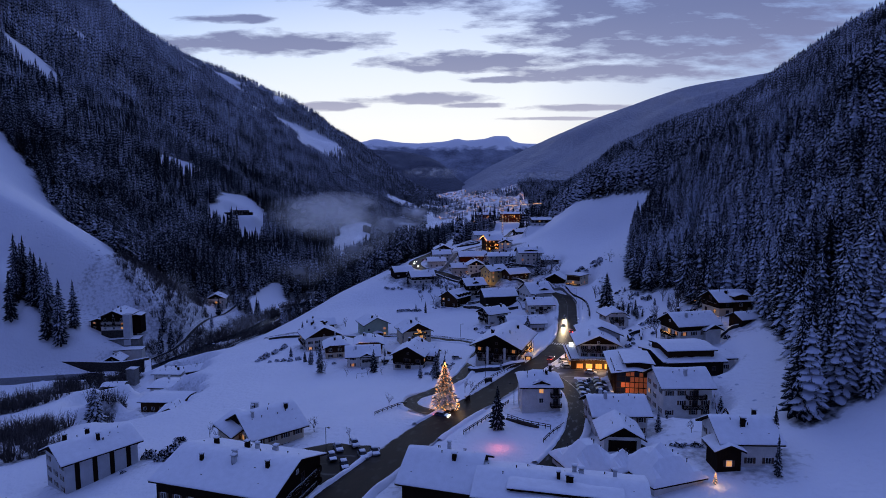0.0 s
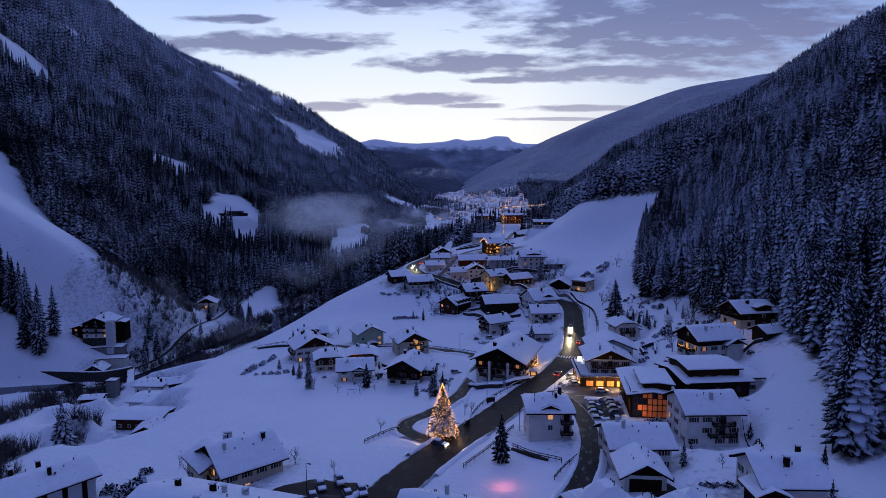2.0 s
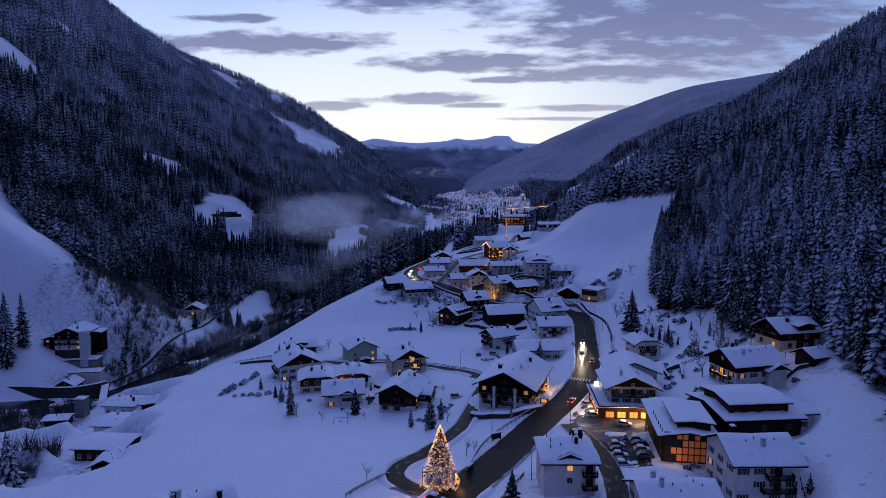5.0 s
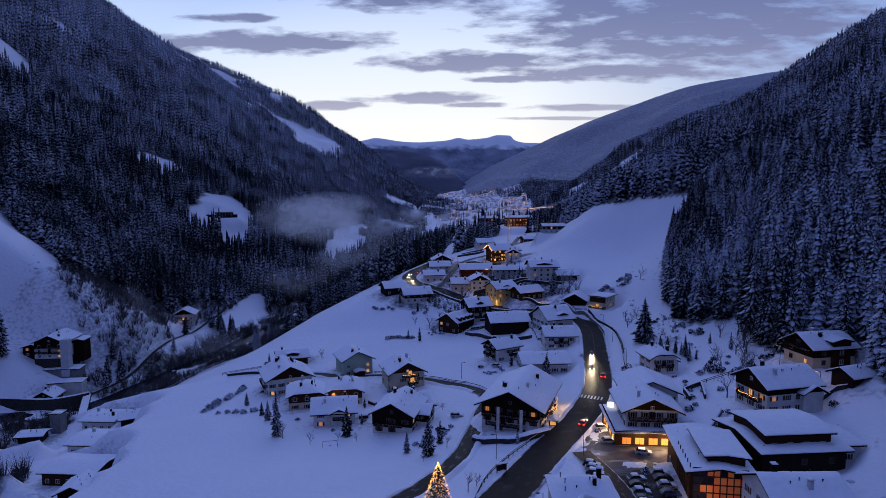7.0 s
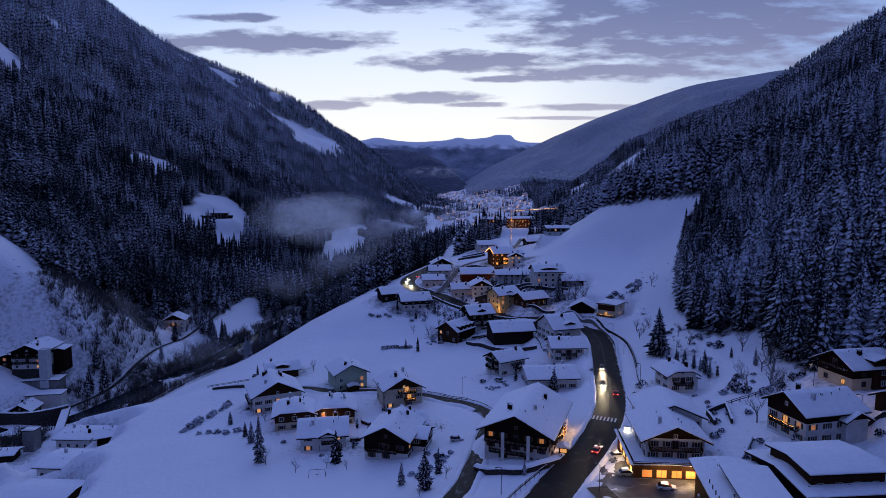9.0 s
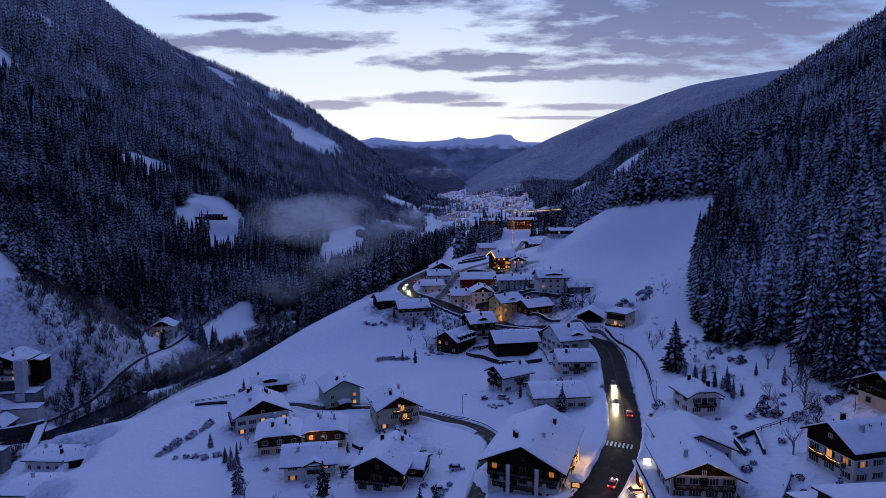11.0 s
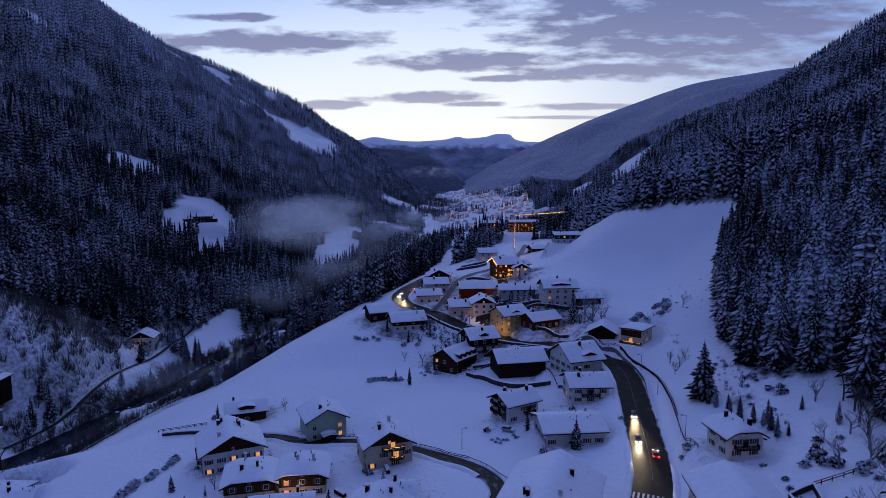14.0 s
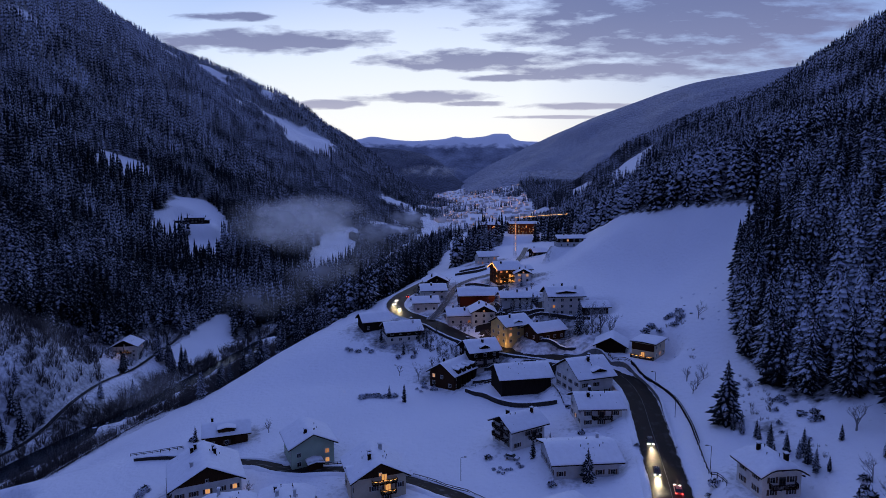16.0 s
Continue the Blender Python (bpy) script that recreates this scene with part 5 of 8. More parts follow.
# the shop hotel beside the main road
shop = house(53.5, 227, -4, 13.4, 15, 8.4, 21, PLASTER, "white hotel with timber gable and a lit shop below", "hotel", "hotel", z=0.8, clad=TIMBER, clad_from=9, gable=TIMBER, chimneys=1, over=1.5, lit=0.0,
             balconies=[(0, 0, 5.8, 12, False)], first=3.7,
             wings=[(3, 12, 0, wing(14.5, 13, 9.0, 22, PLASTER, gable=PLASTER, over=1.2, lit=0)), (-1.5, -1, 0, wing(17, 19, 3.1, 2, BROWN, over=0.8, snow=0.2, windows=(0, 0, 0, 0), roof_mat=BROWN))])
house(71.5, 271, 8, 9, 9, 5.8, 30, PLASTER, "small white house with a rounded snowy roof", hip=0.5, gable=PLASTER, balconies=[(0, 0, 2.7, 6, False)], wings=[(4.8, 1, 0, wing(4, 5, 3.4, 20, PLASTER, over=0.6, windows=(0, 0, 0, 0)))])
house(86, 221.5, -76, 11.5, 15.5, 7.4, 29, PLASTER, "white chalet with a festively lit balcony", gable=TIMBER, clad=TIMBER, clad_from=5.2, chimneys=2, balconies=[(0, 0, 3.0, 8, True)],
      wings=[(4, 5, 90, wing(6, 6, 5.6, 28, PLASTER, gable=TIMBER, over=0.9, windows=(0, 0, 0, 0)))])
house(107, 239, -78, 11, 13.5, 5.8, 25, CREAM, "tall chalet with dark timber upper floor below the forest", spacing=4.6, frame_of="b", shutters=False, clad=TIMBER, clad_from=3.0, gable=TIMBER, lit=0.06, balconies=[(0, 0, 4.8, 8, False)],
      wings=[(3, 2, 90, wing(6, 6, 7.4, 14, BROWN, over=0.6, windows=(1, 0, 0, 0), detail=False))])
house(105.5, 221.5, -70, 6, 7, 3.0, 24, OLDWOOD, "small timber shed below the forest", "shed", "shed", chimneys=0, windows=(0, 0, 0, 0))
house(57, 195, -8, 11.7, 22, 6.4, 9, BROWN, "hotel wing with a tall lit timber and glass front", "hotel", "hotel", lit=0.0, windows=(0, 0, 0, 0), over=1.2, chimneys=1, roof_mat=TIMBER,
      z=3.2, wings=[(1.6, -2.5, 0, wing(7.4, 13, 8.9, 5, BROWN, over=0.9, windows=(0, 0, 0, 0)))])
house(75.2, 199.5, -84, 18, 19, 3.9, 9, OLDWOOD, "wide hotel building with stacked snowy roofs", "hotel", "hotel", chimneys=1, lit=0.03, over=1.0, windows=(0, 1, 0, 0), spacing=4.5, frame_of="b", shutters=False,
      z=7.4, wings=[(0.5, 0, 0, wing(12.5, 15, 6.9, 8, BROWN, over=0.8, windows=(0, 1, 0, 0), detail=False)), (2, 11, 0, wing(11, 6, 4.2, 6, PLASTER, over=0.8, lit=0.3))])
house(64.8, 173.5, -88, 13, 13.4, 8.8, 27, PLASTER, "white three-storey house with brown balconies", chimneys=2, lit=0.07, over=1.0, balconies=[(1, 2.2, 5.7, 5.5, False), (1, 2.0, 2.9, 7, False)])
house(42.3, 157, -88, 11.4, 13.2, 5.8, 27, PLASTER, "white house with brown shutters above a garage", chimneys=2, lit=0.04)
garage = house(39.6, 143.2, -4, 8.4, 9, 4.2, 30, PLASTER, "open garage under a snowy gable roof", "garage", "garage", chimneys=0, gable=TIMBER, windows=(0, 0, 0, 0))
# the dark inside the open doorway is a flat dark panel on the wall
part("garage_opening", Shape().box(-3.2, 3.2, -4.58, -4.51, -0.3, 3.4), TIMBER, garage, "dark panel in place of the shaded open garage doorway")
house(24.6, 172.3, -90, 11, 10.6, 8.3, 27, PLASTER, "white house with a hipped roof and small dormer", hip=0.75, chimneys=2, lit=0.06, over=0.8, spacing=5, shutters=False, balconies=[(1, 4, 2.8, 3, False), (1, 4, 5.6, 3, False)],
      wings=[(3.4, 0, 90, wing(4.2, 4, 8.8, 24, TIMBER, over=0.4, snow=0.3, windows=(0, 0, 0, 0)))], gable=PLASTER)
house(63, 133, -91, 11.5, 11.4, 5.8, 25, PLASTER, "white bungalow with a lit window and timber porch", chimneys=2, lit=0.25, spacing=2.6,
      wings=[(4.5, -5, 90, wing(5, 5.5, 4.4, 24, TIMBER, over=0.8, windows=(1, 0, 0, 0), lit=1.0))])
house(20.5, 114, 78, 13, 30, 5.4, 18, PLASTER, "long hotel under one snowy roof with a dormer strip", "hotel", "hotel", chimneys=6, lit=0.3, wings=[(-3.4, -1, 0, wing(4.5, 20, 6.8, 5, TIMBER, over=0.5, snow=0.25, lit=0.25, spacing=4))])
for px_, py_, ps_ in ((29.5, 131.5, 11), (36.5, 129, 6), (43.5, 126, 12)):
    house(px_, py_, 20, ps_, ps_, 2.4, 40, PLASTER, "square pavilion under a snowy pyramid roof", "pavilion", "pavilion", chimneys=0, hip=1.0, windows=(0, 0, 0, 0), over=0.7)
house(-1.2, 122, 74, 15, 14, 5.2, 22, TIMBER, "dark timber barn with a broad snowy roof", "barn", "barn", chimneys=2, windows=(0, 0, 0, 0))
house(-44, 123.5, 74, 19, 26, 7.6, 18, CREAM, "large cream hotel with dark timber upper storeys", "hotel", "hotel", chimneys=8, lit=0.03, gable=TIMBER, clad=TIMBER, clad_from=2.4, balconies=[(0, 2, 5.0, 12, False), (0, 2, 2.3, 12, False)])
house(-48.3, 154, -48, 15, 13.5, 5.8, 24, CREAM, "cream house with timber gable and a lit arched window", chimneys=5, gable=TIMBER, lit=0.08, balconies=[(0, 0, 2.8, 9, False)],
      wings=[(-4, -4, 90, wing(10, 10, 5.0, 26, CREAM, gable=CREAM, over=0.9, lit=0.4, spacing=3.4))])
GREY_HOUSE = house(-91.5, 150, -38, 12, 17, 8.6, 20, GREY, "pale grey apartment house with dark balcony recesses", chimneys=3, clad=None, gable=TIMBER, lit=0.02, windows=(1, 0, 1, 1))
house(-99, 121, -40, 14, 14, 5.0, 20, PLASTER, "white house under a smooth snowy roof", chimneys=2)
house(-215, 262, -60, 12, 14, 6.5, 24, BROWN, "brown timber barn on the river meadow", "barn", "barn", chimneys=0, windows=(0, 0, 0, 0))

# upper village on its knoll
FARK = dict(detail=False, shutters=False, group="houses of the upper village")
house(-35.6, 427.3, -66, 10.7, 12.5, 4.6, 24, OLDWOOD, "old timber farmhouse at the edge of the knoll", chimneys=0, windows=(0, 1, 0, 0), **FARK)
house(-21.2, 414.3, -72, 11.7, 15.4, 5.2, 24, PLASTER, "white house with dark timber upper storey", clad=TIMBER, clad_from=2.8, gable=TIMBER, **FARK)
house(-7.5, 487, 8, 12.6, 11, 6.4, 27, OLDWOOD, "timber house with a snowy gable roof", gable=TIMBER, chimneys=1, **FARK)
house(-8.6, 469, -80, 9.5, 12.6, 5.2, 24, PLASTER, "white house beside the road bend", **FARK)
house(-12, 450.5, -80, 9, 12, 4.8, 22, PLASTER, "white house with brown shutters beside the road", **FARK)
house(14.9, 453.2, -84, 11.4, 19.2, 5.2, 22, RED_WALL, "long red timber barn", "barn", "barn", chimneys=0, windows=(0, 0, 0, 0), **FARK)
house(34.5, 438.7, -84, 8.8, 17.7, 5.3, 20, PLASTER, "long white house under a snowy roof", lit=0.1, **FARK)
INN = house(32, 483, -72, 13, 13.5, 8.2, 24, BROWN, "brown timber inn with festive lights along its gable", "inn", "inn", lit=0.75, frame_of="b", balconies=[(1, 0, 3.2, 11, True), (1, 0, 0.6, 8, True)], gable=BROWN, wings=[(0, 10, 0, wing(9, 9, 7.4, 22, PLASTER, over=0.8, windows=(0, 1, 0, 0), detail=False))], **FARK)
house(41, 476.5, 0, 8.7, 9, 5.2, 28, PLASTER, "small house beside the inn with a lit gable window", lit=0.4, gable=TIMBER, **FARK)
house(52.3, 416.4, -84, 12.6, 15.3, 9, 22, PLASTER, "tall white four-storey house", chimneys=3, wings=[(2.2, 0, 90, wing(8, 7, 10.2, 8, TIMBER, over=0.5, windows=(0, 0, 0, 0)))], **FARK)
house(65.3, 411.6, -84, 8.1, 10.9, 4.2, 20, OLDWOOD, "dark timber outbuilding under deep snow", chimneys=0, windows=(0, 1, 0, 0), **FARK)
house(76, 527.5, -84, 9.5, 16, 5.6, 18, GREY, "long grey lodge on the sloping meadow", clad=TIMBER, clad_from=3.0, lit=0.12, **FARK)
house(16.2, 426, 4, 10.7, 12.5, 5.9, 24, PLASTER, "white house with a timber gable", gable=TIMBER, lit=0.15, **FARK)
house(5.4, 428.7, -80, 8.9, 11.6, 4.8, 24, PLASTER, "white house under a snowy roof", lit=0.2, **FARK)
house(27.5, 403.5, -58, 11.1, 13, 8.3, 24, YELLOW, "yellow three-storey house lit from the street", lit=0.1, wings=[(2, 0, 90, wing(3.6, 6.5, 9.1, 22, TIMBER, over=0.4, windows=(0, 0, 0, 0)))], **FARK)
house(41, 396, -62, 10, 14, 4.2, 22, BROWN, "low brown house beside the road", chimneys=1, **FARK)
house(12.9, 385.9, -68, 11.4, 12.4, 8.8, 26, PLASTER, "white house with dark timber upper storeys and a dormer", clad=TIMBER, clad_from=5.0, gable=TIMBER, balconies=[(1, 0, 5.4, 10, False), (1, 0, 2.7, 10, False)], wings=[(3, 0, 90, wing(3.5, 4.8, 10.0, 24, TIMBER, over=0.4, windows=(0, 0, 0, 0)))], **FARK)
house(2.4, 376.4, -36, 11.6, 15.5, 6, 32, BROWN, "dark timber hotel with four dormers in its steep roof", "hotel", "hotel", chimneys=1, lit=0.06,
      wings=[(4, k, 90, wing(2.0, 5, 7.7, 26, TIMBER, over=0.3, snow=0.25, windows=(0, 0, 0, 0))) for k in (-5, -1.7, 1.7, 5)], **FARK)
house(63.8, 374, -18, 10.7, 10.7, 3.1, 25, TIMBER, "dark timber shed beside the road", "shed", "shed", chimneys=0, windows=(0, 0, 0, 0), **FARK)
MODERN = house(75, 364.5, -38, 8.5, 11, 5.8, 3, CREAM, "modern flat-roofed house with festive lights", chimneys=0, windows=(0, 1, 0, 0), over=0.6, balconies=[(0, 0, 0.3, 8.5, True)], **FARK)
part("timber_panel", Shape().box(-4.1, 4.1, -5.6, -5.51, 3.0, 5.5), BROWN, MODERN, "brown timber panel under the eaves")
house(-73, 335, -70, 9, 13, 4.4, 24, BROWN, "brown house with a dormer at the meadow's edge", chimneys=1, wings=[(2, 0, 90, wing(5, 5, 5.8, 12, BROWN, over=0.4, windows=(1, 0, 0, 0)))], **FARK)
for hx, hy, hr, hw_, hl_, hh_, hm_, hlab in ((26, 566, -74, 10, 13, 6, PLASTER, "white house on the knoll behind the inn"), (63, 572, -70, 8, 10, 3.6, OLDWOOD, "timber hay barn on the slope")):
    house(hx, hy, hr, hw_, hl_, hh_, 24, hm_, hlab, lit=0.3, chimneys=1, **FARK)
# hotels round the building crane; the red light on them is put into their wall colour
house(72, 738, -86, 14, 28, 10, 14, RED_WALL, "large hotel with rows of lit balconies", "hotel", "hotel", lit=0.12, chimneys=0, **FARK)
house(39, 741, -84, 13, 18, 9, 18, RED_WALL, "hotel with warmly lit windows", "hotel", "hotel", lit=0.15, chimneys=0, **FARK)

# river side
RIV = dict(detail=False, shutters=False, group="houses by the river")
lh = house(-212.5, 382, 6, 15, 17, 9.0, 20, PLASTER, "timber and plaster guesthouse with lit balconies", "guesthouse", "guesthouse", clad=TIMBER, clad_from=6.2, gable=TIMBER, chimneys=4, lit=0.22, foot=12, spacing=3.6,
           z=-23.6, balconies=[(0, 0, 6.0, 14, False), (0, 0, 3.2, 14, False)], wings=[(-11, 1, 0, wing(9, 11, 5.4, 18, TIMBER, lit=0.6, over=0.8)), (10.5, 4, 0, wing(5, 8, 7.5, 14, TIMBER, over=0.6, windows=(0, 0, 0, 0)))], **RIV)
part("stone_plinth", Shape().box(-7.6, 7.6, -8.6, 8.6, -12, 0.2), STONE, lh, "dark stone base built into the slope")
part("lift_shaft", Shape().box(-2, 2, -2, 2, -9, 10.5), GREY, lh, "pale concrete lift shaft", at=pose(8.6, -9, 0))
house(-207, 375.5, 10, 20, 8, 3.6, 2, CONCRETE, "long flat-roofed concrete garage", "garage", "garage", z=height(-205, 374) + 0.6, foot=7, chimneys=0, windows=(0, 0, 0, 0), over=0.3, **RIV)
house(-199.5, 368, 12, 16, 7, 3.8, 2, PLASTER, "low flat-roofed garage with a lamp at its door", "garage", "garage", z=height(-197, 368) + 0.6, foot=7, chimneys=0, windows=(0, 0, 0, 0), over=0.3, **RIV)
house(-201.5, 356, 6, 9, 9, 5.2, 26, STONE, "small stone house above the river wall", chimneys=2, gable=TIMBER, wings=[(-7, 0, 0, wing(6, 7, 3, 10, BROWN, over=0.5, windows=(0, 0, 0, 0)))], **RIV)
house(-147, 312, -92, 12, 13.5, 4.2, 9, PLASTER, "long low house under a flat snowy roof", chimneys=3, **RIV)
house(-133, 282.5, -92, 13, 15, 4.2, 9, PLASTER, "low house with a broad snowy roof", chimneys=1, **RIV)
house(-121, 252, -92, 12, 17, 4.4, 8, BROWN, "low timber workshop under a snowy roof", "workshop", "workshop", chimneys=0, windows=(0, 1, 0, 0), **RIV)
house(-111.6, 237, 6, 8.5, 9, 3.4, 22, TIMBER, "dark timber shed with a snowy gable roof", "shed", "shed", chimneys=0, windows=(0, 0, 0, 0), **RIV)
house(-112, 218, -86, 7, 12, 3.2, 10, OLDWOOD, "small timber shed under deep snow", "shed", "shed", chimneys=0, windows=(0, 0, 0, 0), **RIV)
house(-131, 304, -60, 7, 9, 3.4, 22, TIMBER, "timber hut at the meadow's foot", "hut", "hut", chimneys=0, windows=(0, 0, 0, 0), **RIV)
house(-174, 305, -80, 6, 9, 3.0, 12, OLDWOOD, "small timber shed by the river", "shed", "shed", chimneys=0, windows=(0, 0, 0, 0), **RIV)
house(-169, 314, 0, 4.4, 4.4, 8.5, 3, CONCRETE, "square concrete tower by the bridge", "tower", "tower", chimneys=0, windows=(0, 0, 0, 0), over=0.2, **RIV)
house(-198, 506, 12, 14, 13, 7.2, 24, PLASTER, "white house with a festively lit balcony", chimneys=1, gable=TIMBER, balconies=[(0, 0, 2.9, 8, True)], **RIV)
house(-278, 802, -72, 12, 20, 6.5, 20, OLDWOOD, "long dark mountain farmstead", "farmhouse", "farmhouse", chimneys=1, lit=0.0, windows=(0, 1, 0, 0), z=27.5, foot=8, snow=0.12, wings=[(1, -15, 0, wing(10, 10, 3.6, 16, OLDWOOD, over=0.8, snow=0.12, windows=(0, 0, 0, 0), foot=8)), (-1, 12, 0, wing(8, 6, 3.2, 12, TIMBER, over=0.6, snow=0.1, windows=(0, 0, 0, 0), foot=8))], **RIV)
house(-160, 1150, -10, 13, 14, 13, 22, OLDWOOD, "tall old barn on the misty meadow", "barn", "barn", chimneys=0, windows=(0, 0, 0, 0), **RIV)

# snow trodden and thinned round the houses
tx_, ty_ = GX.ravel(), GY.ravel()
worn = np.zeros(len(tx_), np.float32)
for o in [o for o in bpy.data.objects if o.parent is None and o.name.split(".")[0] in ("house", "barn", "inn", "hotel", "shop", "garage", "shed", "workshop", "guesthouse")]:
    d_ = np.hypot(tx_ - o.location.x, ty_ - o.location.y)
    worn = np.maximum(worn, np.clip((np.where(ty_ > 375, 20, 17) - d_) / 8, 0, 1))
worn *= np.clip(np.where(ty_ > 375, 0.78, 0.55) + 0.6 * ripple(tx_, ty_, 11, 81) + 0.5 * ripple(tx_, ty_, 5, 82), 0, 1)
cover_of = np.maximum(cover_of, worn * np.where((ty_ > 375) & (tx_ > -45), 1.05, 0.7) * (tx_ < np.where(ty_ > 375, 66, 200)))
at_.data.foreach_set("value", np.ascontiguousarray(cover_of, np.float32))


# ---- single trees ----
def spruce(x, y, tall, seed=1, girth=1.0, label="snow-laden spruce standing alone", group="single spruces", tiers=18, per=11, wide=0.19):
    t = thing("spruce", pose(x, y, height(x, y), 0, 0, seed * 47 % 360), label, "tree", group)
    v, f = spruce_arrays(tiers, per, 100 + seed, wide * girth, 0.36)
    part("crown", triangles("crown", v * tall, f, NEEDLES, (seed * 0.37) % 1 - 0.5 + bough_ridge(len(v))), None, t)
    part("trunk", Shape().rod((0, 0, -1.2), (0, 0, tall * 0.5), 0.02 * tall, 0.008 * tall, 7), BARK, t)
    return t


for k, (sx, sy, st, sg) in enumerate([(11.6, 155.5, 11.5, 1.2), (77, 304, 18, 1.45), (-54.5, 246.5, 14, 0.8), (-32, 244, 9.5, 1.25), (-6, 218.5, 10.5, 1.2), (-12, 224, 6, 1.1), (-15.9, 359.1, 7, 0.95), (-21.8, 363, 5, 1.1),
                                      (-133, 220, 20, 1.25), (36, 289, 9, 1.2), (54.5, 390, 15, 0.95), (-185.5, 476.4, 13, 1.1), (-3, 229, 7, 1.0), (-62, 262, 7, 1.1), (-66, 268, 5, 1.2), (-76, 282, 5, 1.2),
                                      (95, 268, 6, 0.9), (93, 280, 4, 1.0), (-9.2, 402.3, 8, 0.8), (-30, 409.4, 7, 0.8), (70, 131, 11, 0.6), (52, 152, 6, 0.9), (-60, 142, 6, 1.4), (66, 122, 9, 0.6), (18, 222, 4, 1.0)]):
    spruce(sx, sy, st, k, sg)
grove_rng = random.Random(12)
for k in range(18):
    spruce(-243 + grove_rng.uniform(-24, 13), 361 + grove_rng.uniform(-7, 10), grove_rng.uniform(26, 37), 40 + k, 0.85, "tall spruce in a dense grove on the slope", "grove by the river")
for k in range(14):
    a = k / 13
    spruce(78 + 7 * a + grove_rng.uniform(-1.5, 1.5), 300 - 29 * a + grove_rng.uniform(-1, 1), grove_rng.uniform(3.6, 6.6), 60 + k, 1.0, "young snowy spruce in a garden row", "row of young spruces")
for k in range(9):
    spruce(-172 + grove_rng.uniform(-8, 8), 506 + grove_rng.uniform(-7, 7), grove_rng.uniform(13, 20), 80 + k, 1.0, "dark spruce in a clump by the river road", "clump by the river road")
for k in range(26):
    fy = 148 + k * 10.4
    fx = float(np.interp(fy, [148, 160, 180, 200, 216, 232, 242, 250, 266, 284, 290, 299, 345, 385, 415], [86, 92, 103, 112, 114, 123, 115, 105, 101, 106, 103, 97, 101, 118, 142])) + grove_rng.uniform(-3, 3)
    spruce(fx, fy, grove_rng.uniform(17, 29), 120 + k, 1.0, "tall snow-laden spruce at the forest's edge", "spruces at the forest's edge", 22, 13)
for k in range(16):
    a = k / 15
    spruce(-58 - 60 * a + grove_rng.uniform(-4, 4), 462 - 8 * a + grove_rng.uniform(-5, 5), grove_rng.uniform(13, 21), 160 + k, 1.0, "dark spruce on the bank below the village", "spruces on the bank", 16, 10)

# the lit tree on the traffic island
xt = thing("christmas_tree", pose(-2.2, 174.4, height(-2.2, 174.4)), "tall spruce covered in warm fairy lights", "tree")
v_, f_ = spruce_arrays(22, 15, 501, 0.31, 0.3)
part("crown", triangles("crown", v_ * 13.8, f_, NEEDLES, np.full(len(v_), 0.1)), None, xt)
part("trunk", Shape().rod((0, 0, -1), (0, 0, 6), 0.28, 0.12, 8), BARK, xt)
lrng = random.Random(5)
pts = []
for k in range(1000):
    u = lrng.random() ** 1.35
    a = lrng.random() * math.tau
    r = (0.295 * (1 - u) ** 0.85 + 0.012) * 13.8 * (0.86 + 0.22 * lrng.random())
    pts.append((r * math.cos(a), r * math.sin(a), 0.6 + 13.0 * u))
tagged(part("fairy_lights", bulbs(pts, 0.058), FAIRY, xt, "warm fairy lights"), kind="stuff")
part("star_lights", bulbs([(0, 0, 14.0), (0.1, 0, 13.7), (-0.1, 0, 13.7)], 0.14), FAIRY, xt)
stand = Shape()
stand.rod((0, 0, -0.5), (0, 0, 0.25), 1.5, 1.35, 16)
part("base", stand, SNOW, xt)


def lamp_light(x, y, z, watts, color, r=0.25):
    lt = new("lamp_light", bpy.data.lights.new("lamp_light", "POINT"))
    lt.data.energy, lt.data.color, lt.data.shadow_soft_size = watts, color, r
    lt.location = (x, y, z)
    return lt


WARM = (1.0, 0.55, 0.22)
x0_ = height(-2.2, 174.4)
for ax, ay in ((-4.6, -2.8), (4.6, -2.8), (0, 5)):
    lamp_light(-2.2 + ax, 174.4 + ay, x0_ + 1.6, 150, WARM, 0.6)


# ---- bare trees and bushes ----
def bare_arrays(seed, levels=4, spread=0.55):
    """A leafless tree of height 1 as a Shape."""
    rr = random.Random(seed)
    s = Shape()

    def grow(a, d, length, r, lev):
        b = a + d * length
        s.rod(a, b, r, r * 0.62, 4 if lev < 2 else 3)
        if lev >= levels:
            return
        for k in range(3 if lev else 5):
            q = Vector((rr.uniform(-1, 1), rr.uniform(-1, 1), rr.uniform(-0.2, 0.9))).normalized()
            nd = (d * (1 - spread) + q * spread + Vector((0, 0, 0.15))).normalized()
            grow(a.lerp(b, rr.uniform(0.45, 1.0)), nd, length * rr.uniform(0.55, 0.8), r * 0.5, lev + 1)
    grow(Vector((0, 0, -0.05)), Vector((0, 0, 1)), 0.36, 0.022, 0)
    return s


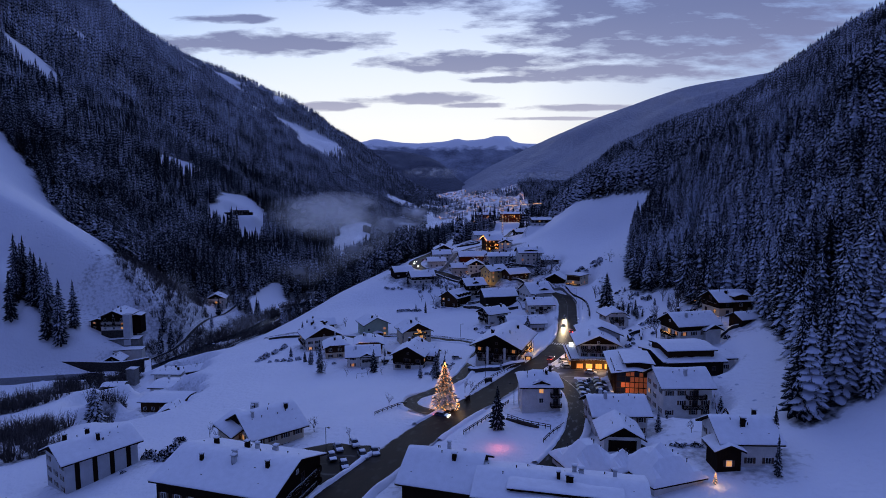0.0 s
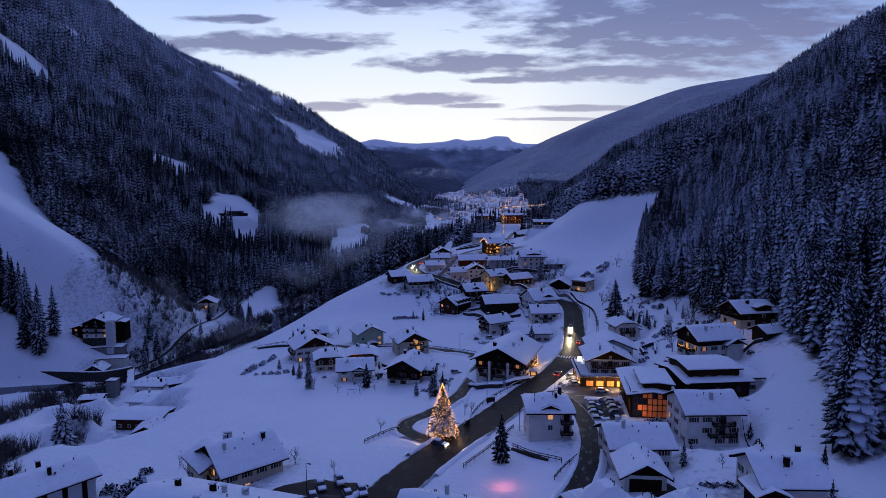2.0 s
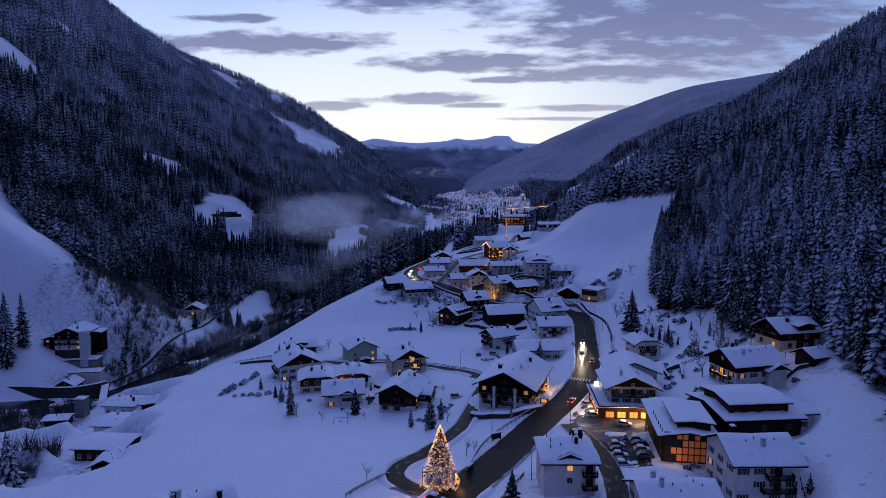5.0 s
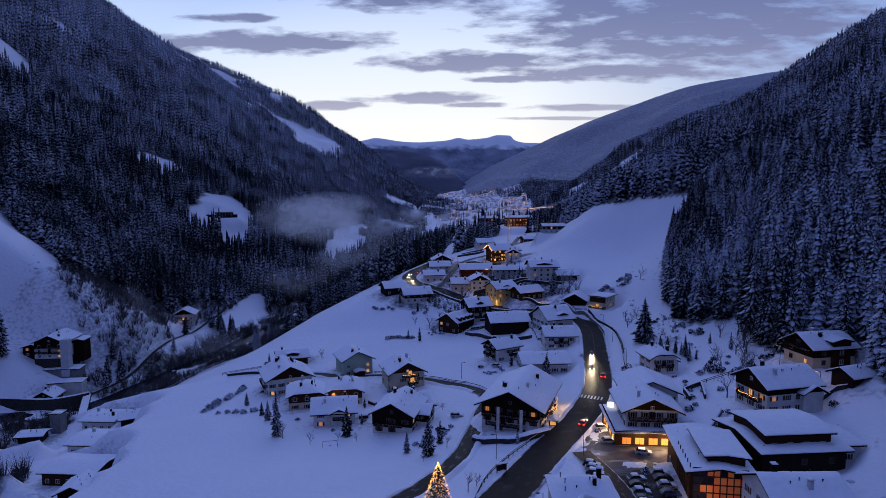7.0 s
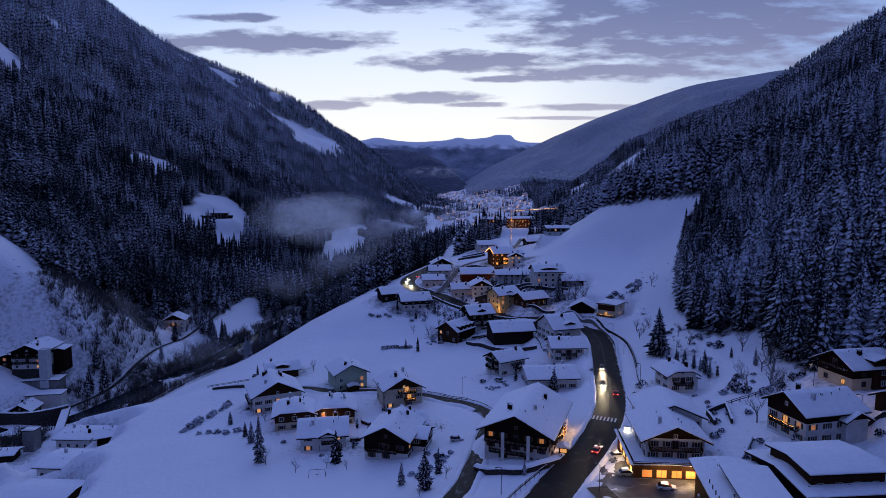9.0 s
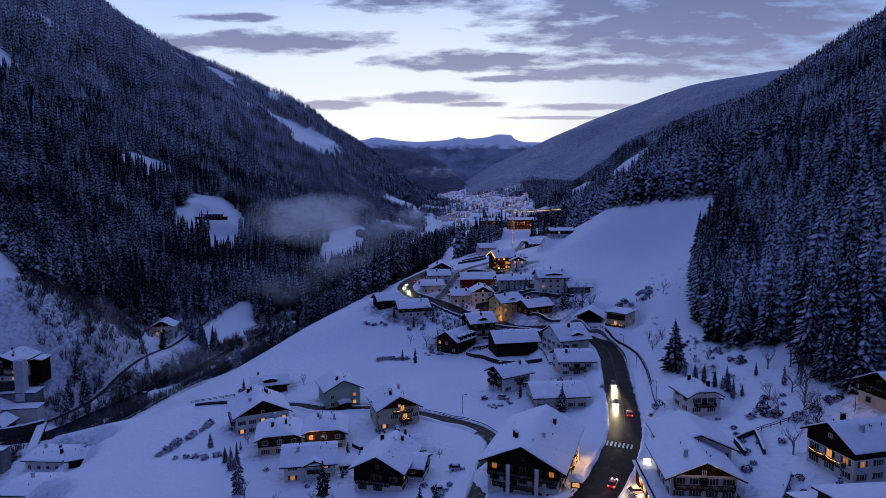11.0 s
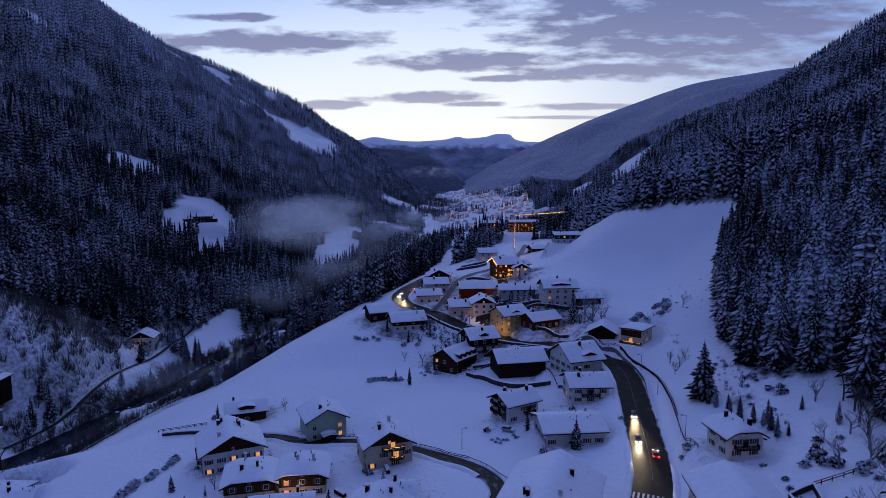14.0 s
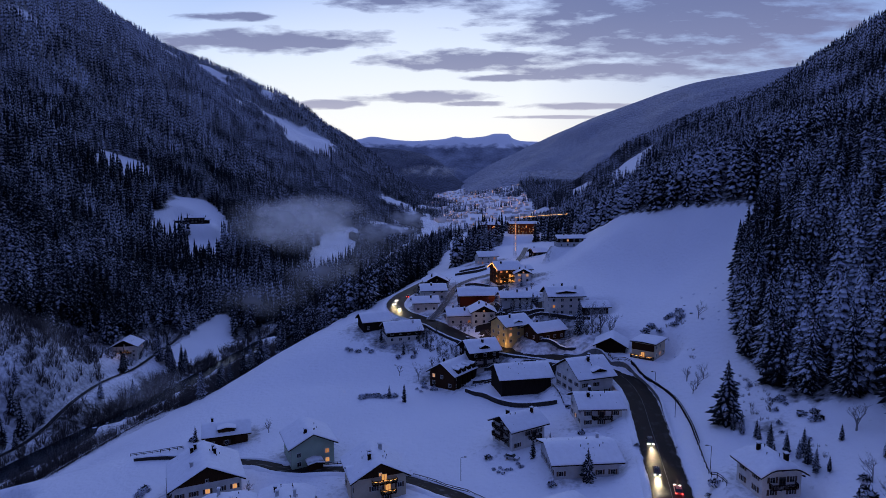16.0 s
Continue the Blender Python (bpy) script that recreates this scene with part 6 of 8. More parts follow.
BARE = [bare_arrays(s).mesh("branches", TWIG) for s in (1, 2, 3)]
for k, (bx, by, bt) in enumerate([(-11.7, 378.9, 9), (59.6, 388.5, 16), (66.1, 385.3, 15), (62.7, 387.1, 15), (94.5, 368.1, 9), (76.8, 375.2, 4), (77.6, 231, 10), (84, 250, 11), (58, 146, 5), (-19, 179, 5), (4, 192, 6), (6, 195, 5), (-34, 240, 5), (-42, 238, 6), (-52, 244, 9), (-28, 238, 4),
                                  (88, 262, 8), (-7, 214, 4), (-1, 224, 5), (-68, 166, 6), (9.4, 396.5, 8), (18.3, 406.7, 8), (-3.7, 398.8, 6), (14, 129, 4), (-26, 150, 4)]):
    t_ = thing("bare_tree", pose(bx, by, height(bx, by), 0, 0, k * 77), "leafless frosted tree in the snow", "tree", "bare trees")
    part("crown", BARE[k % 3], None, t_).matrix_basis = Matrix.Diagonal((bt, bt, bt, 1))


def twig_arrays(seed, n=24):
    """A leafless shrub of height 1: many thin upright twigs, each with side twigs."""
    rr = np.random.RandomState(seed)
    v, f = [], []
    for k in range(n):
        a, up_ = rr.rand() * math.tau, 0.45 + 0.55 * rr.rand()
        r = 0.42 * rr.rand() ** 0.5
        b0 = np.array([0.10 * math.cos(a), 0.10 * math.sin(a), 0])
        tip = np.array([r * math.cos(a), r * math.sin(a), up_])
        b1 = rr.rand() * math.tau
        side = np.array([math.cos(b1), math.sin(b1), 0]) * 0.016
        i = len(v)
        v += [b0 - side, b0 + side, tip]
        f.append((i, i + 1, i + 2))
        for q in range(3):
            c = b0 + (tip - b0) * (0.35 + 0.2 * q)
            e = c + np.array([rr.randn() * 0.12, rr.randn() * 0.12, 0.12 + 0.1 * rr.rand()])
            j = len(v)
            v += [c, c + side * 0.9, e]
            f.append((j, j + 1, j + 2))
    return np.array(v), np.array(f)


TWIGS = [twig_arrays(s) for s in range(4)]


def scrub_band(name, x, y, low, high, label, mat):
    print(name, len(x))
    tall = low + (high - low) * rng.rand(len(x))
    v, f, t = plant(x, y, tall, TWIGS, rng)
    return tagged(new(name, triangles(name, v, f, mat, t)), label, "bushes", kind="stuff")


DARK_TWIG = material("dark_twigs", (0.030, 0.022, 0.020), 0.9, 0, 0.3, 3.0, 0.1, second=(0.15, 0.14, 0.15), amount=0.85)
sx_, sy_ = scatter(-270, -60, 160, 900, 2.8, rng)
dense = thicket(sx_, sy_)
road_gap = np.abs(sx_ - np.interp(sy_, [q[1] for q in RIVER_ROAD], [q[0] for q in RIVER_ROAD])) > 3.2
pick = (rng.rand(sx_.size) < dense * np.where(sy_ > 560, 0.5, 1.0)) & (road_gap | (sy_ < 350)) & ~wood_cover(sx_, sy_)
scrub_band("river_scrub", sx_[pick], sy_[pick], 3.5, 8.5, "dark leafless scrub along the river banks", DARK_TWIG)
sx_, sy_ = scatter(-260, -150, 370, 560, 2.1, rng)
pick = (~wood_cover(sx_, sy_)) & (sx_ < curve_x(LEFT_FOOT, sy_) + 8) & (sy_ > 393 + (-188 - sx_) * 0.4) & (sx_ > -234) & (ripple(sx_, sy_, 18, 74) > -0.6)
pick &= ~in_ellipse(sx_, sy_, -187, 478, 16, 14)
scrub_band("frosted_scrub", sx_[pick], sy_[pick], 1.2, 3.4, "frosted bushes below the forest", TWIG)

sx_, sy_ = scatter(-22, 66, 365, 436, 1.7, rng)
beds = in_ellipse(sx_, sy_, -5, 403, 5, 14, 40) | in_ellipse(sx_, sy_, -13, 417, 4, 9, 40) | in_ellipse(sx_, sy_, 46, 408, 12, 4, -30) | in_ellipse(sx_, sy_, 34, 421, 8, 4, -20) | in_ellipse(sx_, sy_, 58, 392, 7, 5, -20) | in_ellipse(sx_, sy_, 8, 421, 5, 4)
away = np.min(np.hypot(sx_[:, None] - TRACKS[0][0][None, :, 0], sy_[:, None] - TRACKS[0][0][None, :, 1]), axis=1) > 5.2
scrub_band("garden_scrub", sx_[beds & away], sy_[beds & away], 1.2, 3.2, "dark snow-dusted shrubs between road and houses", DARK_TWIG)

sx_, sy_ = scatter(72, 140, 225, 425, 2.3, rng)
pick = (~wood_cover(sx_, sy_)) & (sx_ > 84 - 0.05 * (sy_ - 300)) & (ripple(sx_, sy_, 14, 75) + 0.4 * ripple(sx_, sy_, 5, 77) > 0.42) & (sx_ < 122) & (sy_ < 372 - 0.4 * (sx_ - 90))
scrub_band("slope_scrub", sx_[pick], sy_[pick], 0.7, 2.3, "dark frosted shrubs on the slope below the forest", DARK_TWIG)


def bush(x, y, r, seed, label="small garden bush covered with snow", group="garden bushes", leaf=None):
    """A rounded bush of many small leaf clumps under a cap of snow."""
    rr = np.random.RandomState(seed)
    t = thing("bush", pose(x, y, height(x, y), 0, 0, seed * 31), label, "bush", group)
    n = 130
    d = rr.randn(n, 3)
    d /= np.linalg.norm(d, axis=1)[:, None]
    d[:, 2] = np.abs(d[:, 2])
    c = d * r * (0.7 + 0.4 * rr.rand(n, 1)) * [1, 1, 0.95]
    a, b = rr.randn(n, 3) * r * 0.24, rr.randn(n, 3) * r * 0.24
    v = np.concatenate([c, c + a, c + b, c - a * 0.6 + d * r * 0.1])
    k = np.arange(n)
    f = np.concatenate([np.column_stack([k, k + n, k + 2 * n]), np.column_stack([k, k + 2 * n, k + 3 * n])])
    part("foliage", triangles("foliage", v, f, leaf or BUSH_LEAF, np.full(len(v), 0.9)), None, t)
    part("stem", Shape().rod((0, 0, -0.4), (0, 0, r * 0.7), 0.08, 0.04, 5), BARK, t)


BUSH_LEAF = needles("snowy_bush_leaves", -0.06, 0.4)
brng = random.Random(9)
BUSHES = []
DARK_BUSHES = []
for k in range(12):
    DARK_BUSHES.append((-76 + brng.uniform(-5, 4), 158 + brng.uniform(-7, 9), brng.uniform(0.9, 1.9)))
for k in range(11):
    DARK_BUSHES.append((51 + 1.0 * k, 139.6 - 0.25 * k + brng.uniform(-0.4, 0.4), brng.uniform(0.5, 0.9)))
for k in range(9):
    DARK_BUSHES.append((88 + brng.uniform(-6, 10), 254 + brng.uniform(-8, 12), brng.uniform(0.7, 1.6)))
for k in range(11):
    DARK_BUSHES.append((93 + brng.uniform(-7, 7), 304 + brng.uniform(-14, 24), brng.uniform(0.6, 1.3)))
for k in range(14):
    DARK_BUSHES.append((71 + brng.uniform(-3, 3), 228 + brng.uniform(-14, 24), brng.uniform(0.5, 1.0)))
for k in range(9):
    BUSHES.append((-92 + 2.2 * brng.random() + k * 0.8, 279 + k * 3.1, brng.uniform(0.9, 1.7)))
for k in range(5):
    BUSHES.append((-84 + k * 3.4, 274 + brng.uniform(-2, 2), brng.uniform(0.8, 1.4)))
for k in range(9):
    BUSHES.append((-32 + k * 1.5, 364 + brng.uniform(-1, 1), brng.uniform(0.9, 1.6)))
for k in range(12):
    BUSHES.append((-9 + 0.9 * k + brng.uniform(-1, 1), 229 + 1.2 * k + brng.uniform(-2, 2), brng.uniform(0.7, 1.3)))
for k in range(14):
    BUSHES.append((-8 + brng.uniform(-5, 8), 372 + brng.uniform(-5, 5), brng.uniform(0.5, 1.0)))
for k in range(12):
    BUSHES.append((13 + brng.uniform(0, 9), 302 + brng.uniform(-1, 1) - k * 0.3, brng.uniform(0.4, 0.7)))
for k in range(16):
    BUSHES.append((83 + brng.uniform(-6, 12), 376 + brng.uniform(-4, 5), brng.uniform(0.8, 1.7)))
for k in range(10):
    BUSHES.append((82 + brng.uniform(-8, 8), 247 + brng.uniform(-10, 10), brng.uniform(0.7, 1.4)))
for k in range(12):
    BUSHES.append((93 + brng.uniform(-8, 6), 300 + brng.uniform(-16, 20), brng.uniform(0.6, 1.3)))
for k in range(14):
    BUSHES.append((-37 + brng.uniform(-8, 24), 402 + brng.uniform(-7, 4), brng.uniform(0.6, 1.3)))
for k, (bx, by, br) in enumerate(BUSHES):
    bush(bx, by, br, k)
DARK_LEAF = needles("dark_bush_leaves", -0.36, 0.3)
for k, (bx, by, br) in enumerate(DARK_BUSHES):
    bush(bx, by, br, 400 + k, "dark bush under a dusting of snow", "dark bushes", DARK_LEAF)


# ---- fences, walls, lamps ----
def bent_rail(points, half, tall):
    """One rail of rectangular section through the points."""
    p = np.array(points)
    d = np.gradient(p[:, :2], axis=0)
    d /= np.linalg.norm(d, axis=1)[:, None] + 1e-9
    s = Shape()
    for q, e, c in zip(p, d, range(len(p))):
        s.v += [(q[0] + e[1] * half * a, q[1] - e[0] * half * a, q[2] + tall * b) for a, b in ((-1, -1), (1, -1), (1, 1), (-1, 1))]
    for k in range(len(p) - 1):
        s.f += [(4 * k + c, 4 * k + (c + 1) % 4, 4 * k + 4 + (c + 1) % 4, 4 * k + 4 + c) for c in range(4)]
    n = 4 * len(p) - 4
    s.f += [(3, 2, 1, 0), (n, n + 1, n + 2, n + 3)]
    return s


def fence(name, line, label, tall=1.1, gap=2.4, mat=TIMBER, rails=2, category="fence", snow=True):
    """Posts and rails along a line of x, y; each post a part of its own."""
    p = smooth_line(line, gap)
    z = height(p[:, 0], p[:, 1])
    f = thing(name, pose(p[0, 0], p[0, 1], z[0]), label, category)
    o = Vector((p[0, 0], p[0, 1], z[0]))
    post = Shape().box(-0.07, 0.07, -0.07, 0.07, -0.6, tall + 0.08).mesh("post", mat)
    for k in range(len(p)):
        part("post", post, None, f, at=pose(p[k, 0] - o.x, p[k, 1] - o.y, z[k] - o.z))
    for r_ in range(rails):
        h_ = tall * (1 - 0.45 * r_)
        part("rail", bent_rail([(p[k, 0] - o.x, p[k, 1] - o.y, z[k] - o.z + h_) for k in range(len(p))], 0.06, 0.08), mat, f)
    if snow:
        part("snow_strip", bent_rail([(p[k, 0] - o.x, p[k, 1] - o.y, z[k] - o.z + tall + 0.12) for k in range(len(p))], 0.05, 0.035), ROOF_SNOW, f)
    return f


fence("fence", [(3.6, 181), (7, 194), (11, 204), (20, 219), (28.5, 231)], "dark timber fence along the pavement", 1.1)
fence("fence", [(-9, 302.5), (0, 295), (9, 286.5), (15.5, 275)], "dark railing along the upper lane", 1.1)
fence("fence", [(-45, 314.5), (-32, 312.5), (-21, 310), (-10, 303)], "dark railing along the upper lane", 1.1)
fence("fence", [(-150, 342), (-149, 356), (-146, 380), (-142.6, 413.7), (-137.1, 444.3), (-130.5, 463.5)], "weathered rail fence along the river path", 1.3, 3.0, OLDWOOD)
fence("fence", [(15, 163), (18.7, 158), (22.3, 155.2), (25, 153)], "dark timber fence below the white house", 1.2, 1.6)
fence("fence", [(29, 156), (26.6, 152.5), (24, 148.5), (22, 145)], "dark timber fence along the lane", 1.1, 1.6)
fence("fence", [(2.8, 152.4), (9, 163.1), (16.8, 179.5)], "dark timber rail beside the main road", 1.1, 1.8)
fence("fence", [(-105, 334), (-96, 331), (-86, 331)], "low fence at the meadow's edge", 1.0)
fence("fence", [(-22, 169), (-18, 177), (-14, 182)], "short dark rail fence in the snow", 1.0, 2.0)
fence("fence", [(-1.9, 370.2), (5.9, 368.9), (15.8, 367.6), (25.7, 363.8), (35.7, 359.9), (38, 350), (39, 338)], "dark fence along the garden path", 1.0, 2.4)
fence("fence", [(61, 367.5), (66.5, 357), (70.3, 346), (71.8, 330), (69.8, 312), (67, 298), (63.5, 281), (63, 272)], "dark fence along the footpath above the bend", 1.2, 2.6)
fence("fence", [(76, 175), (73, 165), (70, 153)], "dark boarded fence on the slope", 1.2, 2.0)
fence("fence", [(76.5, 246), (84.8, 246.5), (90, 248.5), (95, 252)], "dark garden fence in deep snow", 1.2, 2.0)
fence("fence", [(-60, 312.5), (-70, 315), (-80, 314)], "dark railing beside the lane", 1.0)


def wall_along(name, line, tall, thick, mat, label, cap=0.3, drop=1.0, step=2.0, level=None):
    """A wall along a line of x, y with snow on its top; tall may be a list along the line."""
    p = smooth_line(line, step)
    z = height(p[:, 0], p[:, 1]) if level is None else np.full(len(p), float(level))
    n = len(p)
    hh = np.interp(np.linspace(0, 1, n), np.linspace(0, 1, len(tall)), tall)
    d = np.gradient(p, axis=0)
    d /= np.linalg.norm(d, axis=1)[:, None]
    nr = np.column_stack([d[:, 1], -d[:, 0]]) * thick / 2
    o = np.array([p[0, 0], p[0, 1], z[0]])
    w = thing(name, pose(*o), label, "wall")

    def strip(half, z0, z1, grow=0.0):
        s = Shape()
        a = [(p[k, 0] + nr[k, 0] * q * half - o[0], p[k, 1] + nr[k, 1] * q * half - o[1], zz[k] - o[2]) for q, zz in ((-1, z0), (1, z0), (1 - grow, z1), (-1 + grow, z1)) for k in range(n)]
        s.v = a
        for k in range(n - 1):
            for c in range(4):
                e = (c + 1) % 4
                s.f.append((c * n + k, e * n + k, e * n + k + 1, c * n + k + 1))
        s.f += [(0, 3 * n, 2 * n, n), (n - 1, 2 * n - 1, 3 * n - 1, 4 * n - 1)]
        return s
    part("stonework", strip(1.0, z - drop, z + hh), mat, w)
    if cap:
        part("snow_cap", strip(1.25, z + hh + 0.005, z + hh + cap, 0.35), ROOF_SNOW, w, smooth=False)
    return w


wall_along("retaining_wall", [(62.4, 300.5), (65.6, 318), (68.4, 333), (67.3, 350), (62.4, 361.5), (57.3, 370.5), (46.5, 380)], [0.4, 1.0, 1.5, 1.7, 1.7, 1.3], 0.5, CONCRETE, "curved concrete retaining wall outside the road bend", 0.35)
wall_along("garden_wall", [(66.8, 357), (70.6, 346), (72.1, 330), (70.1, 312), (67.3, 298)], [0.7, 0.8, 0.8], 0.5, STONE, "dark wall of the footpath above the bend", 0.0)
wall_along("garden_wall", [(14.6, 162), (18.4, 157.4), (22.2, 154.5)], [0.5, 0.9, 0.5], 0.5, STONE, "dark wall under the fence", 0.0)
wall_along("river_wall", [(-285, 345), (-250, 349), (-226, 350), (-200, 348.5), (-190, 352), (-183, 359)], [4.6, 4.6, 4.6], 0.8, STONE, "long stone wall above the river", 0.4, 3, level=-41)
for line_ in ([(70.6, 244.3), (76.2, 245.7)], [(76.2, 245.5), (74.6, 240), (72.9, 234.3)], [(70.5, 244), (69.9, 240), (69.2, 235.8)]):
    wall_along("garden_wall", line_, [1.3, 1.5, 1.3], 0.5, STONE, "dark garden wall round a terrace below the slope", 0.12)
wall_along("garden_wall", [(93.5, 219.5), (98, 220.5), (102.5, 218.5)], [1.1, 1.3, 1.1], 0.5, STONE, "dark garden wall beside the chalet", 0.15)
wall_along("hedge_wall", [(6.5, 230), (12, 226), (20, 223.5), (27, 228)], [1.5, 1.5, 1.5], 1.6, STONE, "dark clipped hedge wall topped with snow", 0.4)
wall_along("garden_wall", [(52, 203), (58, 207), (64, 212), (72, 222)], [1.0, 1.2, 1.6], 0.5, CONCRETE, "sloping concrete ramp wall topped with snow", 0.35)
wall_along("garden_wall", [(-75, 322), (-90, 325), (-100, 327)], [1.0, 1.2, 1.0], 0.8, STONE, "dark dry-stone garden wall", 0.35)
wall_along("garden_wall", [(6.9, 364.5), (12, 356.4), (18, 347), (26.6, 341.5), (37, 340)], [1.4, 1.7, 1.5], 0.7, STONE, "dark stone wall curving below the barn", 0.25)
wall_along("garden_wall", [(9.8, 371.5), (19.7, 368.9), (29.6, 365.3), (38.6, 363)], [1.2, 1.4, 1.2], 0.6, STONE, "stone wall below the barn", 0.35)
wall_along("garden_wall", [(-60, 168), (-66, 180), (-72, 178)], [0.8, 0.8, 0.8], 0.6, STONE, "low stone wall in the meadow", 0.35)


def street_lamp(x, y, tall=6.5, lit=False, turn=0, watts=110):
    t = thing("street_lamp", pose(x, y, height(x, y), 0, 0, turn), "slim dark street lamp beside the road" if not lit else "lit street lamp beside the road", "street lamp", "street lamps")
    part("pole", Shape().rod((0, 0, -0.6), (0, 0, tall), 0.09, 0.06, 7), IRON, t)
    part("arm", Shape().rod((0, 0, tall - 0.05), (1.1, 0, tall + 0.15), 0.05, 0.04, 5), IRON, t)
    head = Shape().box(0.8, 1.5, -0.16, 0.16, tall + 0.08, tall + 0.22)
    part("lamp_head", head, IRON, t)
    part("lamp_glass", Shape().box(0.86, 1.44, -0.12, 0.12, tall + 0.02, tall + 0.075), FAIRY if lit else FRAME_W, t)
    if lit:
        c, s = math.cos(radians(turn)), math.sin(radians(turn))
        lamp_light(x + 1.15 * c, y + 1.15 * s, height(x, y) + tall - 0.4, watts, WARM, 0.15)


for lx_, ly_, ll_, lt_ in ((33, 209.5, False, 120), (11.6, 212, False, 200), (4, 297.5, False, 0), (-5.8, 169.5, False, 20), (68.3, 318, False, 180), (64.5, 284, False, 180), (18, 176, False, 200), (69.6, 340, False, 180), (-30, 141, False, -40),
                           (-42.5, 272, True, 0), (20.5, 395, True, 60), (9.5, 414, True, 60), (-1.9, 370.5, True, 0), (25.5, 463.5, True, 90), (2.5, 436.5, True, 100), (3.8, 480, True, 180), (57, 559.6, True, 120), (47.5, 385, True, 150), (96, 239, True, 180), (98.5, 223.5, True, 180), (-184.5, 358, True, 0)):
    street_lamp(lx_, ly_, 5.5 if ll_ else 6.5, ll_, lt_)


# ---- vehicles ----
def car_shapes(long=4.2, wide=1.76, tall=1.46):
    """Body, glass, roof and one wheel of a small car; it faces -y."""
    h = long / 2

    def shell(profile, half):
        s = Shape()
        n = len(profile)
        s.v = [(-half(z) if q else half(z), y, z) for q in (0, 1) for y, z in profile]
        s.f = [tuple(range(n)), tuple(range(2 * n - 1, n - 1, -1))]
        s.f += [(k, n + k, n + (k + 1) % n, (k + 1) % n) for k in range(n)]
        return s
    body = shell([(-h, 0.32), (-h - 0.02, 0.58), (-h + 0.15, 0.72), (-h + 1.05, 0.86), (h - 0.55, 0.92), (h - 0.05, 0.86), (h, 0.5), (h - 0.06, 0.30), (h - 0.45, 0.26), (h - 0.6, 0.52), (h - 0.95, 0.58), (h - 1.25, 0.5), (h - 1.35, 0.24),
                  (-h + 1.4, 0.24), (-h + 1.3, 0.5), (-h + 1.0, 0.58), (-h + 0.65, 0.52), (-h + 0.5, 0.26)][::-1], lambda z: wide / 2 * (1.0 if z < 0.75 else 0.95))
    glass = shell([(-h + 1.0, 0.84), (-h + 1.75, tall - 0.06), (h - 0.85, tall - 0.04), (h - 0.2, 0.90)][::-1], lambda z: wide / 2 * (0.93 if z < 1.0 else 0.74))
    roof = shell([(-h + 1.72, tall - 0.06), (-h + 2.1, tall), (h - 1.1, tall), (h - 0.82, tall - 0.05)][::-1], lambda z: wide / 2 * 0.76)
    snow = shell([(-h + 1.72, tall), (-h + 2.0, tall + 0.16), (h - 1.1, tall + 0.18), (h - 0.8, tall)][::-1], lambda z: wide / 2 * (0.74 if z > tall + 0.05 else 0.8))
    bonnet = shell([(-h + 0.05, 0.72), (-h + 0.3, 0.88), (-h + 1.1, 0.98), (-h + 1.2, 0.86)][::-1], lambda z: wide / 2 * 0.9)
    wheel, rim = Shape(), Shape()
    wheel.rod((-0.1, 0, 0), (0.1, 0, 0), 0.32, 0.32, 14)
    rim.rod((-0.115, 0, 0), (0.115, 0, 0), 0.18, 0.18, 10)
    return body, glass, roof, snow, bonnet, wheel, rim


CAR = car_shapes()
CAR_GLASS = CAR[1].mesh("car_glass", GLASS)
CAR_SNOW, CAR_BONNET = CAR[3].mesh("roof_snow", ROOF_SNOW, True), CAR[4].mesh("bonnet_snow", ROOF_SNOW)
CAR_WHEEL, CAR_RIM = CAR[5].mesh("wheel", TYRE), CAR[6].mesh("rim", STEEL)
PAINTS = {"white": material("white_car_paint", (0.62, 0.62, 0.62), 0.3, 0, 0.04, 1, 0), "silver": material("silver_car_paint", (0.34, 0.35, 0.37), 0.3, 0.5, 0.05, 1, 0),
          "black": material("black_car_paint", (0.015, 0.015, 0.017), 0.25, 0, 0.1, 1, 0), "blue": material("blue_car_paint", (0.03, 0.05, 0.12), 0.3, 0.2, 0.1, 1, 0), "red": material("red_car_paint", (0.25, 0.02, 0.02), 0.3, 0, 0.1, 1, 0)}
CAR_MESH = {k: (CAR[0].mesh("body_" + k, p), CAR[2].mesh("roof_" + k, p)) for k, p in PAINTS.items()}
LENS_H, LENS_T = Shape().box(-0.17, 0.17, -0.05, 0.05, -0.09, 0.09), Shape().box(-0.13, 0.13, -0.04, 0.04, -0.09, 0.09)
LENS = {"on": LENS_H.mesh("headlight_on", HEAD), "off": LENS_H.mesh("headlight", STEEL), "ton": LENS_T.mesh("tail_light_on", TAIL), "toff": LENS_T.mesh("tail_light", PAINTS["red"])}


